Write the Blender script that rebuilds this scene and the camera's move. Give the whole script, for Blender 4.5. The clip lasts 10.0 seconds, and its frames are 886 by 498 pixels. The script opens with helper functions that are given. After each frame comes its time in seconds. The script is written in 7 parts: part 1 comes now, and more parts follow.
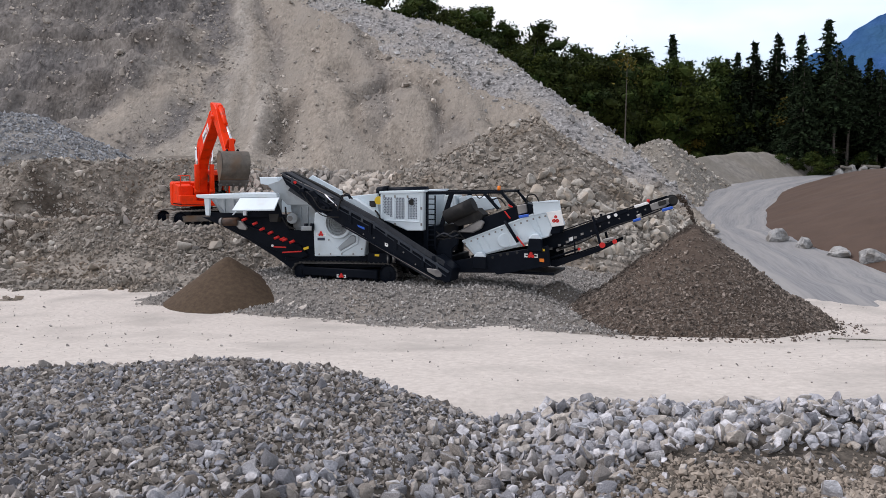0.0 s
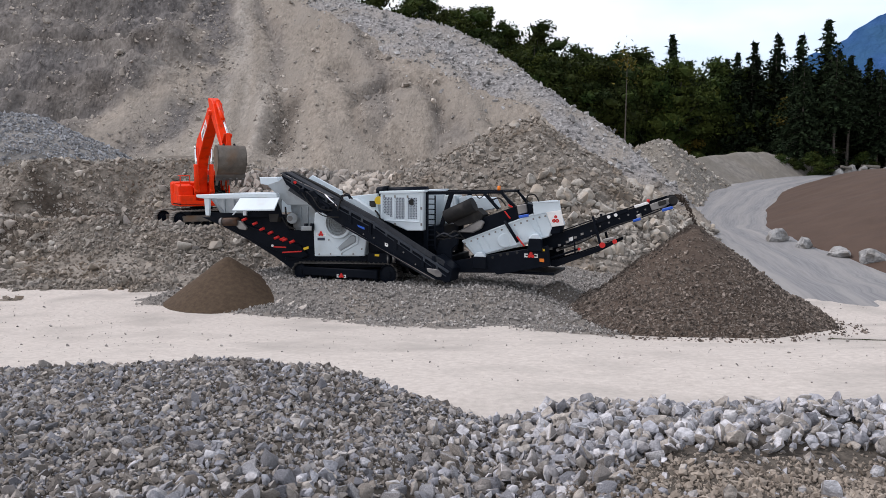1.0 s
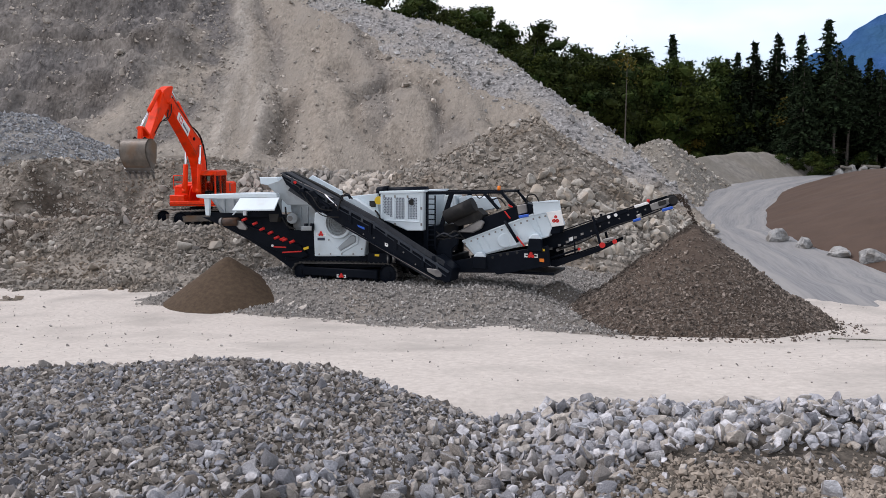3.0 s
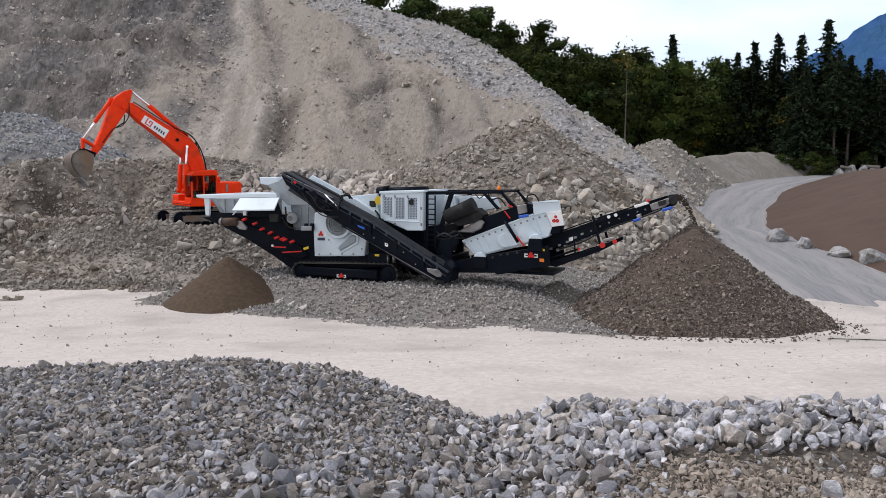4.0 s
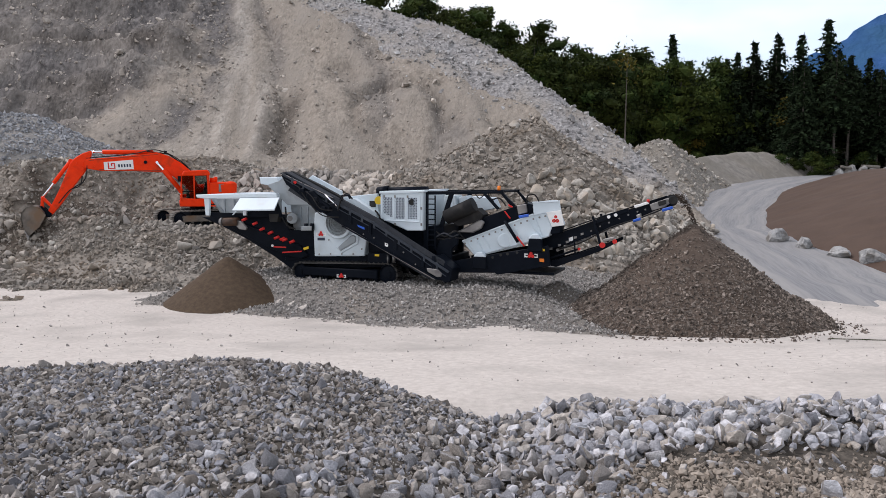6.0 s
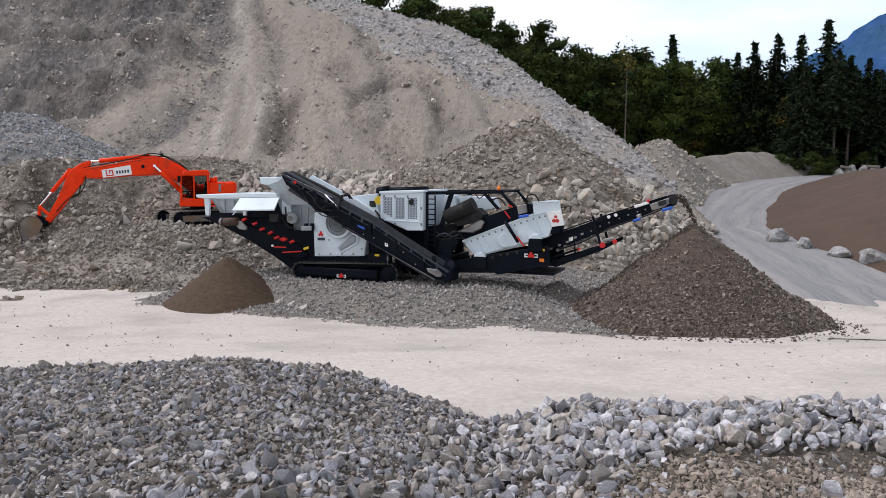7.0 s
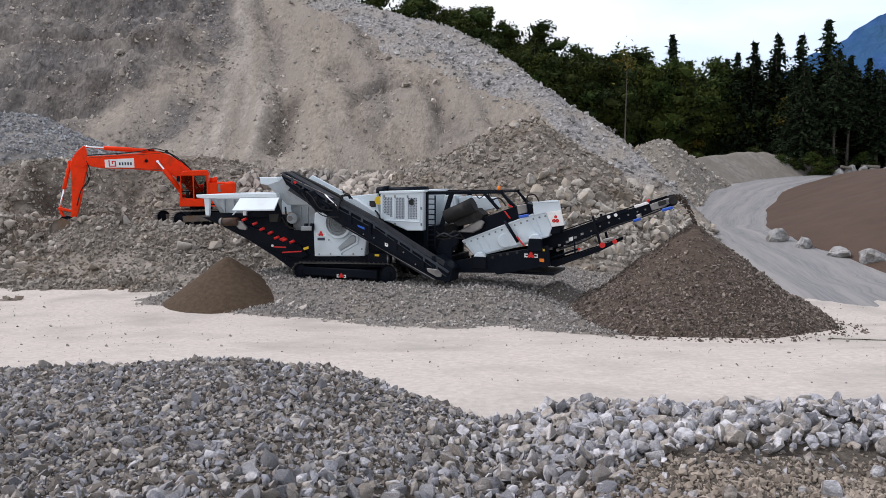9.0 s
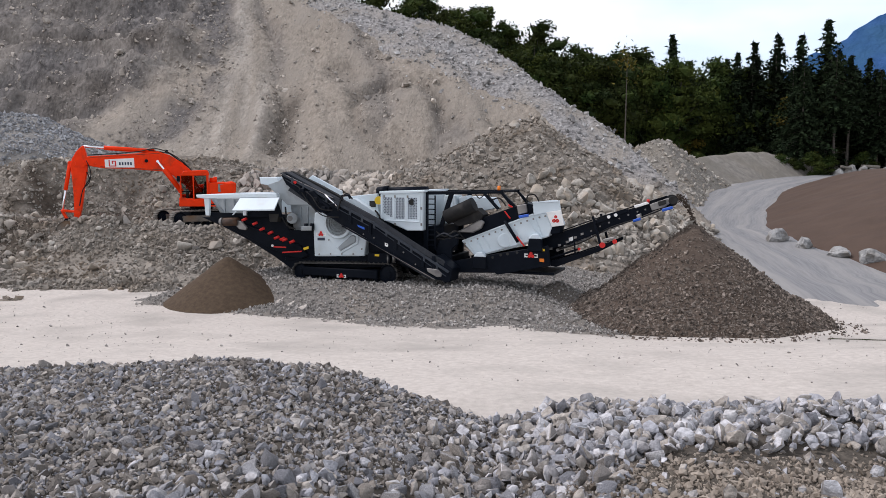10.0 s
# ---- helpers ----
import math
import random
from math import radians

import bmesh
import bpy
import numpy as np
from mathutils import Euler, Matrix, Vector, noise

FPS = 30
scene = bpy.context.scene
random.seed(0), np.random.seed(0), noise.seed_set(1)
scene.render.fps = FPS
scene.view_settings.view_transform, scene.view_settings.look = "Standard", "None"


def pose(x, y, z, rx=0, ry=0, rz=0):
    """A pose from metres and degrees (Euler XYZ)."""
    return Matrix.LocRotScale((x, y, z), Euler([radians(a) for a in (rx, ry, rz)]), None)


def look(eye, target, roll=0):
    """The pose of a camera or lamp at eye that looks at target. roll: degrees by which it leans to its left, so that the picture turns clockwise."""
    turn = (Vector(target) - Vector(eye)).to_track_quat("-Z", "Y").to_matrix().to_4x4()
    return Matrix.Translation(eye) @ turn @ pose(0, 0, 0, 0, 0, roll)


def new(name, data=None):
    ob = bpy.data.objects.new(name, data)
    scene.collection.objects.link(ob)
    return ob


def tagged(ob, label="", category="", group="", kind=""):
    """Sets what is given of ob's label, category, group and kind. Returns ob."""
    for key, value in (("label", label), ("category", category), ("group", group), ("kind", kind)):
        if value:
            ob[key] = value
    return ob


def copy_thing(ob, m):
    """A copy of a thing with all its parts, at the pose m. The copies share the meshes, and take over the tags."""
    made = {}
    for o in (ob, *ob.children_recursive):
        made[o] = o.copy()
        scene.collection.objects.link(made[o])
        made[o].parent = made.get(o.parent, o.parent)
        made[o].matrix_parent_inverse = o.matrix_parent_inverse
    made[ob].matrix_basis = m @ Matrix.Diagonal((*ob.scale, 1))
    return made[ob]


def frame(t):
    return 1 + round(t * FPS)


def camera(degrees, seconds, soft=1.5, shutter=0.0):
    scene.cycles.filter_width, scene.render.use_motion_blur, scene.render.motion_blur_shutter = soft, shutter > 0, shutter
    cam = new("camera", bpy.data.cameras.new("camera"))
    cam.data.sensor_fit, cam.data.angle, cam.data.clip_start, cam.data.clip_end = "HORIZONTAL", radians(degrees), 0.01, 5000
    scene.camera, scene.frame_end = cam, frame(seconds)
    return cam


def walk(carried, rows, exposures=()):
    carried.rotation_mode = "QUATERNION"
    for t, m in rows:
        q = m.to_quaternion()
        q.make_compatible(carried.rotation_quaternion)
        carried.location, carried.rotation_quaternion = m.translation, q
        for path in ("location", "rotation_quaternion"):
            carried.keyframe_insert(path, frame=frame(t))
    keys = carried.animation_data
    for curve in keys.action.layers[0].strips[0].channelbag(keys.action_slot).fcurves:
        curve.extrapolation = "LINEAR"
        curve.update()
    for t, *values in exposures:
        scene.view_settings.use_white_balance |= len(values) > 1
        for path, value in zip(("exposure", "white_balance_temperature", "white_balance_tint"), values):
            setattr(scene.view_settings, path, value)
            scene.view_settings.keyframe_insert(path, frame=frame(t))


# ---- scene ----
EYE_Z = 5.35
cam = camera(60, 10.0, soft=0.55)
CAM_POSE = pose(0, 0, EYE_Z, 90 - 5.93, 0, 0)
walk(cam, [(0.0, CAM_POSE), (10.0, CAM_POSE)], exposures=[(0.0, -1.08, 6260, 17), (10.0, -1.08, 6260, 17)])

# ---- light ----
world = bpy.data.worlds.new("sky_world")
scene.world = world
world.use_nodes = True
wn = world.node_tree.nodes
wn.clear()
w_out = wn.new("ShaderNodeOutputWorld")
w_bg = wn.new("ShaderNodeBackground")
w_sky = wn.new("ShaderNodeTexSky")
w_sky.sky_type = "NISHITA"
w_sky.sun_disc = False
w_sky.sun_elevation = radians(52)
w_sky.sun_rotation = radians(-80)
w_sky.dust_density = 3.0
w_sky.air_density = 1.0
w_mix = wn.new("ShaderNodeMixRGB")
# thin bright cloud with paler blue gaps
w_tc = wn.new("ShaderNodeTexCoord")
w_map = wn.new("ShaderNodeMapping")
w_map.inputs["Scale"].default_value = (1.0, 1.0, 3.0)
w_map.inputs["Location"].default_value = (0.3, 0.0, 0.9)
w_cloud = wn.new("ShaderNodeTexNoise")
w_cloud.inputs["Scale"].default_value = 1.7
w_cloud.inputs["Detail"].default_value = 5.0
w_range = wn.new("ShaderNodeMapRange")
w_range.inputs["From Min"].default_value, w_range.inputs["From Max"].default_value = 0.36, 0.58
world.node_tree.links.new(w_tc.outputs["Generated"], w_map.inputs["Vector"])
world.node_tree.links.new(w_map.outputs[0], w_cloud.inputs["Vector"])
world.node_tree.links.new(w_cloud.outputs["Fac"], w_range.inputs["Value"])
# the haze thins towards the zenith
w_sep = wn.new("ShaderNodeSeparateXYZ")
w_haze = wn.new("ShaderNodeMapRange")
w_haze.inputs["From Min"].default_value, w_haze.inputs["From Max"].default_value = 0.15, 0.95
w_haze.inputs["To Min"].default_value, w_haze.inputs["To Max"].default_value = 0.93, 0.42
world.node_tree.links.new(w_tc.outputs["Generated"], w_sep.inputs[0])
world.node_tree.links.new(w_sep.outputs["Z"], w_haze.inputs["Value"])
world.node_tree.links.new(w_haze.outputs[0], w_mix.inputs["Fac"])
w_tone = wn.new("ShaderNodeMixRGB")
w_tone.inputs["Color1"].default_value = (15.5, 18.6, 21.2, 1)
w_tone.inputs["Color2"].default_value = (24.0, 24.2, 23.4, 1)
world.node_tree.links.new(w_range.outputs[0], w_tone.inputs["Fac"])
world.node_tree.links.new(w_tone.outputs[0], w_mix.inputs["Color2"])
world.node_tree.links.new(w_sky.outputs[0], w_mix.inputs["Color1"])
world.node_tree.links.new(w_mix.outputs[0], w_bg.inputs["Color"])
w_bg.inputs["Strength"].default_value = 0.12
world.node_tree.links.new(w_bg.outputs[0], w_out.inputs["Surface"])

sun_data = bpy.data.lights.new("sun", "SUN")
sun_data.energy = 4.6
sun_data.angle = radians(11)
sun_data.color = (1.0, 0.975, 0.945)
sun = new("sun", sun_data)
sun.matrix_world = look((-50, 34, 64), (0, 25, 0))

# ---- materials ----
def material(name, c1, c2, rough=0.9, scale=1.0, detail=8.0, bump=0.3, bump_scale=20.0, metal=0.0,
             c3=None, scale3=0.15, spread3=(0.45, 0.65), island=0.0, stretch=(1, 1, 1), spec=0.3, ob_random=0.0, bump_dist=0.02, masks=(), spread=(0.32, 0.68), palette=None, run=""):
    """Two colours mixed by fine noise, a third by broad noise, with relief; island varies each loose piece."""
    m = bpy.data.materials.new(name)
    m.use_nodes = True
    n, l = m.node_tree.nodes, m.node_tree.links
    b = n["Principled BSDF"]
    b.inputs["Roughness"].default_value = rough
    b.inputs["Metallic"].default_value = metal
    b.inputs["Specular IOR Level"].default_value = spec
    tc = n.new("ShaderNodeTexCoord")
    lay = None
    if run:
        lay = n.new("ShaderNodeAttribute")
        lay.attribute_name = run
    mp = n.new("ShaderNodeMapping")
    mp.inputs["Scale"].default_value = stretch
    l.new(lay.outputs["Vector"] if run else tc.outputs["Object"], mp.inputs["Vector"])
    t1 = n.new("ShaderNodeTexNoise")
    t1.inputs["Scale"].default_value = scale
    t1.inputs["Detail"].default_value = detail
    t1.inputs["Roughness"].default_value = 0.65
    l.new(mp.outputs[0], t1.inputs["Vector"])
    r1 = n.new("ShaderNodeMapRange")
    r1.inputs["From Min"].default_value, r1.inputs["From Max"].default_value = spread
    l.new(t1.outputs["Fac"], r1.inputs["Value"])
    mix = n.new("ShaderNodeMixRGB")
    mix.inputs["Color1"].default_value = (*c1, 1)
    mix.inputs["Color2"].default_value = (*c2, 1)
    l.new(r1.outputs[0], mix.inputs["Fac"])
    out = mix.outputs[0]
    if palette:
        # every stone takes one of several colours
        gi, oi = n.new("ShaderNodeNewGeometry"), n.new("ShaderNodeObjectInfo")
        sm, fr = n.new("ShaderNodeMath"), n.new("ShaderNodeMath")
        fr.operation = "FRACT"
        l.new(gi.outputs["Random Per Island"], sm.inputs[0])
        l.new(oi.outputs["Random"], sm.inputs[1])
        l.new(sm.outputs[0], fr.inputs[0])
        ramp = n.new("ShaderNodeValToRGB")
        while len(ramp.color_ramp.elements) < len(palette):
            ramp.color_ramp.elements.new(0.5)
        for i, c in enumerate(palette):
            ramp.color_ramp.elements[i].position = i / (len(palette) - 1)
            ramp.color_ramp.elements[i].color = (*c, 1)
        l.new(fr.outputs[0], ramp.inputs[0])
        mp2 = n.new("ShaderNodeMixRGB")
        mp2.blend_type = "MULTIPLY"
        mp2.inputs["Fac"].default_value = 1.0
        l.new(ramp.outputs[0], mp2.inputs["Color1"])
        l.new(out, mp2.inputs["Color2"])
        out = mp2.outputs[0]
    if c3:
        t3 = n.new("ShaderNodeTexNoise")
        t3.inputs["Scale"].default_value = scale3
        t3.inputs["Detail"].default_value = 6.0
        l.new(mp.outputs[0], t3.inputs["Vector"])
        r3 = n.new("ShaderNodeMapRange")
        r3.inputs["From Min"].default_value, r3.inputs["From Max"].default_value = spread3
        l.new(t3.outputs["Fac"], r3.inputs["Value"])
        m3 = n.new("ShaderNodeMixRGB")
        l.new(r3.outputs[0], m3.inputs["Fac"])
        l.new(out, m3.inputs["Color1"])
        m3.inputs["Color2"].default_value = (*c3, 1)
        out = m3.outputs[0]
    for mask, ca, cb in masks:
        # another soil, spread over the mesh as a named layer
        at = n.new("ShaderNodeAttribute")
        at.attribute_name = mask
        mc = n.new("ShaderNodeMixRGB")
        mc.inputs["Color1"].default_value = (*ca, 1)
        mc.inputs["Color2"].default_value = (*cb, 1)
        l.new(r1.outputs[0], mc.inputs["Fac"])
        ms = n.new("ShaderNodeMixRGB")
        l.new(at.outputs["Fac"], ms.inputs["Fac"])
        l.new(out, ms.inputs["Color1"])
        l.new(mc.outputs[0], ms.inputs["Color2"])
        out = ms.outputs[0]
    for amount, node, socket in ((island, "ShaderNodeNewGeometry", "Random Per Island"), (ob_random, "ShaderNodeObjectInfo", "Random")):
        if amount:
            g = n.new(node)
            rr = n.new("ShaderNodeMapRange")
            rr.inputs["To Min"].default_value, rr.inputs["To Max"].default_value = 1 - amount, 1 + amount
            l.new(g.outputs[socket], rr.inputs["Value"])
            hs = n.new("ShaderNodeHueSaturation")
            l.new(rr.outputs[0], hs.inputs["Value"])
            l.new(out, hs.inputs["Color"])
            out = hs.outputs[0]
    l.new(out, b.inputs["Base Color"])
    if bump:
        tb = n.new("ShaderNodeTexNoise")
        tb.inputs["Scale"].default_value = bump_scale
        tb.inputs["Detail"].default_value = 6.0
        l.new(mp.outputs[0], tb.inputs["Vector"])
        bp = n.new("ShaderNodeBump")
        bp.inputs["Strength"].default_value = bump
        bp.inputs["Distance"].default_value = bump_dist
        l.new(tb.outputs["Fac"], bp.inputs["Height"])
        l.new(bp.outputs[0], b.inputs["Normal"])
    return m


M_GROUND = material("pale_dusty_ground", (0.43, 0.386, 0.345), (0.60, 0.548, 0.497), 0.95, 9.0, detail=15, spread=(0.3, 0.7), c3=(0.35, 0.32, 0.288), scale3=0.5, spread3=(0.47, 0.8), bump=0.6, bump_scale=34, bump_dist=0.025, stretch=(0.7, 1, 1))
M_HILL = material("hillside_scree", (0.20, 0.17, 0.138), (0.335, 0.292, 0.243), 0.95, 2.6, detail=15, spread=(0.36, 0.64), c3=(0.25, 0.221, 0.187), scale3=0.25, spread3=(0.42, 0.66), bump=1.0, bump_scale=5.0, bump_dist=0.16, stretch=(1.0, 0.6, 0.6),
                  masks=(("pale_soil", (0.30, 0.268, 0.232), (0.45, 0.41, 0.36)), ("grey_soil", (0.062, 0.057, 0.056), (0.165, 0.153, 0.147)), ("brown_soil", (0.055, 0.045, 0.036), (0.14, 0.117, 0.096))))
M_FARHEAP = material("pale_heap_earth", (0.165, 0.15, 0.13), (0.29, 0.265, 0.232), 0.95, 1.2, detail=13, c3=(0.2, 0.18, 0.15), scale3=0.25, bump=0.9, bump_scale=2.5, bump_dist=0.2)
M_BANK = material("bank_earth", (0.115, 0.098, 0.08), (0.27, 0.237, 0.2), 0.95, 1.6, detail=14, spread=(0.4, 0.62), c3=(0.15, 0.127, 0.104), scale3=0.3, spread3=(0.5, 0.7), bump=1.0, bump_scale=5, bump_dist=0.15,
                  masks=(("pale_soil", (0.23, 0.202, 0.17), (0.36, 0.325, 0.282)), ("brown_soil", (0.058, 0.045, 0.034), (0.125, 0.1, 0.078))))
# earth under the stones, darkened so that gaps between them read as shade
M_FRONT = material("gap_shaded_earth", (0.05, 0.042, 0.034), (0.13, 0.112, 0.092), 0.95, 5.0, detail=12, bump=1.0, bump_scale=11, bump_dist=0.06)
M_GREY = material("grey_gravel_bed", (0.17, 0.16, 0.15), (0.29, 0.275, 0.255), 0.95, 3.0, bump=0.9, bump_scale=8, bump_dist=0.06)
M_DARKPILE = material("dark_brown_aggregate", (0.060, 0.043, 0.033), (0.115, 0.088, 0.069), 0.95, 4.0, bump=1.0, bump_scale=14, bump_dist=0.05)
M_MOUND = material("mound_gravel", (0.095, 0.08, 0.068), (0.19, 0.168, 0.147), 0.95, 5.0, detail=12, bump=1.0, bump_scale=14, bump_dist=0.05)
M_SAND = material("brown_sand", (0.068, 0.043, 0.031), (0.09, 0.058, 0.042), 0.95, 0.6, bump=0.3, bump_scale=12)
M_FINES = material("brown_fines", (0.052, 0.034, 0.021), (0.09, 0.062, 0.039), 0.95, 6, detail=12, bump=0.8, bump_scale=16)
M_STONE = material("grey_limestone", (0.68, 0.662, 0.66), (1.25, 1.23, 1.23), 0.88, 9.0, detail=13, spread=(0.34, 0.64), bump=1.0, bump_scale=14, bump_dist=0.05,
                   palette=((0.2, 0.2, 0.215), (0.37, 0.38, 0.41), (0.5, 0.5, 0.52), (0.29, 0.262, 0.23), (0.42, 0.39, 0.35), (0.24, 0.225, 0.21), (0.59, 0.585, 0.59), (0.41, 0.42, 0.45), (0.2, 0.195, 0.195), (0.4, 0.365, 0.32)))
M_ORANGE = material("orange_paint", (0.88, 0.045, 0.002), (0.74, 0.034, 0.002), 0.4, 3.0, c3=(0.36, 0.045, 0.014), scale3=2.2, spread3=(0.56, 0.8), bump=0.05, spec=0.12)
M_BLACK = material("anthracite_paint", (0.0035, 0.0052, 0.009), (0.0065, 0.009, 0.0145), 0.45, 1.5, c3=(0.012, 0.013, 0.0155), scale3=1.2, spread3=(0.55, 0.9), bump=0.05, spec=0.05)
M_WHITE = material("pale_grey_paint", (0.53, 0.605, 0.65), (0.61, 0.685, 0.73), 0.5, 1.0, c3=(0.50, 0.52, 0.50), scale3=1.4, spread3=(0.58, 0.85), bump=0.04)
M_ROAD = material("grey_haul_road", (0.16, 0.16, 0.166), (0.25, 0.248, 0.25), 0.95, 5.0, detail=14, c3=(0.31, 0.297, 0.282), scale3=0.8, spread3=(0.42, 0.74), bump=0.5, bump_scale=14, stretch=(1.5, 0.07, 1), run="road_run")
M_STONE2 = material("dusty_grey_stone", (0.7, 0.68, 0.668), (1.3, 1.27, 1.27), 0.9, 16.0, detail=12, bump=0.8, bump_scale=35, bump_dist=0.02,
                    palette=((0.1, 0.09, 0.082), (0.29, 0.262, 0.23), (0.13, 0.118, 0.106), (0.42, 0.392, 0.355), (0.18, 0.16, 0.14), (0.37, 0.38, 0.41), (0.13, 0.132, 0.14), (0.25, 0.255, 0.28), (0.46, 0.44, 0.415), (0.16, 0.145, 0.13)))
# dull grey parts, and pale panels with shade put into their colour
M_DULLGREY_SHADE = material("dull_grey_and_shaded_paint", (0.27, 0.305, 0.325), (0.34, 0.375, 0.395), 0.6, 1.2, c3=(0.17, 0.165, 0.155), scale3=1.6, spread3=(0.5, 0.8), bump=0.1)
M_RUBBER = material("black_rubber", (0.010, 0.010, 0.011), (0.02, 0.0195, 0.019), 0.7, 3.0, c3=(0.055, 0.05, 0.045), scale3=1.5, spread3=(0.55, 0.9), bump=0.15, spec=0.2)
M_FLANGE = material("scuffed_slate_paint", (0.018, 0.024, 0.034), (0.033, 0.041, 0.054), 0.45, 3.0, c3=(0.05, 0.054, 0.062), scale3=3.0, spread3=(0.55, 0.8), bump=0.1)
M_BELT = material("dusty_conveyor_belt", (0.019, 0.022, 0.028), (0.04, 0.044, 0.052), 0.85, 2.0, bump=0.2)
M_STEEL = material("worn_bare_steel", (0.2, 0.195, 0.19), (0.33, 0.32, 0.31), 0.45, 4.0, metal=0.8, c3=(0.15, 0.145, 0.145), scale3=2.0, bump=0.1)
M_CHROME = material("chromed_rod", (0.75, 0.76, 0.78), (0.82, 0.82, 0.84), 0.15, 4.0, metal=1.0, bump=0)
M_BUCKET = material("scoured_bucket_steel", (0.10, 0.086, 0.073), (0.2, 0.175, 0.15), 0.5, 2.0, metal=0.4, c3=(0.17, 0.11, 0.07), scale3=1.2, bump=0.3)
M_TRACK = material("dark_track_steel", (0.022, 0.022, 0.023), (0.05, 0.048, 0.046), 0.6, 4.0, c3=(0.09, 0.083, 0.075), scale3=2.0, spread3=(0.5, 0.8), bump=0.2)
M_DUSTYTRACK = material("dusty_track_steel", (0.13, 0.117, 0.102), (0.26, 0.24, 0.212), 0.8, 3.0, c3=(0.07, 0.063, 0.056), scale3=2.0, bump=0.2)
M_RUST = material("rusty_steel", (0.06, 0.035, 0.024), (0.14, 0.075, 0.045), 0.8, 5.0, c3=(0.03, 0.027, 0.025), scale3=2.5, bump=0.3)
M_RED = material("red_paint", (0.62, 0.02, 0.015), (0.52, 0.018, 0.015), 0.45, 3.0, bump=0.03)
M_BLUE = material("blue_motor_paint", (0.02, 0.09, 0.45), (0.03, 0.11, 0.5), 0.4, 3.0, bump=0.03)
M_YELLOW = material("yellow_sticker", (0.75, 0.5, 0.02), (0.7, 0.45, 0.02), 0.5, 3.0, bump=0)
M_PLATE = material("white_plate", (0.78, 0.78, 0.77), (0.72, 0.72, 0.71), 0.5, 3.0, bump=0)
M_DARKTEXT = material("dark_print", (0.03, 0.04, 0.07), (0.04, 0.05, 0.08), 0.6, 3.0, bump=0)
M_AMBER = material("amber_lens", (0.85, 0.22, 0.02), (0.8, 0.2, 0.02), 0.25, 3.0, bump=0)
M_GLASS = bpy.data.materials.new("tinted_glass")
M_GLASS.use_nodes = True
_b = M_GLASS.node_tree.nodes["Principled BSDF"]
_b.inputs["Base Color"].default_value = (0.55, 0.62, 0.6, 1)
_b.inputs["Roughness"].default_value = 0.05
_b.inputs["Transmission Weight"].default_value = 1.0
_b.inputs["IOR"].default_value = 1.1
M_INSIDE = material("dark_cab_interior", (0.02, 0.02, 0.02), (0.035, 0.033, 0.03), 0.8, 3.0, bump=0.1)

# ---- small toolkit ----
def part(name, bm, mat, parent=None, label=""):
    me = bpy.data.meshes.new(name)
    if bm is not None:
        bm.to_mesh(me)
        bm.free()
    for mm in (mat if isinstance(mat, (list, tuple)) else [mat]):
        me.materials.append(mm)
    ob = new(name, me)
    if parent is not None:
        ob.parent = parent
    if label:
        tagged(ob, label)
    return ob


def mesh_from(name, verts, faces, mat, smooth=False):
    """A mesh object out of numpy vertices (n,3) and faces (m,k)."""
    me = bpy.data.meshes.new(name)
    k = faces.shape[1]
    me.vertices.add(len(verts))
    me.vertices.foreach_set("co", np.ascontiguousarray(verts, dtype=np.float32).ravel())
    me.loops.add(faces.size)
    me.loops.foreach_set("vertex_index", np.ascontiguousarray(faces, dtype=np.int32).ravel())
    me.polygons.add(len(faces))
    me.polygons.foreach_set("loop_start", np.arange(0, faces.size, k, dtype=np.int32))
    me.update(calc_edges=True)
    me.polygons.foreach_set("use_smooth", np.full(len(faces), smooth))
    me.materials.append(mat)
    return new(name, me)


def lattice(ix, iy, seed):
    h = (ix.astype(np.int64) * 374761393 + iy.astype(np.int64) * 668265263 + seed * 974634777) & 0x7FFFFFFF
    h = ((h ^ (h >> 13)) * 1274126177) & 0x7FFFFFFF
    h = h ^ (h >> 16)
    return (h & 0xFFFF) / 65535.0 * 2 - 1


def vnoise(x, y, seed=0):
    ix, iy = np.floor(x), np.floor(y)
    fx, fy = x - ix, y - iy
    fx, fy = fx * fx * (3 - 2 * fx), fy * fy * (3 - 2 * fy)
    a, b = lattice(ix, iy, seed), lattice(ix + 1, iy, seed)
    c, d = lattice(ix, iy + 1, seed), lattice(ix + 1, iy + 1, seed)
    return (a + (b - a) * fx) + ((c + (d - c) * fx) - (a + (b - a) * fx)) * fy


def fbm(x, y, octaves=4, seed=0):
    s, amp = 0.0, 1.0
    for k in range(octaves):
        s = s + amp * vnoise(x, y, seed + k)
        x, y, amp = x * 2.03 + 7.1, y * 2.03 + 3.7, amp * 0.5
    return s


def sstep(a, b, x):
    t = np.clip((x - a) / (b - a), 0, 1)
    return t * t * (3 - 2 * t)


def smin(a, b, k):
    h = np.clip(0.5 + 0.5 * (b - a) / k, 0, 1)
    return b + (a - b) * h - k * h * (1 - h)


def smax(a, b, k):
    return -smin(-a, -b, k)


# ---- lie of the land ----
MX, MY, MYAW = -3.3, 31.1, -22.0            # crusher: middle of its tracks, and turn
CU, SU = math.cos(radians(MYAW)), math.sin(radians(MYAW))
PAD_Z = 0.93


def machine_uv(x, y):
    dx, dy = x - MX, y - MY
    return dx * CU + dy * SU, -dx * SU + dy * CU


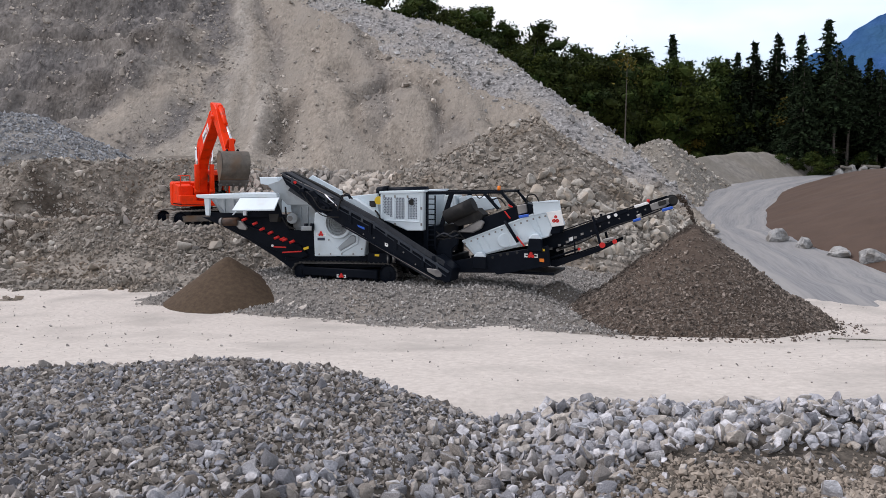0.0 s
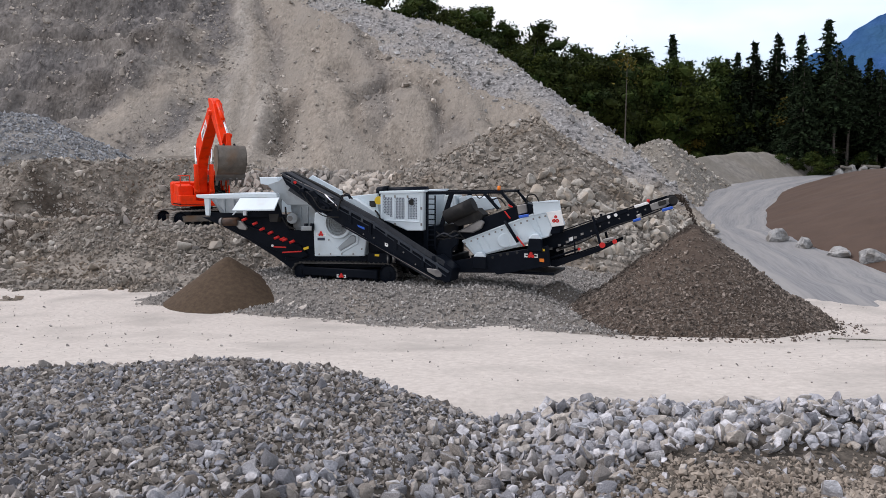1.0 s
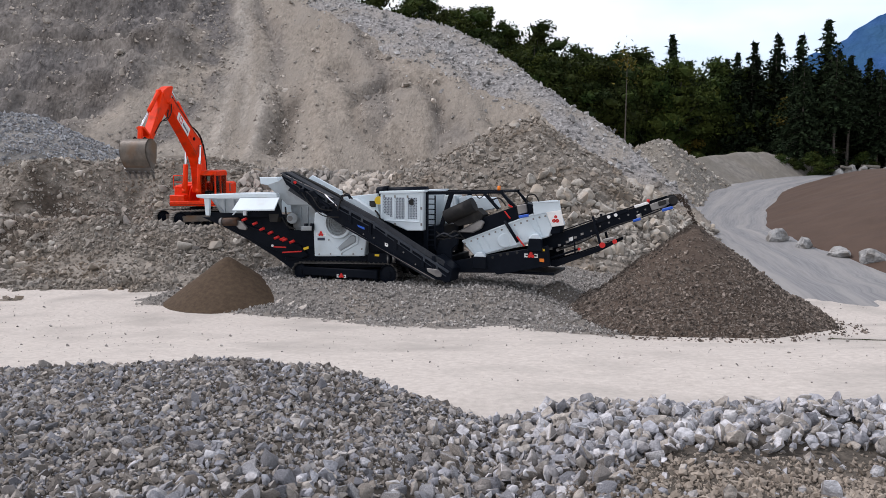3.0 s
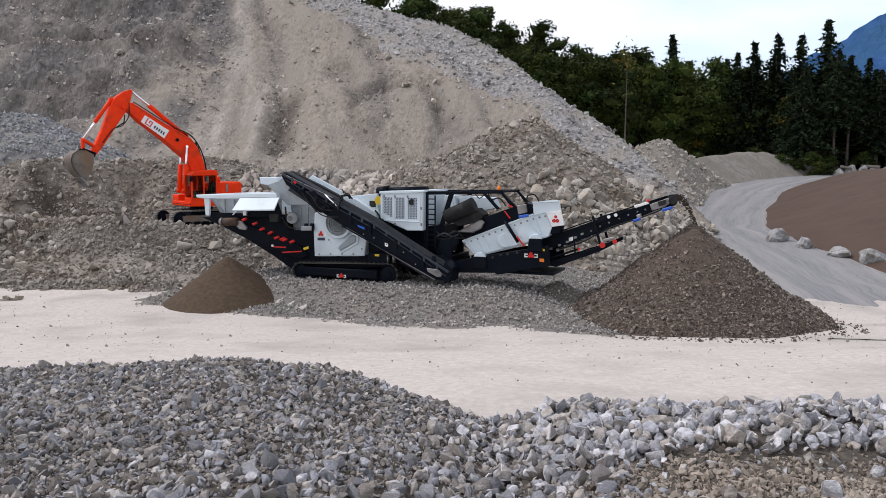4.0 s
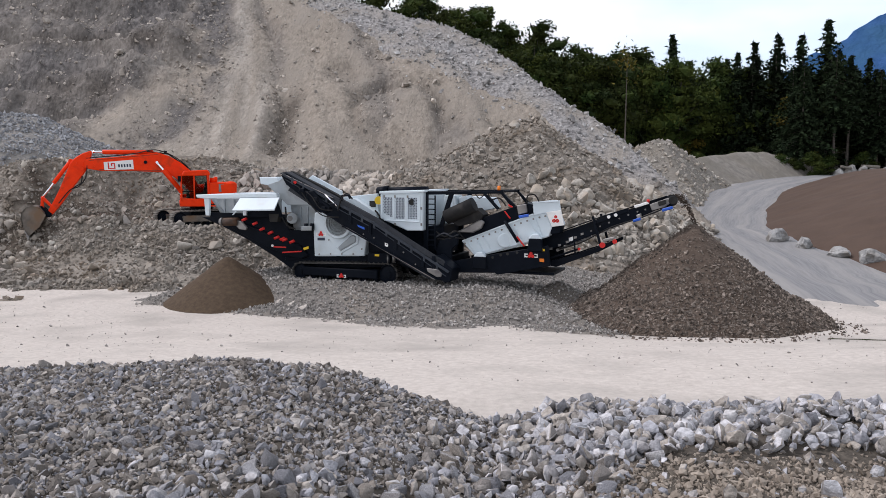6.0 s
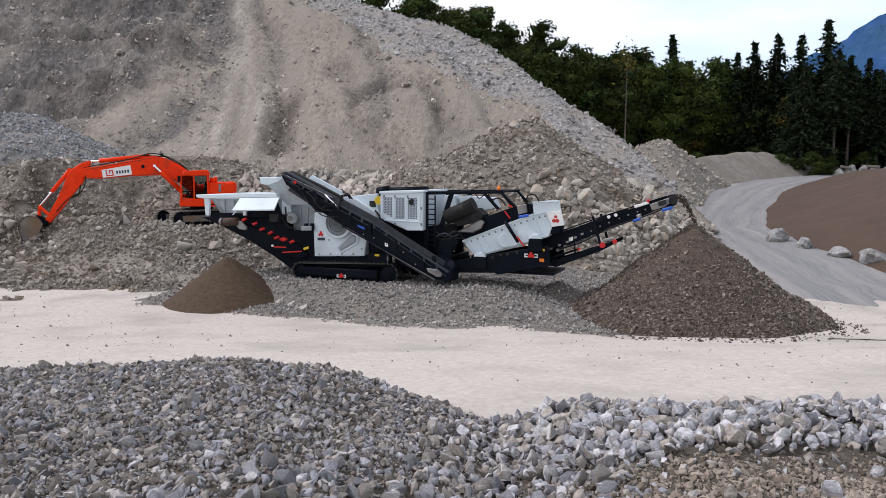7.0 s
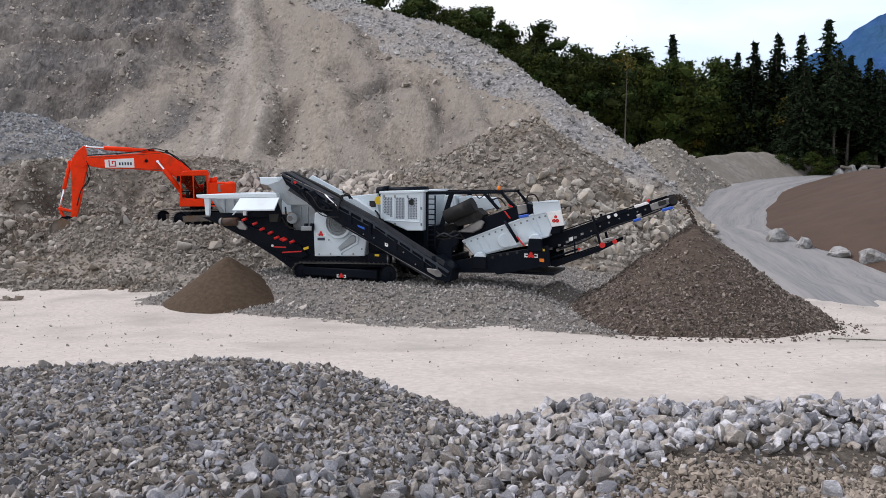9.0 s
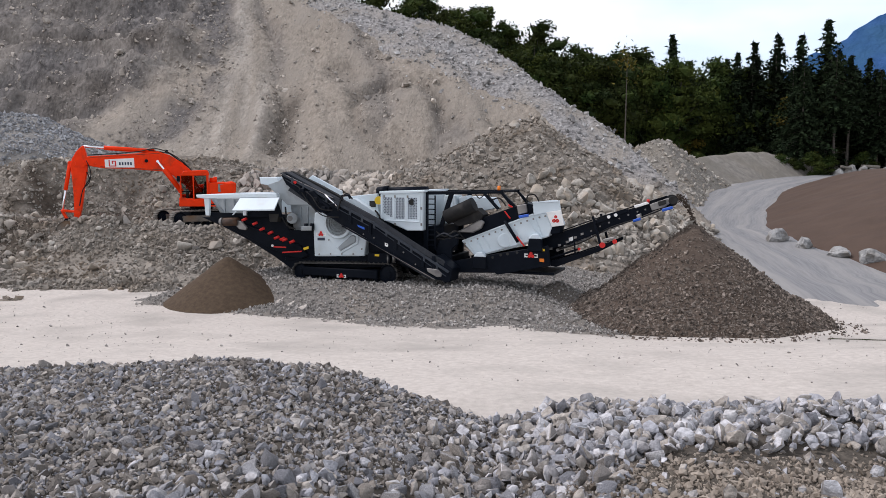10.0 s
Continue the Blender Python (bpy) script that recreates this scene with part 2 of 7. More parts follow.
def ground_z(x, y):
    u, v = machine_uv(x, y)
    front_v = np.interp(u, [-8, -3, 2, 8], [-2.5, -3.0, -4.6, -4.6])
    pad = PAD_Z * sstep(front_v, -1.8, v) * sstep(-8, -4.5, u) * (1 - sstep(5, 12, u))
    far = np.interp(y, [0, 26, 33, 40, 50, 57, 65, 75, 95, 110, 130, 6000], [0, 0, 0.35, 0.8, 1.05, 1.25, 1.85, 3.1, 4.3, 4.9, 5.2, 5.2])
    apron_ = np.interp(y, [-200, 10, 14, 18, 22, 26, 30, 34], [0.6, 0.8, 1.12, 0.95, 0.48, 0.1, 0, 0])
    z = np.maximum(pad, far * sstep(-14, 8, x) + 0.5 * far * (1 - sstep(-14, 8, x))) + apron_
    z = z + 0.36 * np.maximum(0, 36 - x) * sstep(98, 122, y) * sstep(-300, -100, x)
    z = z + 0.06 * fbm(x * 0.35, y * 0.35, 3, 5) * (1 - sstep(120, 200, y))
    return z


def stroke(x, y, path, half):
    """How near a point lies to a line down the slope: 1 on it, falling to 0 past its half width."""
    best = np.zeros_like(x)
    for (xa, ya), (xb, yb), wa, wb in zip(path[:-1], path[1:], half[:-1], half[1:]):
        dx, dy = xb - xa, yb - ya
        t = np.clip(((x - xa) * dx + (y - ya) * dy) / (dx * dx + dy * dy), 0, 1)
        d = np.hypot(x - xa - t * dx, (y - ya - t * dy) * 0.8)
        best = np.maximum(best, np.exp(-(d / (wa + (wb - wa) * t)) ** 2))
    return best


# runs of loose matter down the quarry face
CHUTE = ([(-21.7, 84), (-19.0, 73.4), (-17.4, 69.5), (-16.2, 62.0)], (1.0, 1.8, 2.6, 4.0))
DARK_RUN = ([(-19.6, 84), (-17.5, 79.0), (-15.2, 73.0), (-14.2, 69.0), (-13.6, 62.5)], (0.7, 0.8, 0.9, 1.8, 1.3))
GREY_RUN = ([(-24.3, 84), (-22.0, 75), (-21.8, 69), (-23.6, 61)], (1.8, 2.0, 1.7, 2.0))
STONE_RUN = ([(-11.6, 84), (-7.8, 75.2), (-5.3, 69.1)], (0.8, 1.0, 1.1))
CRACK = ([(-7.2, 67.3), (-4.7, 68.6), (-1.2, 67.4), (0.7, 63.2)], (0.5, 0.6, 0.6, 0.5))
GULLY = ([(-9.8, 72.5), (-6.2, 63.6), (-3.8, 61.0), (-0.6, 56.5)], (0.7, 0.8, 0.8, 0.9))
SLIP_A = ([(-5.4, 67.6), (-4.4, 63.6)], (1.2, 0.7))
SLIP_B = ([(-1.2, 66.4), (0.8, 61.8)], (0.9, 1.1))
RILL = ([(-1.5, 76), (1.8, 69.0), (4.2, 62.0)], (0.6, 0.7, 0.7))


def warped(x, y):
    return x + 0.9 * fbm(x * 0.35, y * 0.22, 3, 15), y + 0.8 * fbm(x * 0.3, y * 0.3, 2, 17)


def left_face(x, y):
    """The older, darker, layered part of the face."""
    edge = np.interp(y, [58, 66.6, 69, 73.6, 82.6, 95], [-31.5, -27.6, -25.6, -23.8, -22.3, -21.0])
    return sstep(1.6, -2.4, x - edge + 1.6 * fbm(x * 0.2, y * 0.2, 3, 19))


def hill_z(x, y):
    wob = 1.6 * fbm(x * 0.07, y * 0.07, 3, 11)
    face = 0.70 * (y - 50 + wob) + 0.02 * (x + 20)
    s = (x - 19) * 0.667 + (y - 57.5) * 0.745
    w = (x - 19) * -0.745 + (y - 57.5) * 0.667
    ridge = 6.2 + 0.475 * w - 0.62 * s
    ridge = ridge + np.interp(w, [4.3, 6.5, 11.3, 14.4, 18.7, 22.9, 26.7, 29.6, 32.7, 38.5, 45], [-1.6, -1.4, -1.0, -0.4, 1.0, 1.9, 2.2, 1.1, 0.0, -1.2, -0.2])
    ridge = ridge - 0.8 * np.maximum(x - 13.5, 0) * sstep(75, 62, y)
    z = smin(face, ridge, 1.2)
    z = smin(z, 46 + 0 * x, 8)
    inner = sstep(-1.0, -6, s)
    old = left_face(x, y)
    # ledges in the old face, runs and slips in the fresh one
    z = z + old * sstep(7, 11, z) * (1.9 * fbm(x * 0.05, y * 0.5, 3, 25) + 0.5 * fbm(x * 0.5, y * 0.9, 3, 26))
    a, b = warped(x, y)
    cut = (0.55 * stroke(a, b, *CHUTE) * fbm(x * 0.8 + 0.1 * y, y * 0.05, 2, 28) - 0.7 * stroke(a, b, *DARK_RUN) - 0.4 * stroke(a, b, *GREY_RUN) + 0.3 * stroke(a, b, *STONE_RUN)
           - 0.7 * stroke(a, b, *CRACK) - 0.6 * stroke(a, b, *GULLY) - 0.55 * stroke(a, b, *SLIP_A) - 0.6 * stroke(a, b, *SLIP_B) - 0.35 * stroke(a, b, *RILL))
    runnel = 0.42 * fbm(x * 0.34 + 0.1 * y, y * 0.045, 3, 21) + 0.12 * fbm(x * 1.1 + 0.15 * y, y * 0.12, 3, 22)
    rough = 0.07 + 0.2 * np.clip(old + stroke(a, b, *STONE_RUN) + stroke(a, b, *CRACK) + stroke(a, b, *DARK_RUN), 0, 1) + 0.12 * (1 - inner)
    return z + inner * (cut + runnel) * sstep(2, 8, z) + rough * fbm(x * 0.9, y * 0.9, 4, 31)


def hill_soils(x, y, z):
    a, b = warped(x, y)
    old = left_face(x, y)
    blotch = fbm(x * 0.5, y * 0.35, 3, 33)
    pale = 0.75 * stroke(a, b, *CHUTE) * sstep(-0.5, 0.5, fbm(x * 0.9 + 0.12 * y, y * 0.06, 3, 29))
    pale = np.clip(pale + 0.5 * old * np.exp(-((z - 15.4 - 0.4 * blotch) / 0.7) ** 2), 0, 1)
    grey = np.clip(0.9 * stroke(a, b, *GREY_RUN) * sstep(-0.9, 0.2, blotch) + 0.5 * stroke(a, b, *DARK_RUN) * sstep(70, 74, y) + 0.45 * stroke(a, b, *STONE_RUN) + 0.5 * stroke(a, b, *SLIP_B)
                   + 0.5 * stroke(a, b, *SLIP_A) + old * (0.85 + 0.25 * blotch), 0, 0.95)
    bands = np.exp(-((z - 17.6 - 0.5 * blotch) / 0.8) ** 2) + np.exp(-((x + 31.5) / 4.5) ** 2 - ((z - 12.2) / 1.7) ** 2)
    brown = np.clip(0.75 * old * bands * sstep(-0.6, 0.4, blotch + 0.4) + 0.85 * stroke(a, b, *DARK_RUN) * sstep(71, 68, y) + 0.35 * stroke(a, b, *GULLY) + 0.3 * stroke(a, b, *CRACK), 0, 0.9)
    return {"pale_soil": pale, "grey_soil": grey, "brown_soil": brown}


def bank_z(x, y):
    """Rubble bank that the excavator stands on, with the dug face beyond it."""
    edge = 34.6 + 0.9 * fbm(x * 0.2, 0 * x, 2, 41) + 0.12 * np.maximum(-x - 12, 0)
    low = 2.32 * sstep(0, 5.2, y - edge)
    low = low + 0.5 * sstep(0, 4.2, y - edge + 4.4) * sstep(-8.5, -11.5, x) * (1 - low / 2.32)
    dug = sstep(0, 5.0, y - 47.0 - 0.05 * (x + 20) + 1.2 * fbm(x * 0.3, y * 0.1, 2, 43))
    high = low + 3.7 * dug * (1 - sstep(-17, -11, x)) + 2.6 * sstep(44, 50, y) * sstep(-17, -11, x)
    fall = 1 - sstep(-1.5, 3.5, x + 0.1 * (y - 40))
    lip = 0.42 * sstep(-28, -23, x) * (1 - sstep(-18.5, -16, x)) * np.exp(-((y - edge - 4.2) / 1.3) ** 2)
    pocket = -0.7 * np.exp(-((x + 19) / 3.0) ** 2 - ((y - 43.5) / 1.6) ** 2)
    pocket = pocket - 0.55 * np.exp(-((x + 22.2) / 1.5) ** 2 - ((y - 39.4) / 0.9) ** 2) - 0.9 * np.exp(-((x + 20.0) / 4.0) ** 2 - ((y - 47.2) / 1.2) ** 2)
    pocket = pocket + 0.5 * np.exp(-((x + 17.8) / 2.4) ** 2 - ((y - 39.7) / 0.9) ** 2)
    level = 1 - 0.85 * np.exp(-((x + 13.5) / 3.2) ** 2 - ((y - 43.0) / 3.0) ** 2)
    uneven = 0.2 * fbm(x * 0.6, y * 0.6, 4, 47) + 0.3 * fbm(x * 0.22, y * 0.3, 2, 48) * sstep(37, 40, y)
    return (high + lip + pocket) * fall - 0.4 * (1 - fall) + uneven * level - 0.05


def bank_path(x, y):
    """The worn pale ramp along the foot of the bank."""
    mid = np.interp(x, [-30, -20, -16, -12, -8], [36.5, 36.0, 36.6, 34.0, 32.5])
    return sstep(1.5, 0.5, np.abs(y - mid + 0.9 * fbm(x * 0.3, y * 0.3, 3, 45))) * sstep(-9.5, -11.5, x)


def bank_soils(x, y, z):
    n = 0.4 * fbm(x * 0.6, y * 0.6, 3, 49)
    # browner dug earth in the hollows, with their shadow painted into the layer too
    damp = 1.5 * np.exp(-((x + 22.0) / 2.0) ** 2 - ((y - 39.7) / 1.3) ** 2) + 1.2 * np.exp(-((x + 20.0) / 4.0) ** 2 - ((y - 47.9) / 1.5) ** 2) + 0.5 * np.exp(-((x + 25.5) / 2.5) ** 2 - ((y - 48.5) / 2.0) ** 2)
    return {"pale_soil": 0.6 * bank_path(x, y), "brown_soil": np.clip(sstep(0.25, 0.8, damp + n), 0, 0.95)}


def brown_z(x, y):
    r = np.hypot((x - 6.0) / np.where(x > 6.0, 0.74, 1.25), (y - 50.5) / 1.0)
    tail = np.hypot((x - 10.2) / 0.85, (y - 57) / 1.3)
    z = smax(8.9 - 0.56 * r, 6.2 - 0.5 * tail, 1.2)
    return z + 0.28 * fbm(x * 0.5, y * 0.5, 4, 53)


def greyheap_z(x, y):
    r = np.hypot((x + 31.0) / np.where(x > -31, 1.2, 2.2), (y - 57.5) / 0.9)
    return 9.9 - 0.6 * smax(r, 1.0 + 0 * r, 1.0) + 0.15 * fbm(x * 0.6, y * 0.6, 3, 59) - 1.6 * np.maximum(0, 53.0 - y)


def farheap_z(x, y):
    foot = np.interp(y, [58, 65, 75, 85, 95, 113], [18.6, 21.0, 25.2, 31.8, 41.4, 62])
    s = (foot - x) * 0.8
    top = np.interp(y, [60, 75, 85, 93, 100, 106, 113], [0.3, 1.1, 2.5, 3.7, 3.8, 2.2, 0.2])
    return ground_z(x, y) - 0.1 + smin(0.66 * s, top - 0.62 * np.maximum(s - 4.5, 0), 0.7) + 0.2 * fbm(x * 0.4, y * 0.4, 3, 61)


def farheap2_z(x, y):
    r = np.hypot((x - 21.8) / np.where(x > 21.8, 1.35, 1.15), (y - 77) / 0.8)
    foot = np.interp(y, [58, 65, 75, 85], [18.6, 21.0, 25.2, 31.8])
    z = 8.7 - 0.5 * smax(r, 1.5 + 0 * r, 1.0) + 0.25 * fbm(x * 0.4, y * 0.4, 3, 63)
    return smin(z, ground_z(x, y) + 1.0 * (foot + 0.8 - x), 0.5)


def sand_z(x, y):
    edge = np.interp(y, [20, 30, 33, 45, 56, 65, 75, 85, 95, 110], [30.5, 23.3, 20.5, 21.2, 23.6, 27.2, 33.0, 39.8, 48.4, 61])
    s = (x - edge) * 0.86
    rise = smin(0.38 * s, np.maximum(5.45 - ground_z(x, y), 0.5), 1.2)
    z = ground_z(x, y) + rise * (1 - sstep(80, 97, y)) - 0.4 * sstep(85, 97, y)
    return z + 0.05 * fbm(x * 0.3, y * 0.3, 2, 67)


def cone_z(cx, cy, top, slope, seed, rough=0.08, foot=0.0, lumps=0.05):
    def f(x, y):
        r = np.hypot(x - cx, y - cy)
        r = r * (1 + lumps * fbm(x * 0.4, y * 0.4, 2, seed))
        z = top - slope * (np.sqrt(r * r + 0.012) - 0.08)
        return z + foot * np.exp(-((z - 0.4) / 0.5) ** 2) + rough * fbm(x * 1.2, y * 1.2, 3, seed + 1)
    return f


PILE_X, PILE_Y = 8.55, 26.0
FINE_X, FINE_Y = -8.58, 30.4
pile_z = cone_z(PILE_X, PILE_Y, 3.52, 0.80, 71, foot=0.2)
fines_z = cone_z(FINE_X, FINE_Y, 1.92, 0.73, 75, 0.03, lumps=0.02)
small_z = cone_z(4.3, 28.3, 1.22, 0.5, 79, 0.06)


def front_z(x, y):
    """Foreground stone heaps: a long one and a lower one beside it."""
    crest = np.interp(x, [-14, -7, -3.6, -2.2, 0.8, 2.2, 3.5, 8, 14], [1.78, 2.0, 2.04, 1.98, 1.08, 1.36, 1.48, 1.40, 1.30])
    yc = np.interp(x, [-14, -3, 0.8, 3, 14], [12.5, 12.8, 12.6, 12.0, 12.2])
    near = crest - 0.055 * np.maximum(yc - y, 0)
    back = crest - 0.62 * (np.sqrt((np.maximum(y - yc, 0)) ** 2 + 0.25) - 0.5)
    z = np.where(y > yc, back, near)
    rise = 1.7 * sstep(5.5, 0, y)
    return z + rise + 0.06 * fbm(x * 0.8, y * 0.8, 3, 83) + 0.03 * fbm(x * 4.0, y * 4.0, 2, 85)


def heap(name, f, x0, x1, y0, y1, step, mat, under=-0.25):
    """A mesh of height f over a rectangle, where it stands above the ground."""
    nx, ny = int((x1 - x0) / step) + 1, int((y1 - y0) / step) + 1
    gx, gy = np.meshgrid(np.linspace(x0, x1, nx), np.linspace(y0, y1, ny))
    z = f(gx, gy)
    over = z - ground_z(gx, gy)
    idx = np.arange(nx * ny).reshape(ny, nx)
    q = np.stack([idx[:-1, :-1], idx[:-1, 1:], idx[1:, 1:], idx[1:, :-1]], -1).reshape(-1, 4)
    q = q[over.ravel()[q].max(1) > under]
    used = np.unique(q)
    back = np.zeros(nx * ny, int)
    back[used] = np.arange(len(used))
    v = np.stack([gx.ravel(), gy.ravel(), z.ravel()], 1)[used]
    return mesh_from(name, v, back[q], mat, True)


def layered(ob, soils):
    """Spread soil layers over a mesh by a function of place."""
    co = np.empty(len(ob.data.vertices) * 3, np.float32)
    ob.data.vertices.foreach_get("co", co)
    co = co.reshape(-1, 3).astype(float)
    for name, value in soils(co[:, 0], co[:, 1], co[:, 2]).items():
        layer = ob.data.attributes.new(name, "FLOAT", "POINT")
        layer.data.foreach_set("value", np.ascontiguousarray(value, dtype=np.float32))
    return ob


def build_ground():
    def axis(fine0, fine1, step, far):
        a = list(np.arange(fine0, fine1, step))
        s, p = step, fine1
        while p < far:
            a.append(p)
            s *= 1.25
            p += s
        a.append(far)
        return a
    xs = axis(0, 45, 0.5, 2500)
    xs = np.array([-v for v in xs[:0:-1]] + xs)
    ys = np.array([-v for v in axis(1, 5, 1, 800)[::-1]] + axis(0, 110, 0.5, 3500))
    gx, gy = np.meshgrid(xs, ys)
    z = ground_z(gx, gy)
    ny, nx = z.shape
    idx = np.arange(nx * ny).reshape(ny, nx)
    q = np.stack([idx[:-1, :-1], idx[:-1, 1:], idx[1:, 1:], idx[1:, :-1]], -1).reshape(-1, 4)
    ob = mesh_from("ground", np.stack([gx.ravel(), gy.ravel(), z.ravel()], 1), q, M_GROUND, True)
    return tagged(ob, "pale dusty compacted quarry ground with tyre tracks", "ground", kind="structure")


build_ground()
tagged(layered(heap("quarry_hillside", hill_z, -75, 45, 46, 130, 0.35, M_HILL), hill_soils), "tall grey-brown scree slope of the quarry", "hillside", kind="structure")
tagged(layered(heap("rubble_bank", bank_z, -50, 6, 29, 60, 0.25, M_BANK), bank_soils), "low bank of dug earth and rubble", "rubble bank", kind="structure")
tagged(heap("rubble_heap", brown_z, -16, 34, 30, 62, 0.3, M_BANK), "large heap of brown earth and broken rock", "rubble heap")
tagged(heap("gravel_heap", greyheap_z, -50, -18, 49, 66, 0.35, M_GREY), "heap of bluish grey crushed gravel on the bank", "gravel heap")
tagged(heap("gravel_heap", farheap_z, 8, 66, 60, 113, 0.4, M_FARHEAP), "long low grey gravel heap beside the haul road", "gravel heap")
tagged(heap("gravel_heap", farheap2_z, 8, 42, 60, 90, 0.4, M_FARHEAP), "pale rubble heap below the forest", "gravel heap")
tagged(heap("sand_stockpile", sand_z, 17, 75, 24, 98, 0.4, M_SAND), "broad smooth stockpile of brown sand", "sand stockpile")
crushed = tagged(heap("crushed_pile", pile_z, 2, 15, 19, 32, 0.12, M_DARKPILE), "conical pile of dark brown crushed aggregate under the conveyor", "aggregate pile")
tagged(heap("fines_pile", fines_z, -13, -4, 26, 36, 0.12, M_FINES), "small cone of brown fine sand", "sand pile")
tagged(heap("gravel_pile", small_z, 1, 8, 25, 32, 0.12, M_MOUND), "low mound of brownish grey gravel", "gravel pile")
front = tagged(heap("stone_heap", front_z, -16, 16, -3, 18, 0.12, M_FRONT), "wide heap of crushed grey limestone with coarse and fine patches", "stone heap")


def scree_z(x, y):
    """A skin of grey scree down the outer side of the ridge."""
    s = (x - 19) * 0.667 + (y - 57.5) * 0.745
    h = hill_z(x, y)
    return h - 0.25 + 0.5 * sstep(-5.0, -2.6, s + 1.2 * fbm(x * 0.25, y * 0.12, 3, 101)) - 1.2 * sstep(1.6, 0.6, h - ground_z(x, y))


def damp_z(x, y):
    """Freshly dug damp earth below the excavator's bucket."""
    r = np.hypot((x + 19.0) / 3.6, (y - 43.4) / 2.6) + 0.45 * fbm(x * 0.5, y * 0.5, 3, 103)
    return bank_z(x, y) + 0.2 - 0.5 * sstep(0.5, 1.1, r)


M_SCREE = material("grey_scree", (0.19, 0.181, 0.177), (0.38, 0.364, 0.353), 0.95, 2.5, detail=14, spread=(0.38, 0.62), c3=(0.3, 0.27, 0.235), scale3=0.25, bump=1.0, bump_scale=4, bump_dist=0.3)
M_DAMP = material("damp_dug_earth", (0.075, 0.058, 0.043), (0.15, 0.12, 0.092), 0.95, 2.5, detail=13, bump=1.0, bump_scale=4, bump_dist=0.2)
tagged(heap("scree_slope", scree_z, -14, 30, 52, 104, 0.45, M_SCREE), "grey stony scree down the ridge of the hillside", "scree", kind="structure")
tagged(heap("damp_earth", damp_z, -25, -13, 39, 47.5, 0.2, M_DAMP), "freshly dug damp brown earth in the bank", "earth", kind="structure")


def haul_road():
    """Grey gravel road that climbs past the sand stockpile; a thin layer that follows the ground."""
    cl = np.array([(14.6, 26.0), (15.2, 31), (16.0, 37), (17.8, 46), (19.9, 56), (23.8, 65), (29.6, 75), (36.2, 85), (45, 95), (62, 106)], float)
    half = [5.6, 5.6, 5.4, 4.8, 4.6, 4.2, 4.4, 4.2, 3.8, 3.4]
    t = np.arange(len(cl))
    tt = np.linspace(0, len(cl) - 1, 420)
    def smooth(v):
        w = np.interp(tt, t, v)
        k = np.hanning(53) / np.hanning(53).sum()
        return np.convolve(np.pad(w, 26, mode="edge"), k, "valid")
    cx, cy, hw = smooth(cl[:, 0]), smooth(cl[:, 1]), smooth(half)
    dx, dy = np.gradient(cx), np.gradient(cy)
    n = np.hypot(dx, dy)
    nx, ny = dy / n, -dx / n
    k = np.linspace(-1, 1, 49)
    wob = 1 + 0.13 * fbm(tt * 2.3, 0 * tt, 4, 99)
    X = cx[:, None] + nx[:, None] * hw[:, None] * wob[:, None] * k
    Y = cy[:, None] + ny[:, None] * hw[:, None] * wob[:, None] * k
    worn = 0.008 * np.sin(15 * k + 1.5 * fbm(tt[:, None] * 0.7, 3 * k[None, :], 2, 96)) + 0.004 * fbm(X * 1.5, Y * 0.4, 3, 92)
    ragged = np.maximum(0, 1 - tt / 1.3)[:, None]
    Z = ground_z(X, Y) + 0.06 + worn - 0.12 * np.abs(k) ** 6 - 0.3 * ragged ** 2 + 0.1 * ragged * fbm(X * 0.8, Y * 0.25, 4, 90)
    idx = np.arange(X.size).reshape(X.shape)
    q = np.stack([idx[:-1, :-1], idx[:-1, 1:], idx[1:, 1:], idx[1:, :-1]], -1).reshape(-1, 4)
    ob = mesh_from("haul_road", np.stack([X.ravel(), Y.ravel(), Z.ravel()], 1), q, M_ROAD, True)
    # across and along the road, in metres
    far = np.concatenate([[0], np.cumsum(np.hypot(np.diff(cx), np.diff(cy)))])
    run = np.stack([(k * hw[:, None]).ravel(), np.repeat(far, len(k)), np.zeros(X.size)], 1)
    ob.data.attributes.new("road_run", "FLOAT_VECTOR", "POINT").data.foreach_set("vector", np.ascontiguousarray(run, dtype=np.float32).ravel())
    tagged(ob, "grey gravel haul road climbing in a bend", "road", kind="structure")


haul_road()


def bed_z(x, y):
    u, v = machine_uv(x, y)
    m = sstep(-5.8, -3.8, v + 0.6 * fbm(x * 0.5, y * 0.5, 2, 93)) * (1 - sstep(7, 11, v)) * sstep(-9.5, -6.5, u) * (1 - sstep(9.5, 13, u))
    return ground_z(x, y) - 0.12 + 0.17 * np.sqrt(m) + 0.03 * fbm(x * 2.5, y * 2.5, 3, 94) * m


M_BED = material("gravel_bed", (0.125, 0.115, 0.105), (0.25, 0.232, 0.211), 0.95, 7.0, detail=14, c3=(0.22, 0.195, 0.168), scale3=0.5, bump=1.0, bump_scale=12, bump_dist=0.05)
tagged(heap("gravel_bed", bed_z, -14, 16, 21, 44, 0.16, M_BED, under=-0.05), "grey gravel spread round the crusher's tracks", "gravel bed", kind="structure")

# ---- shapes ----
def bevelled(bm, w):
    if w > 0:
        sharp = [e for e in bm.edges if len(e.link_faces) == 2 and e.calc_face_angle(0) > 0.5]
        bmesh.ops.bevel(bm, geom=sharp, offset=w, segments=1, affect="EDGES", clamp_overlap=True)
    return bm


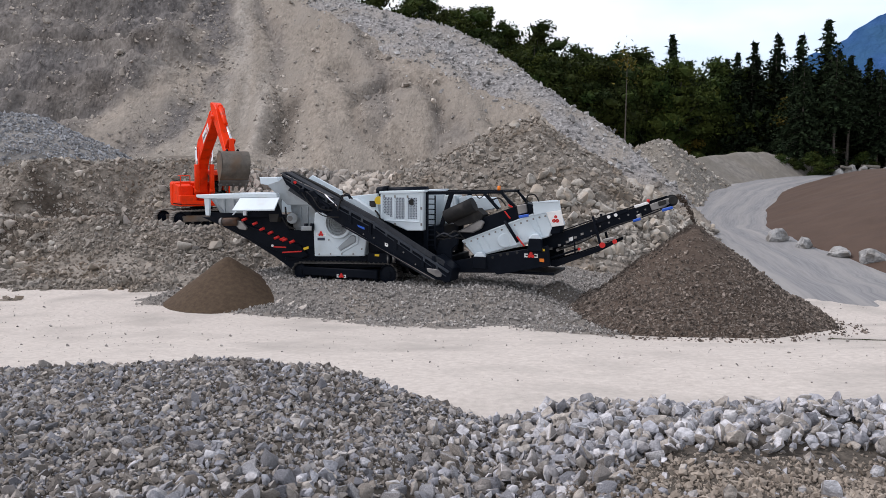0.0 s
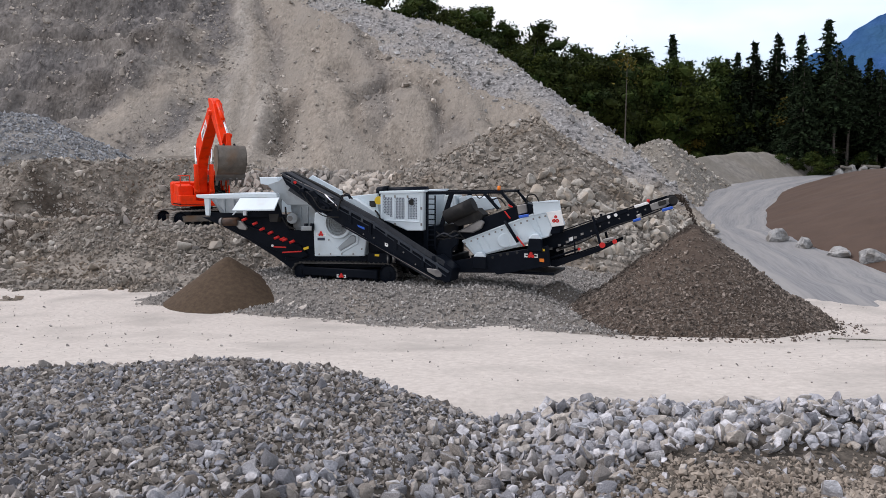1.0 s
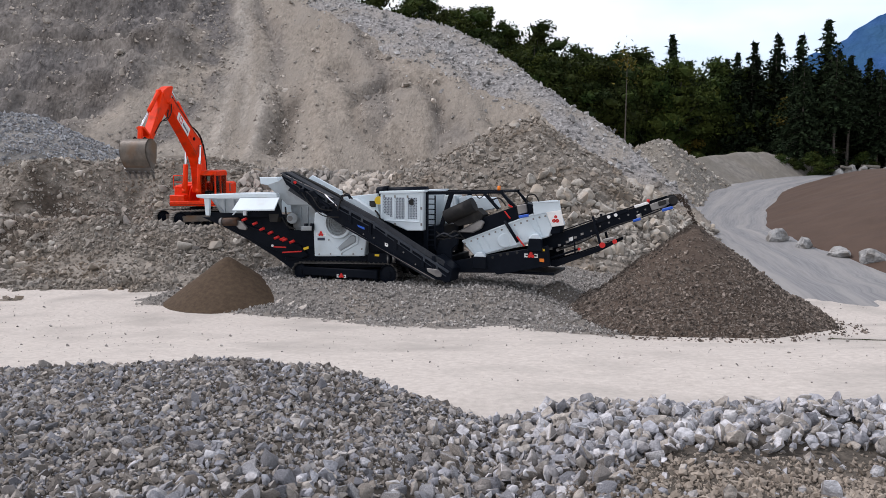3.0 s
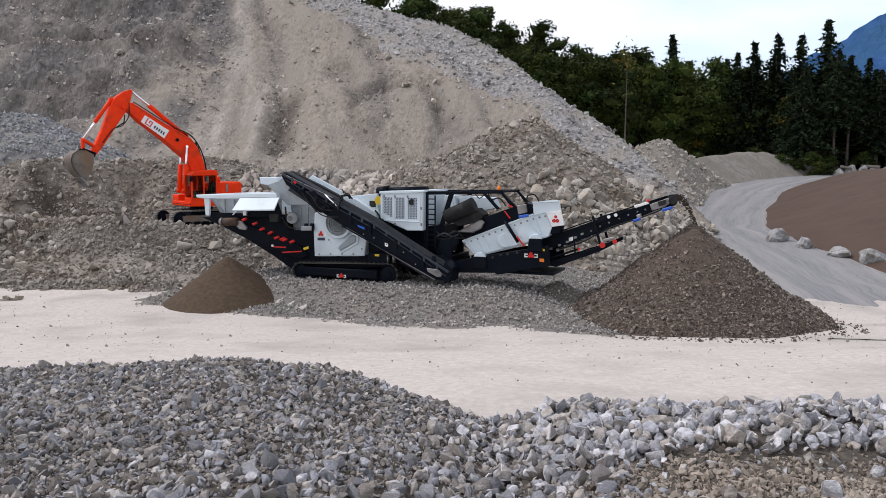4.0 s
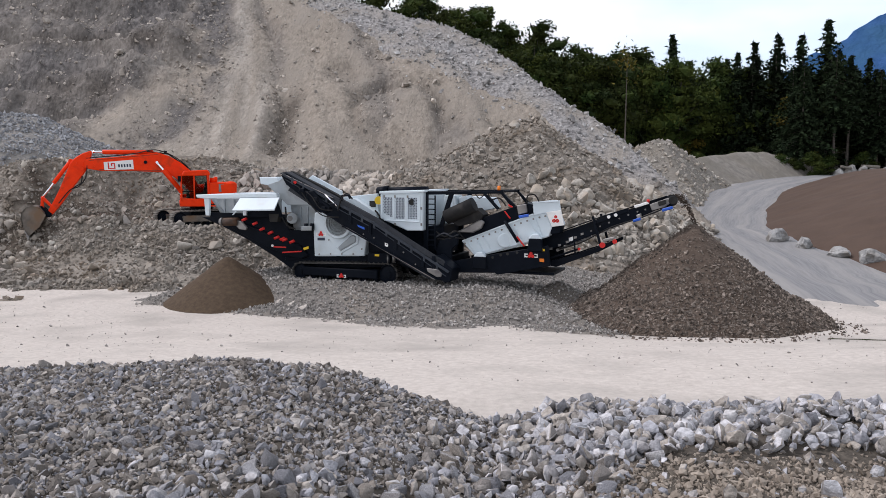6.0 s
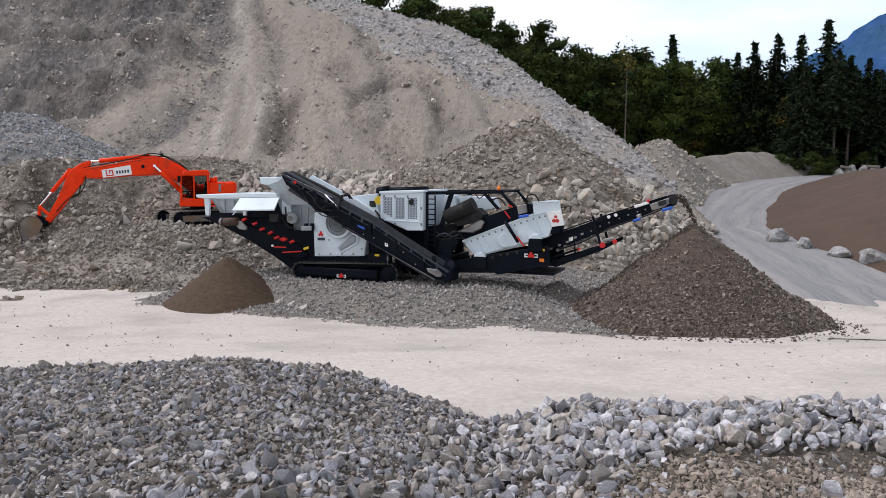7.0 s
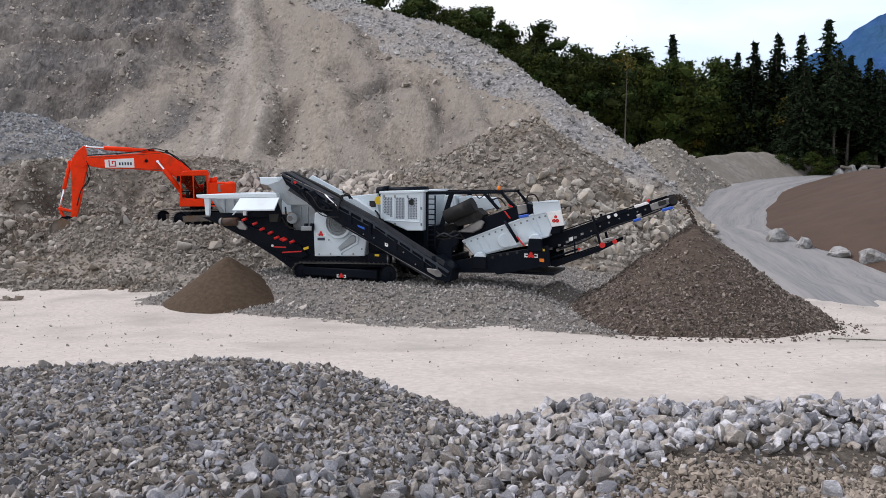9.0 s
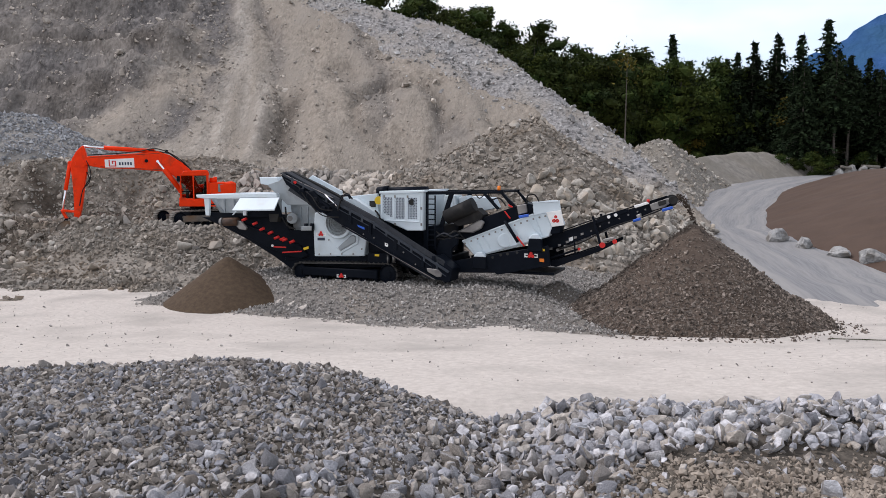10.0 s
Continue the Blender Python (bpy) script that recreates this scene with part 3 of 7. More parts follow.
def plate(name, poly, v0, v1, mat, parent=None, label="", bevel=0.015):
    """A prism of a side profile (x, z), from y = v0 to v1."""
    bm = bmesh.new()
    a = [bm.verts.new((x, v0, z)) for x, z in poly]
    b = [bm.verts.new((x, v1, z)) for x, z in poly]
    n = len(poly)
    bm.faces.new(a)
    bm.faces.new(b[::-1])
    for i in range(n):
        bm.faces.new((a[i], b[i], b[(i + 1) % n], a[(i + 1) % n]))
    bmesh.ops.recalc_face_normals(bm, faces=bm.faces)
    return part(name, bevelled(bm, bevel), mat, parent, label)


def along(p0, p1):
    d = Vector(p1) - Vector(p0)
    return Matrix.Translation((Vector(p0) + Vector(p1)) / 2) @ d.to_track_quat("Z", "Y").to_matrix().to_4x4(), d.length


def tube(name, p0, p1, r, mat, parent=None, label="", seg=14, r2=None, bevel=0.0):
    m, d = along(p0, p1)
    bm = bmesh.new()
    bmesh.ops.create_cone(bm, cap_ends=True, segments=seg, radius1=r, radius2=r if r2 is None else r2, depth=d, matrix=m)
    bevelled(bm, bevel)
    for f in bm.faces:
        f.smooth = len(f.verts) == 4 and seg > 8
    return part(name, bm, mat, parent, label)


def beam(name, p0, p1, w, h, mat, parent=None, label="", bevel=0.008):
    """A square bar of width w across and depth h between two points."""
    m, d = along(p0, p1)
    bm = bmesh.new()
    bmesh.ops.create_cube(bm, size=1, matrix=m @ Matrix.Diagonal((w, h, d, 1)))
    return part(name, bevelled(bm, bevel), mat, parent, label)


def block(name, lo, hi, mat, parent=None, label="", bevel=0.02):
    bm = bmesh.new()
    c = [(a + b) / 2 for a, b in zip(lo, hi)]
    s = [b - a for a, b in zip(lo, hi)]
    bmesh.ops.create_cube(bm, size=1, matrix=Matrix.Translation(c) @ Matrix.Diagonal((*s, 1)))
    return part(name, bevelled(bm, bevel), mat, parent, label)


def ring_mesh(profile, seg=24, axis="Y"):
    """A lathe round an axis: profile of (radius, offset)."""
    bm = bmesh.new()
    rows = []
    for r, o in profile:
        row = []
        for i in range(seg):
            a = 2 * math.pi * i / seg
            row.append(bm.verts.new((r * math.cos(a), o, r * math.sin(a)) if axis == "Y" else (r * math.cos(a), r * math.sin(a), o)))
        rows.append(row)
    for k in range(len(rows) - 1):
        for i in range(seg):
            bm.faces.new((rows[k][i], rows[k][(i + 1) % seg], rows[k + 1][(i + 1) % seg], rows[k + 1][i]))
    bm.faces.new(rows[0])
    bm.faces.new(rows[-1][::-1])
    bmesh.ops.recalc_face_normals(bm, faces=bm.faces)
    return bm


def wheel(name, x, y0, y1, z, r, mat, parent, label="", hub=0.35):
    """A stepped disc on an axis along y."""
    w = y1 - y0
    bm = ring_mesh([(r * hub, -w * 0.5), (r * hub, -w * 0.42), (r * 0.82, -w * 0.36), (r * 0.95, -w * 0.5), (r, -w * 0.4), (r, w * 0.4), (r * 0.9, w * 0.5), (r * 0.3, w * 0.5)])
    bmesh.ops.translate(bm, verts=bm.verts, vec=(x, (y0 + y1) / 2, z))
    return part(name, bm, mat, parent, label)


def track_path(x0, z0, r0, x1, z1, r1, step):
    """Points and tangents round two wheels (left and right) as a closed belt."""
    pts = []
    pts += [(x0 + (x1 - x0) * t, z0 + r0 + (z1 + r1 - z0 - r0) * t) for t in np.linspace(0, 1, max(2, int((x1 - x0) / step)), endpoint=False)]
    pts += [(x1 + r1 * math.sin(a), z1 + r1 * math.cos(a)) for a in np.linspace(0, math.pi, max(3, int(math.pi * r1 / step)), endpoint=False)]
    pts += [(x1 + (x0 - x1) * t, z1 - r1 + (z0 - r0 - z1 + r1) * t) for t in np.linspace(0, 1, max(2, int((x1 - x0) / step)), endpoint=False)]
    pts += [(x0 - r0 * math.sin(a), z0 - r0 * math.cos(a)) for a in np.linspace(0, math.pi, max(3, int(math.pi * r0 / step)), endpoint=False)]
    return pts


def crawler(parent, x0, x1, v0, v1, r0, r1, frame_mat, step=0.19, shoe_mat=None):
    """One crawler track: shoes, wheels and side frame."""
    vm, w = (v0 + v1) / 2, v1 - v0
    pts = track_path(x0, r0 + 0.06, r0, x1, r1 + 0.06, r1, step)
    n = len(pts)
    bm = bmesh.new()
    bmesh.ops.create_cube(bm, size=1, matrix=Matrix.Diagonal((step * 0.92, w, 0.035, 1)))
    bmesh.ops.create_cube(bm, size=1, matrix=Matrix.Translation((0, 0, 0.03)) @ Matrix.Diagonal((step * 0.16, w, 0.05, 1)))
    shoe = bpy.data.meshes.new("track_shoe")
    bm.to_mesh(shoe)
    bm.free()
    shoe.materials.append(shoe_mat or M_TRACK)
    for i, (px, pz) in enumerate(pts):
        qx, qz = pts[(i + 1) % n]
        ox, oz = pts[i - 1]
        ob = new("track_shoe", shoe)
        ob.parent = parent
        ob.matrix_basis = pose(px, vm, pz, 0, -math.degrees(math.atan2(qz - oz, qx - ox)), 0)
    wheel("drive_sprocket", x1, v0 + 0.03, v1 - 0.03, r1 + 0.06, r1 - 0.03, M_BLACK, parent)
    wheel("idler_wheel", x0, v0 + 0.06, v1 - 0.06, r0 + 0.06, r0 - 0.03, M_BLACK, parent)
    k = max(3, int((x1 - x0) / 0.5))
    for i in range(1, k):
        wheel("track_roller", x0 + (x1 - x0) * i / k, v0 + 0.1, v1 - 0.1, 0.2, 0.12, M_BLACK, parent)
    zc = (r0 + r1) / 2 + 0.06
    plate("track_frame", [(x0 + 0.15, zc - 0.18), (x0 + 0.1, zc + 0.16), (x1 - r1 - 0.05, zc + 0.16), (x1 - r1 - 0.05, zc - 0.18)], v0 + 0.02, v1 - 0.1, frame_mat, parent, bevel=0.03)


def emblem(parent, x, y, z, s):
    """Maker's mark as plain shapes: two pale bars and a red trefoil."""
    for side in (-1, 1):
        for x0, x1, z0, z1 in ((1.35, 2.7, 0.35, 0.75), (1.35, 2.7, -0.75, -0.35), (2.3, 2.7, -0.35, 0.35)):
            xs = sorted((x + side * x0 * s, x + side * x1 * s))
            plate("emblem_bar", [(xs[0], z + z0 * s), (xs[0], z + z1 * s), (xs[1], z + z1 * s), (xs[1], z + z0 * s)], y - 0.006, y, M_PLATE, parent, "white bar", 0)
    for dx, dz, r in ((0, 0.85, 0.66), (-0.66, -0.2, 0.68), (0.66, -0.2, 0.68)):
        tube("emblem_dot", (x + dx * s, y - 0.012, z + dz * s), (x + dx * s, y - 0.004, z + dz * s), r * s, M_RED, parent, "red disc", 12)

# ---- tracked crusher ----
def build_crusher():
    c = new("tracked_crusher")
    c.matrix_world = pose(MX, MY, PAD_Z - 0.02, 0, 0, MYAW)
    tagged(c, "pale grey and anthracite mobile impact crusher standing on crawler tracks", "crusher")
    NV = -1.55
    for side in (-1, 1):
        a, b = (NV, NV + 0.5) if side < 0 else (-NV - 0.5, -NV)
        crawler(c, -2.0, 1.9, a, b, 0.33, 0.40, M_BLACK)
    emblem(c, *(-0.10, -1.54, 0.29), 0.075)
    # chassis
    plate("chassis_side", [(-7.22, 2.42), (-2.98, 2.51), (-2.80, 1.97), (-1.52, 2.00), (-1.54, 1.02), (3.34, 1.22), (4.33, 1.01), (4.33, 0.54), (2.94, 0.60), (2.13, 0.73), (-1.95, 0.31), (-2.62, 0.32), (-3.59, 0.89), (-4.81, 1.50), (-5.94, 1.97)], -1.02, -0.92, M_BLACK, c, "anthracite chassis plate", 0.02)
    plate("chassis_side", [(-7.22, 2.42), (-2.98, 2.51), (-2.80, 1.97), (-1.52, 2.00), (-1.54, 1.02), (3.34, 1.22), (4.33, 1.01), (4.33, 0.54), (2.94, 0.60), (2.13, 0.73), (-1.95, 0.31), (-2.62, 0.32), (-3.59, 0.89), (-4.81, 1.50), (-5.94, 1.97)], 0.92, 1.02, M_BLACK, c, "anthracite chassis plate", 0.02)
    for px, pz in ((-6.5, 2.32), (-4.6, 1.9), (-2.2, 1.05), (0.2, 1.05), (2.4, 1.05), (4.2, 1.05)):
        beam("cross_member", (px, -0.92, pz), (px, 0.92, pz), 0.2, 0.16 if px < -6 else 0.3, M_BLACK, c)
    block("lower_deck", (-3.0, -1.05, 0.72), (4.3, 1.05, 0.86), M_BLACK, c)
    plate("inner_bulkhead", [(-2.88, 1.98), (1.78, 2.11), (1.77, 0.66), (-2.64, 0.46)], -0.5, 0.5, M_BLACK, c)
    plate("tool_box", [(1.05, 1.24), (1.99, 1.28), (1.99, 0.87), (1.05, 0.83)], -1.5, -1.1, M_BLACK, c, "anthracite side box")
    plate("sticker", [(1.35, 1.21), (1.54, 1.22), (1.54, 1.13), (1.35, 1.13)], -1.512, -1.503, M_YELLOW, c, "yellow warning sticker", 0)
    tube("filter_canister", (1.89, -1.45, 0.90), (1.89, -1.45, 1.21), 0.06, M_STEEL, c, "pale filter canister")
    tube("filter_canister", (2.13, -1.45, 0.92), (2.13, -1.45, 1.22), 0.06, M_STEEL, c, "pale filter canister")
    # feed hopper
    # near side and end: shade is painted in as a greyer colour
    plate("hopper_wall", [(-6.36, 3.21), (-3.11, 3.28), (-3.13, 2.57), (-5.69, 2.52), (-6.14, 2.86)], -1.08, -1.0, M_DULLGREY_SHADE, c, "pale grey hopper side with shade painted into its colour")
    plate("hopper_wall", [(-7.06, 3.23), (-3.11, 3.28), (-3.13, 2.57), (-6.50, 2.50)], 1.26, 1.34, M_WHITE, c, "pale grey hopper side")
    plate("hopper_end", [(-6.72, 3.23), (-6.60, 3.23), (-6.02, 2.50), (-6.14, 2.50)], -1.0, 1.26, M_DULLGREY_SHADE, c, "pale grey hopper end painted duller as shade")
    plate("hopper_rim", [(-7.02, 3.38), (-3.03, 3.50), (-2.98, 3.41), (-2.96, 3.32), (-6.59, 3.22), (-6.97, 3.26)], -1.56, -1.34, M_WHITE, c, "pale grey folded rim", 0.02)
    plate("hopper_rim", [(-7.02, 3.38), (-3.03, 3.50), (-2.98, 3.41), (-2.96, 3.32), (-6.59, 3.22), (-6.97, 3.26)], 1.34, 1.56, M_WHITE, c, "pale grey folded rim", 0.02)
    plate("hopper_rim", [(-7.02, 3.38), (-6.76, 3.38), (-6.70, 3.27), (-6.97, 3.26)], -1.34, 1.34, M_WHITE, c, "pale grey folded rim", 0.02)
    plate("hopper_post", [(-6.65, 3.24), (-6.35, 3.24), (-6.41, 2.51), (-6.59, 2.51)], -1.5, -1.38, M_WHITE, c)
    plate("hopper_post", [(-4.70, 3.22), (-4.54, 3.22), (-4.56, 2.55), (-4.73, 2.55)], -1.46, -1.38, M_WHITE, c)
    for x in (-5.9, -5.4, -3.9, -3.4):
        beam("hopper_rib", (x, -1.11, 2.58), (x, -1.11, 3.2), 0.05, 0.05, M_DULLGREY_SHADE, c)
    beam("hopper_brace", (-5.27, -1.40, 2.56), (-4.80, -1.40, 2.98), 0.05, 0.05, M_WHITE, c)
    # folding flap leans out from the rim
    bm = bmesh.new()
    top, low = [(-4.75, 3.27), (-2.86, 3.32)], [(-4.76, 2.81), (-2.76, 2.87)]
    q = [(*p0, -1.58) for p0 in top] + [(*p0, -2.1) for p0 in low[::-1]]
    vs = [bm.verts.new((a, v, z)) for a, z, v in q] + [bm.verts.new((a, v + 0.02, z - 0.05)) for a, z, v in q]
    bm.faces.new(vs[:4])
    bm.faces.new(vs[7:3:-1])
    for i in range(4):
        bm.faces.new((vs[i], vs[4 + i], vs[4 + (i + 1) % 4], vs[(i + 1) % 4]))
    bmesh.ops.recalc_face_normals(bm, faces=bm.faces)
    part("side_flap", bm, M_WHITE, c, "pale grey folding flap")
    block("feeder_trough", (-6.3, -0.88, 2.15), (-3.6, 0.88, 2.35), M_INSIDE, c)
    # added black panels that stand for the shadow below rim and flap
    plate("feeder_frame", [(-4.65, 3.22), (-3.19, 3.24), (-2.91, 2.51), (-4.67, 2.47)], -1.32, -1.24, M_BLACK, c)
    plate("feeder_frame", [(-6.50, 2.64), (-4.67, 2.63), (-4.67, 2.47), (-6.51, 2.43)], -1.32, -1.24, M_BLACK, c)
    # belt for fines under the hopper, with red rollers
    plate("fines_conveyor", [(-5.66, 2.2), (-5.4, 2.28), (-2.23, 1.37), (-1.84, 0.98), (-2.25, 0.82), (-3.59, 1.18), (-4.70, 1.61), (-5.5, 1.95)], -1.14, -0.3, M_BLACK, c, "dark fines conveyor")
    tube("head_drum", (-5.62, -1.55, 2.27), (-4.9, -1.55, 2.3), 0.17, M_RUST, c, "rusty head drum", 18)
    tube("drum_cap", (-5.74, -1.56, 2.265), (-5.62, -1.56, 2.27), 0.18, M_STEEL, c, "bright drum cap", 18)
    plate("drum_bearing", [(-4.99, 2.38), (-4.71, 2.30), (-4.44, 2.07), (-4.50, 1.96), (-4.83, 1.99), (-5.05, 2.20)], -1.6, -1.5, M_STEEL, c, "pale bearing plate")
    for x, y in [(-4.54, 2.40), (-4.02, 2.25), (-3.69, 2.03), (-3.29, 1.90), (-2.73, 1.67), (-2.63, 1.63), (-2.28, 1.57), (-3.00, 1.71)]:
        tube("return_roller", (x - 0.1, -1.62, z_ := y - 0.04), (x + 0.1, -1.62, z_ + 0.08), 0.055, M_RED, c, "red roller cap", 10)
    beam("red_guard", (-3.17, -1.60, 1.33), (-2.58, -1.60, 1.33), 0.05, 0.05, M_RED, c, "red guard bar")
    beam("red_guard", (-2.75, -1.60, 1.12), (-1.85, -1.60, 1.20), 0.05, 0.05, M_RED, c, "red guard bar")
    plate("sticker", [(-2.04, 1.29), (-1.78, 1.37), (-1.78, 1.26), (-1.99, 1.20)], -1.21, -1.19, M_YELLOW, c, "yellow sticker", 0)
    tube("work_light", (-3.22, -1.60, 1.38), (-3.19, -1.65, 1.38), 0.05, M_PLATE, c, "round white lamp glass")
    # inlet housing
    plate("backboard", [(-4.20, 4.12), (-3.34, 4.12), (-3.24, 3.82), (-3.90, 3.80), (-4.15, 3.84)], -1.0, 1.2, M_WHITE, c, "pale grey hopper backboard")
    # near cheek and housing are greyed to imitate shade; far cheek stays pale
    plate("inlet_cheek", [(-3.78, 3.80), (-3.23, 3.96), (-2.90, 4.19), (-1.46, 3.52), (-1.47, 3.03), (-2.82, 3.00)], -1.08, -1.0, M_DULLGREY_SHADE, c, "pale grey inlet cheek with shade put into its colour")
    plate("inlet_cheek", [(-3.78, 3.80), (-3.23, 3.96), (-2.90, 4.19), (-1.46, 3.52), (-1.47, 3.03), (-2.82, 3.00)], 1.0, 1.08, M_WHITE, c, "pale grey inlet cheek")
    plate("inlet_housing", [(-2.92, 3.00), (-1.48, 3.02), (-1.50, 1.98), (-2.78, 1.94)], -0.7, 0.98, M_DULLGREY_SHADE, c, "pale inlet housing greyed in colour to look shaded")
    for k, (x, z) in enumerate([(-2.41, 2.48), (-2.09, 2.49), (-1.75, 2.50)]):
        beam("rib", (x, -0.72, z - 0.42), (x, -0.72, z + 0.42), 0.06, 0.06, M_DULLGREY_SHADE, c)
    tube("vibration_drive", (-2.85, -0.70, 2.43), (-2.52, -1.20, 2.47), 0.22, M_DULLGREY_SHADE, c, "round pale drive cover", 20, bevel=0.02)
    tube("drive_cap", (-2.63, -1.20, 2.47), (-2.58, -1.27, 2.47), 0.11, M_STEEL, c, "", 16)
    plate("feeder_motor", [(-3.55, 2.63), (-3.06, 2.64), (-3.15, 2.32), (-3.50, 2.31)], -1.35, -1.05, M_INSIDE, c)
    plate("spring_seat", [(-2.06, 2.18), (-1.56, 2.19), (-1.57, 2.01), (-2.07, 1.99)], -1.3, -1.0, M_DULLGREY_SHADE, c)
    tube("spring", (-1.87, -1.20, 2.01), (-1.87, -1.20, 2.28), 0.09, M_BLACK, c)
    tube("spring", (-1.61, -1.20, 2.01), (-1.60, -1.20, 2.29), 0.09, M_BLACK, c)
    tube("hose", (-2.80, -1.25, 2.94), (-2.74, -1.25, 2.15), 0.035, M_RUBBER, c)
    # impact crusher box
    plate("crusher_box", [(-1.52, 2.71), (-0.41, 2.89), (0.44, 2.71), (0.82, 1.84), (0.69, 1.06), (-1.56, 0.96), (-1.59, 1.94)], -1.12, 1.12, M_WHITE, c, "pale grey impact crusher box", 0.03)
    x, z = [(-0.40, 2.34)][0]
    tube("rotor_guard", (x, -1.1, z), (x, -1.3, z), 0.62, M_WHITE, c, "round ribbed rotor guard", 32, bevel=0.03)
    for r in (0.5, 0.4, 0.3, 0.2):
        bm = ring_mesh([(r - 0.03, 0), (r - 0.03, -0.03), (r, -0.03), (r, 0)], 28)
        bmesh.ops.translate(bm, verts=bm.verts, vec=(x, -1.3, z))
        part("guard_ring", bm, M_DULLGREY_SHADE, c)
    plate("belt_guard", [(-0.46, 1.37), (-0.34, 1.22), (0.35, 1.60), (0.38, 1.83), (0.20, 1.91)], -1.2, -1.1, M_DULLGREY_SHADE, c, "slanted belt guard", 0.04)
    plate("belt_guard_frame", [(-0.56, 1.39), (-0.34, 1.11), (0.45, 1.54), (0.50, 1.87), (0.23, 2.00)], -1.16, -1.1, M_WHITE, c, "pale guard frame", 0.04)
    x, z = [(-1.24, 1.86)][0]
    emblem(c, x, -1.125, z, 0.085)
    plate("type_plate", [(-1.40, 1.72), (-1.06, 1.73), (-1.06, 1.62), (-1.40, 1.61)], -1.135, -1.125, M_DARKTEXT, c, "dark type plate", 0)
    for x, z in [(-1.33, 1.06), (-0.81, 1.09), (-0.30, 1.11), (0.21, 1.13), (-0.80, 1.92), (-0.88, 1.65), (0.59, 1.34)]:
        tube("bolt", (x, -1.12, z), (x, -1.15, z), 0.03, M_STEEL, c, "", 8)
    # machine housing behind the side belt
    plate("housing", [(-0.48, 3.34), (1.08, 3.50), (1.17, 2.53), (0.62, 2.51), (0.07, 2.81)], -0.75, 1.1, M_WHITE, c, "pale grey machine housing")
    plate("housing_hood", [(-0.03, 3.27), (0.22, 3.32), (1.22, 2.76), (1.20, 2.54), (0.98, 2.58), (-0.04, 3.05)], -1.05, -0.75, M_WHITE, c, "sloping pale hood")
    plate("hood_opening", [(0.76, 3.21), (1.03, 3.21), (1.03, 2.97), (0.76, 2.96)], -0.77, -0.74, M_INSIDE, c, "", 0)
    plate("housing", [(0.78, 2.53), (3.13, 2.29), (3.87, 2.31), (3.87, 1.24), (0.76, 1.12)], -0.9, 1.0, M_BLACK, c, "dark engine frame")
    # engine cover with perforated panels
    plate("engine_cover", [(1.58, 3.57), (3.33, 3.61), (3.33, 2.16), (2.70, 2.14), (1.57, 2.58)], -1.45, 0.95, M_WHITE, c, "pale grey engine cover", 0.03)
    plate("cover_roof", [(1.56, 3.61), (3.40, 3.67), (3.40, 3.59), (1.56, 3.52)], -1.5, 1.0, M_WHITE, c, "pale grey roof", 0.01)
    bm = bmesh.new()
    lo, hi = [(1.65, 2.48), (3.18, 3.48)]
    for k in range(3):
        w = (hi[0] - lo[0]) / 3
        x0, x1 = lo[0] + k * w + 0.05, lo[0] + (k + 1) * w - 0.05
        rows, cols = 13, 6
        for i in range(rows):
            for j in range(cols):
                cx_ = x0 + (j + 0.5 + 0.25 * (i % 2)) * (x1 - x0) / (cols + 0.5)
                cz_ = lo[1] + 0.14 + i * (hi[1] - lo[1] - 0.2) / rows
                if k == 0 and cz_ < lo[1] + 0.34 - 0.5 * (cx_ - x0):
                    continue
                bmesh.ops.create_cube(bm, size=1, matrix=Matrix.Translation((cx_, -1.452, cz_)) @ Matrix.Diagonal((0.036, 0.012, 0.046, 1)))
    tagged(part("perforation", bm, M_DARKTEXT, c, "dark slots of the vent panels"), kind="stuff")
    for x, z in [(2.16, 3.02), (2.68, 3.03)]:
        beam("panel_divider", (x, -1.46, z - 0.5), (x, -1.46, z + 0.5), 0.03, 0.02, M_WHITE, c, "", 0)
    beam("panel_edge", (1.74, -1.46, 2.52), (3.20, -1.46, 2.49), 0.04, 0.03, M_WHITE, c)
    for x0, x1, z0, z1 in ((1.66, 3.24, 3.50, 3.54), (1.64, 1.68, 2.62, 3.50), (3.20, 3.24, 2.50, 3.50)):
        block("panel_frame", (x0, -1.475, z0), (x1, -1.45, z1), M_WHITE, c, "", 0.004)
    for x, z in ((1.75, 3.42), (2.2, 3.42), (2.72, 3.42), (3.28, 3.0), (3.28, 2.4), (2.2, 2.38)):
        block("latch", (x - 0.03, -1.48, z - 0.05), (x + 0.03, -1.45, z + 0.05), M_STEEL, c, "", 0.004)
    tube("vent_port", (2.89, -1.44, 3.22), (2.91, -1.48, 3.22), 0.12, M_INSIDE, c, "dark round port", 18)
    tube("air_filter", (1.23, -0.90, 3.24), (1.33, -1.10, 3.25), 0.16, M_YELLOW, c, "yellow filter end", 16)
    tube("exhaust_pipe", (1.03, -0.40, 3.60), (3.09, -0.40, 3.66), 0.13, M_BLACK, c, "black exhaust pipe", 16)
    tube("exhaust_box", (0.98, -0.40, 3.53), (1.42, -0.40, 3.58), 0.22, M_BLACK, c, "black silencer", 16)
    # frame and ladder
    tube("ladder_rail", (3.49, -1.35, 3.48), (3.49, -1.35, 1.48), 0.03, M_BLACK, c, "", 8)
    tube("ladder_rail", (3.79, -1.35, 3.48), (3.79, -1.35, 1.49), 0.03, M_BLACK, c, "", 8)
    (xa, zt), (xb, zb) = [(3.49, 3.44), (3.79, 1.53)]
    for i in range(10):
        z = zb + (zt - zb) * (i + 0.5) / 10
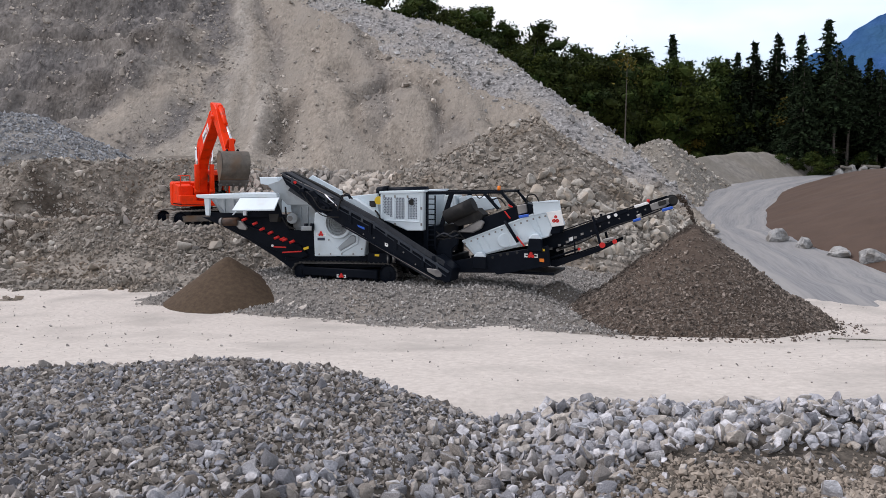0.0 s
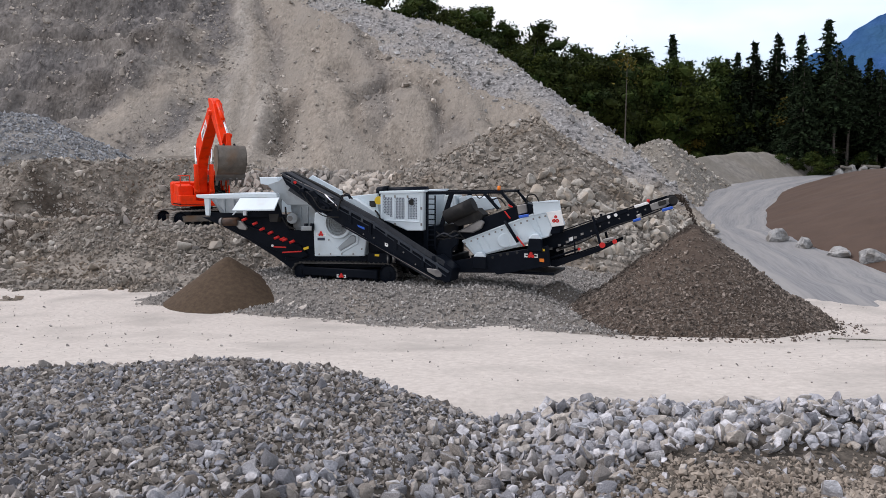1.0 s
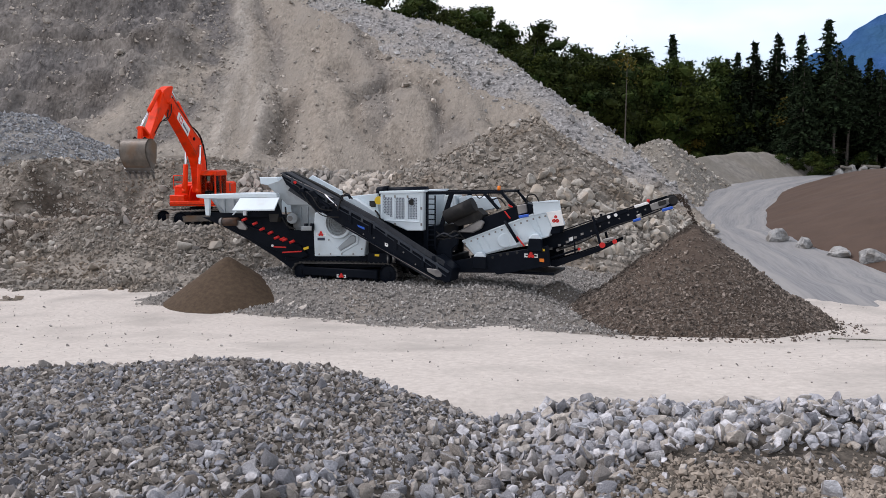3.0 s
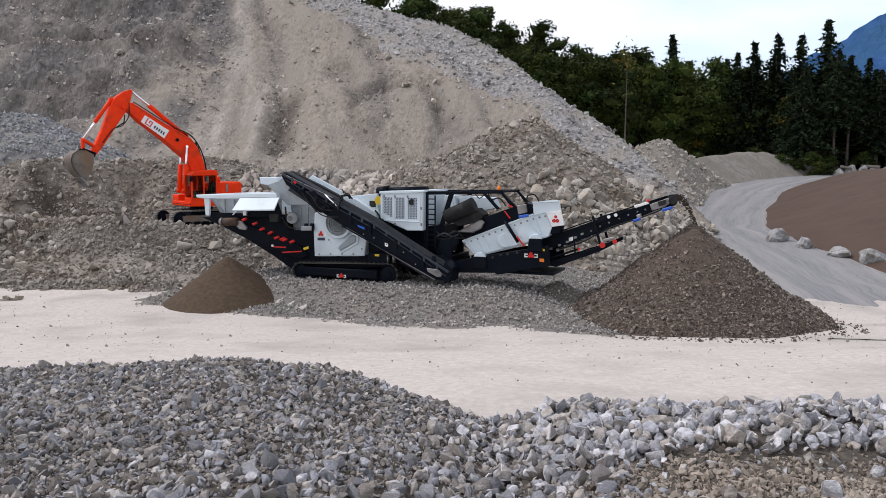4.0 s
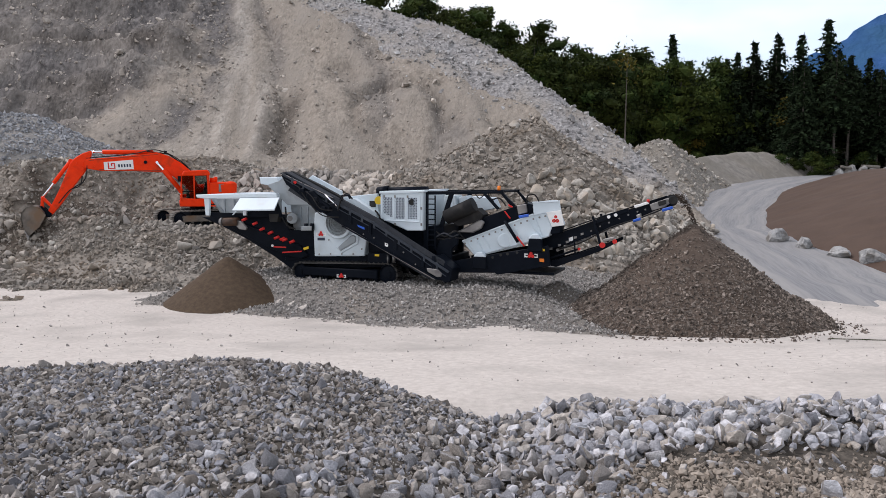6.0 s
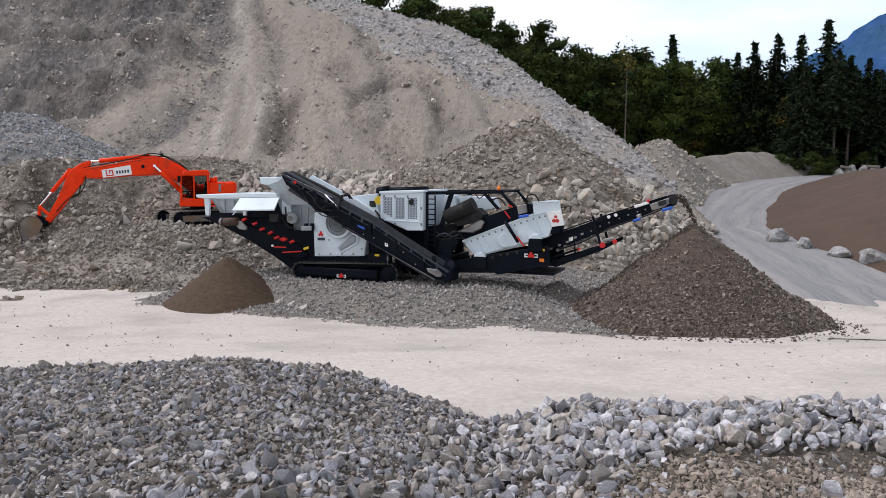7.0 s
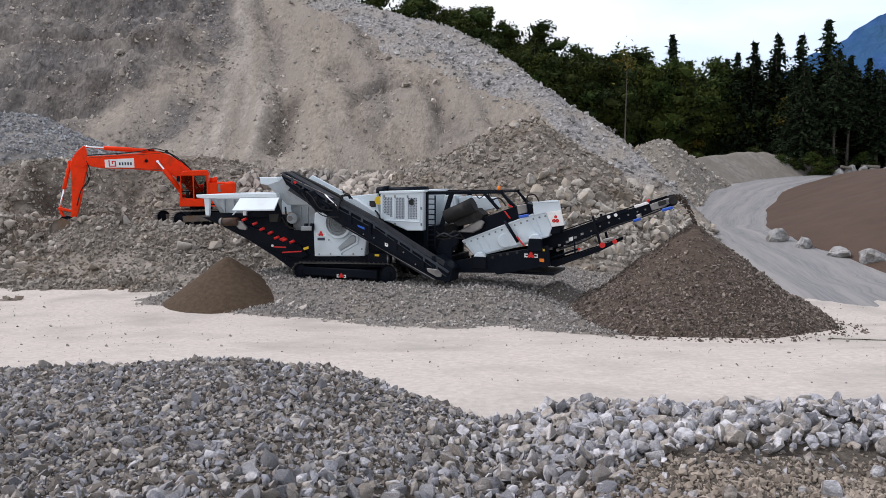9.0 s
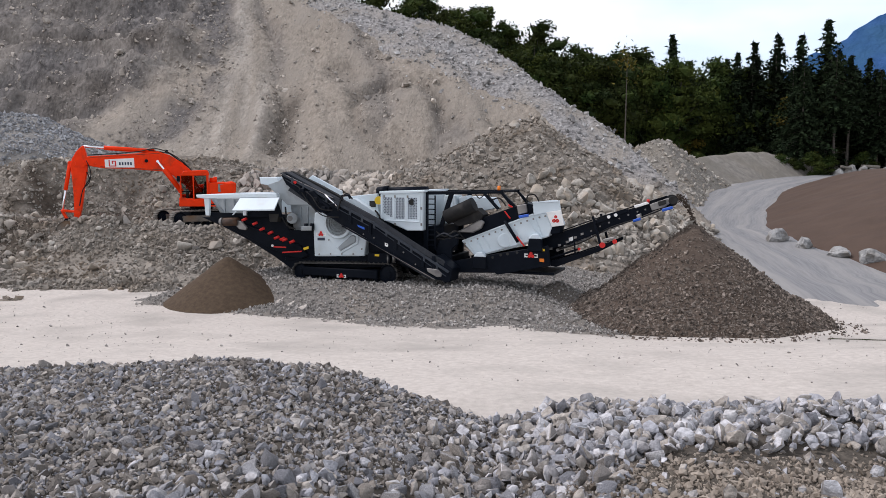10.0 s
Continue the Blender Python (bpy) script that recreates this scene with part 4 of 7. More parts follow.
        tube("ladder_rung", (xa, -1.35, z), (xb, -1.35, z), 0.02, M_BLACK, c, "", 6)
    for v in (-1.15, 0.9):
        plate("top_rail", [(3.25, 3.62), (6.35, 3.67), (6.35, 3.57), (3.25, 3.49)], v, v + 0.1, M_BLACK, c)
        plate("frame_post", [(3.22, 3.51), (3.41, 3.52), (3.40, 1.13), (3.22, 1.12)], v, v + 0.1, M_BLACK, c)
        plate("frame_brace", [(4.25, 3.53), (4.43, 3.53), (4.02, 2.28), (3.84, 2.28)], v, v + 0.1, M_BLACK, c)
        plate("frame_post", [(3.70, 2.32), (4.05, 2.41), (4.05, 0.84), (3.70, 0.82)], v, v + 0.12, M_BLACK, c)
        plate("end_brace", [(5.53, 3.60), (5.66, 3.60), (6.22, 3.04), (6.12, 2.98)], v, v + 0.08, M_BLACK, c)
        plate("end_brace", [(6.22, 3.61), (6.33, 3.61), (6.73, 3.21), (6.63, 3.13)], v, v + 0.08, M_BLACK, c)
    for x, z in [(3.27, 3.55), (4.36, 3.59), (6.27, 3.63)]:
        beam("roof_bar", (x, -1.1, z), (x, 0.95, z), 0.07, 0.07, M_BLACK, c)
    plate("panel", [(3.69, 3.45), (4.13, 3.45), (4.29, 2.38), (3.69, 2.36)], -0.2, 0.6, M_WHITE, c, "pale inner panel")
    plate("panel", [(4.20, 3.35), (4.52, 3.44), (4.68, 2.82), (4.29, 2.70)], 0.0, 0.6, M_WHITE, c, "pale inner panel")
    plate("chute", [(4.85, 3.42), (5.59, 3.37), (5.77, 2.99), (5.15, 2.85), (4.92, 3.02)], -0.3, 0.5, M_WHITE, c, "pale discharge chute")
    tube("beacon", (6.18, -1.10, 3.69), (6.18, -1.10, 3.85), 0.06, M_AMBER, c, "amber beacon", 12)
    plate("wing_plate", [(3.77, 1.48), (3.95, 1.83), (4.71, 2.06), (4.67, 1.68), (4.45, 1.51), (4.40, 1.04), (3.86, 1.02)], -1.3, -1.2, M_BLACK, c, "curved dark side plate", 0.03)
    plate("grating", [(3.86, 2.03), (4.63, 2.14), (4.67, 2.01), (3.86, 1.90)], -1.3, -0.4, M_BLACK, c)
    for i, q in enumerate([(3.84, 1.88), (4.04, 1.85), (4.31, 1.90), (4.56, 1.93)]):
        tube("hose", (q[0], -1.28, q[1]), (q[0] + 0.35, -1.25, q[1] - 0.02), 0.03, M_RUBBER, c)
    # cross belts
    tube("belt_roll", (4.18, -1.20, 2.67), (5.27, -1.20, 3.17), 0.27, M_RUBBER, c, "rolled black rubber skirt", 20)
    plate("skirt", [(4.30, 2.54), (5.32, 3.02), (5.62, 2.78), (5.45, 2.53), (4.61, 2.34)], -1.15, -0.5, M_RUBBER, c, "black rubber skirt")
    plate("skirt", [(4.56, 2.13), (5.51, 2.62), (5.68, 2.54), (5.56, 2.29), (5.21, 2.11)], -1.24, -1.1, M_STEEL, c, "grey dusty steel skirt", 0.04)
    plate("cross_conveyor", [(4.33, 2.01), (5.57, 2.69), (7.15, 3.25), (7.44, 3.18), (7.36, 2.77), (5.88, 2.28), (5.00, 1.82)], -1.0, 0.6, M_BLACK, c, "dark cross conveyor")
    tube("drum", (7.15, -0.40, 2.94), (6.93, 0.40, 2.90), 0.3, M_RUBBER, c, "black drum", 20)
    plate("drive", [(6.85, 3.15), (7.20, 3.21), (7.25, 2.91), (6.92, 2.82)], -1.12, -1.0, M_STEEL, c, "grey gearbox")
    plate("motor", [(6.93, 2.79), (7.29, 2.86), (7.31, 2.76), (6.95, 2.69)], -1.15, -1.0, M_BLUE, c, "blue hydraulic motor")
    beam("red_lever", (6.42, -1.15, 2.94), (6.63, -1.15, 2.68), 0.06, 0.04, M_RED, c, "red lever")
    beam("red_lever", (6.56, -1.15, 3.17), (6.71, -1.15, 3.09), 0.08, 0.05, M_RED, c, "red lever")
    tube("support_strut", (6.42, -1.15, 2.59), (6.93, -1.15, 1.84), 0.06, M_BLACK, c)
    beam("red_lever", (6.93, -1.30, 2.05), (7.21, -1.30, 1.72), 0.06, 0.05, M_RED, c, "red lever")
    # screen box
    plate("screen_box", [(4.73, 1.79), (7.48, 2.86), (7.93, 2.90), (8.14, 2.40), (8.02, 2.06), (6.86, 1.64), (5.29, 1.22)], -1.06, 1.06, M_WHITE, c, "pale grey vibrating screen box", 0.02)
    for q in [(4.87, 1.71), (5.12, 1.81), (5.36, 1.90), (5.58, 1.99), (5.82, 2.08), (6.05, 2.17), (6.29, 2.26), (6.52, 2.35), (6.78, 2.44), (7.01, 2.52), (7.24, 2.61), (7.47, 2.68), (7.69, 2.74), (7.90, 2.79)]:
        tube("bolt", (q[0], -1.06, q[1]), (q[0], -1.09, q[1]), 0.035, M_STEEL, c, "", 8)
    tube("exciter_cover", (6.39, -1.05, 1.87), (6.42, -1.12, 1.88), 0.26, M_WHITE, c, "round pale exciter cover", 24, bevel=0.02)
    for a, b in zip([(5.29, 1.94), (6.55, 2.41), (7.49, 2.76)], [(5.60, 1.39), (6.89, 1.72), (7.81, 2.02)]):
        beam("screen_rib", (a[0], -1.07, a[1]), (b[0], -1.07, b[1]), 0.05, 0.04, M_WHITE, c)
    # discharge hood: flared sheet walls, open above
    plate("hood_side", [(7.45, 3.26), (8.41, 3.32), (8.47, 3.02), (7.94, 2.93), (7.49, 2.80)], -1.12, -1.07, M_WHITE, c, "pale grey hood side", 0.01)
    plate("hood_side", [(7.45, 3.26), (7.85, 3.28), (7.85, 2.90), (7.49, 2.80)], 0.95, 1.0, M_WHITE, c, "pale grey hood side", 0.01)
    plate("hood_back", [(7.45, 3.26), (7.51, 3.26), (7.55, 2.80), (7.49, 2.80)], -1.07, 0.95, M_WHITE, c, "pale grey hood back", 0)
    beam("hood_rim", (7.43, -1.14, 3.27), (8.43, -1.14, 3.33), 0.04, 0.05, M_WHITE, c)
    plate("end_panel", [(7.94, 2.93), (8.47, 3.02), (8.60, 2.49), (8.16, 2.42)], -1.14, -1.08, M_PLATE, c, "white end panel", 0.01)
    plate("end_chute", [(8.02, 2.42), (8.5, 2.48), (8.42, 2.2), (8.1, 2.14)], -1.02, -0.6, M_BLACK, c, "dark chute mouth")
    x, z = 8.29, 2.68
    for dx, dz, r in ((-0.06, -0.04, 0.065), (0.06, -0.04, 0.065), (0, 0.1, 0.055)):
        bm = ring_mesh([(r - 0.035, 0), (r - 0.035, -0.01), (r, -0.01), (r, 0)], 16)
        bmesh.ops.translate(bm, verts=bm.verts, vec=(x + dx, -1.14, z + dz))
        part("emblem_ring", bm, M_RED, c, "red ring")
    for q in [(5.52, 1.21), (7.59, 1.94)]:
        plate("spring_bracket", [(q[0] - 0.28, q[1] - 0.4), (q[0] + 0.28, q[1] - 0.4), (q[0] + 0.22, q[1] + 0.05), (q[0] - 0.22, q[1] + 0.05)], -1.32, -1.05, M_BLACK, c, "dark spring bracket", 0.03)
        plate("spring_cap", [(q[0] - 0.24, q[1] + 0.05), (q[0] + 0.24, q[1] + 0.05), (q[0] + 0.1, q[1] + 0.22), (q[0] - 0.1, q[1] + 0.22)], -1.32, -1.05, M_WHITE, c, "pale spring cap", 0.02)
    for k in range(5):
        xa, za = 5.0 + 0.58 * k, 1.78 + 0.215 * k
        beam("screen_rib", (xa, -1.075, za), (xa + 0.28, -1.075, za - 0.46), 0.03, 0.03, M_WHITE, c)
    beam("screen_flange", (4.78, -1.085, 1.80), (7.46, -1.085, 2.85), 0.05, 0.05, M_WHITE, c, "pale top flange")
    beam("screen_flange", (5.3, -1.085, 1.24), (8.0, -1.085, 2.07), 0.05, 0.05, M_DULLGREY_SHADE, c, "dull lower flange")
    # rear frame under the screen
    plate("rear_frame", [(4.36, 1.03), (5.91, 1.35), (8.05, 1.76), (8.14, 1.04), (6.17, 0.62), (6.09, 0.69), (4.36, 0.61)], -1.22, -1.1, M_BLACK, c, "anthracite rear frame", 0.02)
    plate("rear_frame", [(4.36, 1.03), (5.91, 1.35), (8.05, 1.76), (8.14, 1.04), (6.17, 0.62), (6.09, 0.69), (4.36, 0.61)], 1.0, 1.12, M_BLACK, c, "anthracite rear frame", 0.02)
    for q in [(6.00, 1.25), (6.30, 1.35), (6.56, 1.40), (6.92, 1.47)]:
        tube("frame_hole", (q[0], -1.225, q[1]), (q[0], -1.21, q[1]), 0.05, M_INSIDE, c, "", 10)
    x, z = [(7.44, 1.38)][0]
    emblem(c, x, -1.226, z, 0.09)
    plate("sticker", [(7.75, 1.63), (7.93, 1.64), (7.94, 1.56), (7.75, 1.55)], -1.235, -1.226, M_YELLOW, c, "yellow sticker", 0)
    plate("reflector", [(7.75, 1.29), (7.92, 1.29), (7.92, 1.17), (7.76, 1.17)], -1.24, -1.226, M_AMBER, c, "orange reflector", 0)
    block("belt_pan", (4.0, -0.9, 0.65), (8.2, 0.9, 0.75), M_BLACK, c)


def build_side_belt(c):
    """Return belt that climbs along the machine's flank."""
    v0, v1 = -2.0, -1.3
    plate("side_beam", [(-2.48, 4.22), (-2.24, 4.29), (1.54, 2.48), (4.72, 0.68), (4.61, 0.35), (4.06, 0.46), (0.38, 2.26), (-0.89, 2.95), (-2.25, 3.85)], v0, v0 + 0.07, M_BLACK, c, "anthracite conveyor side beam", 0.01)
    plate("side_beam", [(-2.48, 4.22), (-2.24, 4.29), (1.54, 2.48), (4.72, 0.68), (4.61, 0.35), (4.06, 0.46), (0.38, 2.26), (-0.89, 2.95), (-2.25, 3.85)], v1 - 0.07, v1, M_BLACK, c, "anthracite conveyor side beam", 0.01)
    plate("belt", [(-2.58, 4.29), (-2.32, 4.35), (1.55, 2.53), (4.25, 0.99), (4.14, 0.86), (1.36, 2.35)], v0 + 0.07, v1 - 0.07, M_BELT, c, "grey dusty belt", 0)
    plate("belt_edge", [(-0.24, 3.45), (0.22, 3.31), (1.74, 2.60), (4.45, 1.13), (4.40, 0.96), (1.65, 2.38), (0.07, 3.12)], v0 - 0.02, v0 + 0.02, M_BELT, c, "grey dusty belt edge", 0)
    beam("lower_rail", (0.26, -2.05, 2.30), (4.12, -2.05, 0.47), 0.05, 0.05, M_BLACK, c)
    beam("upper_rail", (-2.37, -2.04, 4.27), (-0.12, -2.04, 3.35), 0.03, 0.03, M_STEEL, c, "bright edge rail")
    for q in [(-1.62, 3.77), (0.60, 2.61), (1.43, 2.23), (2.48, 1.67), (3.58, 1.09)]:
        plate("rail_bracket", [(q[0] - 0.06, q[1] - 0.18), (q[0] + 0.06, q[1] - 0.24), (q[0] + 0.06, q[1] + 0.16), (q[0] - 0.06, q[1] + 0.22)], v0 - 0.05, v0, M_BLACK, c, "", 0.01)
    for a_, b_ in (((-2.36, 4.24), (1.54, 2.46)), ((1.54, 2.46), (4.60, 0.74))):
        beam("top_flange", (a_[0], v0 - 0.03, a_[1]), (b_[0], v0 - 0.03, b_[1]), 0.05, 0.09, M_FLANGE, c, "slate grey top flange")
        beam("mid_rib", (a_[0] + 0.1, v0 - 0.02, a_[1] - 0.2), (b_[0] - 0.1, v0 - 0.02, b_[1] - 0.16), 0.025, 0.03, M_FLANGE, c, "slate grey rib")
    for k in range(13):
        t = (k + 0.5) / 13
        xx, zz = -2.2 + 6.6 * t, float(np.interp(-2.2 + 6.6 * t, [-2.36, 1.54, 4.6], [4.24, 2.46, 0.74]))
        plate("idler_bracket", [(xx - 0.04, zz - 0.16), (xx + 0.04, zz - 0.2), (xx + 0.05, zz + 0.06), (xx - 0.03, zz + 0.1)], v0 - 0.06, v0 - 0.03, M_FLANGE, c, "", 0.006)
    plate("belt_skirt", [(-2.50, 4.29), (-2.32, 4.37), (-1.09, 3.85), (-0.09, 3.38), (-0.10, 3.25), (-1.09, 3.70)], v1 - 0.2, v1, M_RUBBER, c)
    plate("return_belt", [(-2.12, 3.75), (0.19, 2.56), (3.91, 0.51), (3.77, 0.42), (0.04, 2.38), (-2.23, 3.62)], v0 + 0.1, v1 - 0.1, M_BELT, c, "", 0)
    plate("drive_head", [(-1.28, 3.55), (-0.95, 3.64), (-0.71, 3.34), (-0.22, 3.00), (-0.32, 2.83), (-0.67, 2.78), (-1.21, 3.12)], v0 - 0.12, v0, M_BLACK, c, "dark drive housing", 0.02)
    tube("cylinder_barrel", (-0.83, -2.10, 3.30), (-0.53, -2.10, 3.09), 0.05, M_BLACK, c)
    tube("cylinder_rod", (-0.45, -2.10, 3.48), (0.06, -2.10, 3.05), 0.035, M_CHROME, c, "bright cylinder rod", 10)
    plate("guard_frame", [(0.15, 3.31), (0.25, 3.48), (0.59, 3.51), (0.68, 3.36), (0.59, 3.32), (0.52, 3.42), (0.30, 3.40), (0.25, 3.23)], v0 - 0.08, v0 - 0.02, M_BLACK, c)
    plate("tail_box", [(3.85, 1.19), (4.12, 1.32), (4.74, 0.86), (4.67, 0.40), (4.43, 0.34), (3.94, 0.69)], v0 - 0.02, v1 + 0.05, M_BLACK, c, "dark tail box", 0.02)
    plate("tail_plate", [(3.74, 0.85), (4.19, 0.83), (4.36, 0.68), (4.32, 0.55), (4.14, 0.54), (3.79, 0.71)], v0 - 0.07, v0 - 0.02, M_STEEL, c, "worn bright tail plate", 0.02)
    plate("tail_post", [(3.94, 1.31), (4.08, 1.32), (4.08, 0.74), (3.94, 0.73)], v0 - 0.05, v0, M_BLACK, c)
    for q in [(1.14, 2.01), (2.11, 1.66), (2.80, 1.39), (3.28, 0.97), (1.59, 1.89)]:
        tube("bolt", (q[0], v0 - 0.03, q[1]), (q[0], v0, q[1]), 0.028, M_STEEL, c, "", 8)
    plate("plate_blue", [(0.87, 2.36), (1.18, 2.26), (1.18, 2.18), (0.92, 2.28)], v0 - 0.01, v0, M_BLUE, c, "blue label", 0)
    plate("plate_white", [(2.03, 1.72), (2.17, 1.68), (2.15, 1.57), (2.03, 1.59)], v0 - 0.01, v0, M_PLATE, c, "small white plate", 0)
    tube("red_cap", (-1.82, -2.03, 3.94), (-1.77, -2.10, 3.94), 0.06, M_RED, c, "red cap", 10)
    for q in [(-2.12, 3.93), (-1.10, 3.43), (-0.10, 2.94), (0.88, 2.45), (1.83, 1.91), (2.77, 1.39), (3.57, 0.96)]:
        tube("idler_roller", (q[0], v0 + 0.05, q[1]), (q[0], v1 - 0.05, q[1]), 0.06, M_STEEL, c, "", 10)


def build_discharge(c):
    """Long discharge belt to the crushed pile."""
    for v in (-0.62, 0.54):
        plate("boom_side", [(7.62, 1.96), (8.78, 2.34), (9.48, 2.62), (9.85, 2.80), (10.87, 3.10), (11.98, 3.54), (12.24, 3.46), (12.18, 3.22), (11.62, 3.04), (10.75, 2.63), (9.92, 2.31), (9.47, 2.12), (8.79, 1.83), (7.62, 1.45)], v, v + 0.08, M_BLACK, c, "anthracite conveyor side beam", 0.01)
    plate("belt", [(7.57, 1.92), (8.78, 2.30), (9.85, 2.76), (10.97, 3.12), (12.11, 3.55), (12.19, 3.47), (10.98, 3.02), (9.85, 2.66), (8.78, 2.20), (7.58, 1.80)], -0.5, 0.5, M_BELT, c, "dusty belt", 0)
    plate("boom_skirt", [(9.51, 2.60), (10.00, 2.85), (10.72, 3.08), (10.72, 2.98), (10.03, 2.69), (9.56, 2.48)], -0.66, -0.6, M_BLACK, c)
    tube("head_drum", (12.14, -0.50, 3.39), (12.05, 0.50, 3.35), 0.2, M_RUBBER, c, "black rubber head drum", 20)
    plate("head_frame", [(11.44, 3.25), (12.07, 3.49), (12.13, 3.32), (11.93, 3.16), (11.52, 3.04)], -0.72, -0.62, M_STEEL, c, "pale head frame", 0.01)
    plate("gearbox", [(11.71, 3.35), (11.96, 3.43), (11.99, 3.28), (11.75, 3.20)], -0.8, -0.7, M_INSIDE, c)
    plate("motor", [(11.85, 3.11), (12.19, 3.21), (12.22, 3.12), (11.87, 3.01)], -0.85, -0.65, M_BLUE, c, "blue hydraulic motor", 0.02)
    plate("motor", [(10.90, 2.72), (11.15, 2.81), (11.17, 2.71), (10.92, 2.63)], -0.85, -0.65, M_BLUE, c, "blue valve block", 0.02)
    plate("valve", [(11.01, 2.88), (11.16, 2.94), (11.20, 2.80), (11.05, 2.74)], -0.8, -0.6, M_STEEL, c)
    plate("side_cover", [(10.91, 3.20), (11.38, 3.35), (11.42, 3.27), (10.95, 3.11)], -0.7, -0.6, M_PLATE, c, "white side cover")
    tube("beacon", (11.38, -0.65, 3.31), (11.38, -0.65, 3.42), 0.05, M_RED, c, "red lamp", 10)
    for q in [(10.06, 2.79), (10.30, 2.86)]:
        tube("work_light", (q[0], -0.62, q[1]), (q[0], -0.7, q[1]), 0.06, M_PLATE, c, "white lamp glass", 10)
    plate("sticker", [(8.66, 2.01), (8.80, 2.06), (8.81, 1.92), (8.66, 1.87)], -0.63, -0.615, M_PLATE, c, "small white plate", 0)
    for q in [(8.01, 1.58), (8.32, 1.72), (8.60, 1.85), (8.89, 2.02), (9.13, 2.15)]:
        plate("bolt_plate", [(q[0] - 0.05, q[1] - 0.04), (q[0] + 0.05, q[1] - 0.02), (q[0] + 0.05, q[1] + 0.06), (q[0] - 0.05, q[1] + 0.04)], -0.64, -0.615, M_STEEL, c, "", 0)
    for v in (-0.8, 0.7):
        plate("support_arm", [(8.04, 0.99), (8.00, 1.15), (8.77, 1.39), (9.76, 1.75), (10.35, 2.00), (10.35, 1.89), (9.81, 1.59), (8.82, 1.19), (8.25, 0.96)], v, v + 0.1, M_BLACK, c, "dark support arm", 0.01)
        beam("support_post", ((9.53, -0.80, 2.81)[0], v, (9.53, -0.80, 2.81)[2]), ((9.82, -0.80, 1.79)[0], v, (9.82, -0.80, 1.79)[2]), 0.1, 0.08, M_BLACK, c)
    beam("support_post", (8.89, -0.75, 1.87), (8.92, -0.75, 1.43), 0.05, 0.05, M_BLACK, c)
    beam("support_arm", (8.04, -0.75, 1.27), (9.04, -0.75, 1.63), 0.07, 0.07, M_BLACK, c)
    tube("red_pivot", (9.88, -0.82, 1.81), (9.91, -0.95, 1.82), 0.1, M_RED, c, "red pivot cap", 14)
    tube("red_pivot", (10.31, -0.82, 1.95), (10.33, -0.95, 1.96), 0.08, M_RED, c, "red pivot cap", 14)
    tube("red_pivot", (9.07, -0.82, 1.64), (9.09, -0.90, 1.65), 0.05, M_RED, c, "red pivot cap", 14)
    plate("scraper", [(9.88, 2.01), (10.30, 2.12), (10.31, 2.04), (9.92, 1.91)], -0.82, -0.6, M_STEEL, c)
    (xa, za), (xb, zb) = [(8.06, 1.59), (11.93, 3.33)]
    for i in range(12):
        t = (i + 0.5) / 12
        tube("idler_roller", (xa + (xb - xa) * t, -0.52, za + (zb - za) * t - 0.12), (xa + (xb - xa) * t, 0.52, za + (zb - za) * t - 0.12), 0.06, M_STEEL, c, "", 8)


build_crusher()
CRUSHER = bpy.data.objects["tracked_crusher"]
build_side_belt(CRUSHER)
build_discharge(CRUSHER)


# ---- hoses, ribs and fittings of the crusher ----
def hose(points, r, mat, parent, label=""):
    """A bent hose through the given points, round in section."""
    pts = [Vector(p) for p in points]
    path = []
    for i in range(len(pts) - 1):
        p0, p1, p2, p3 = pts[max(i - 1, 0)], pts[i], pts[i + 1], pts[min(i + 2, len(pts) - 1)]
        for k in range(5):
            t = k / 5
            path.append(0.5 * (2 * p1 + (p2 - p0) * t + (2 * p0 - 5 * p1 + 4 * p2 - p3) * t * t + (3 * p1 - p0 - 3 * p2 + p3) * t ** 3))
    path.append(pts[-1])
    bm = bmesh.new()
    prev = None
    for i, p in enumerate(path):
        d = (path[min(i + 1, len(path) - 1)] - path[max(i - 1, 0)]).normalized()
        a = d.cross(Vector((0, 1, 0.05))).normalized()
        b = d.cross(a)
        ring = [bm.verts.new(p + (a * math.cos(q) + b * math.sin(q)) * r) for q in [j * math.pi / 3 for j in range(6)]]
        if prev:
            for j in range(6):
                bm.faces.new((prev[j], prev[(j + 1) % 6], ring[(j + 1) % 6], ring[j])).smooth = True
        prev = ring
    bmesh.ops.recalc_face_normals(bm, faces=bm.faces)
    return part("hose", bm, mat, parent, label)


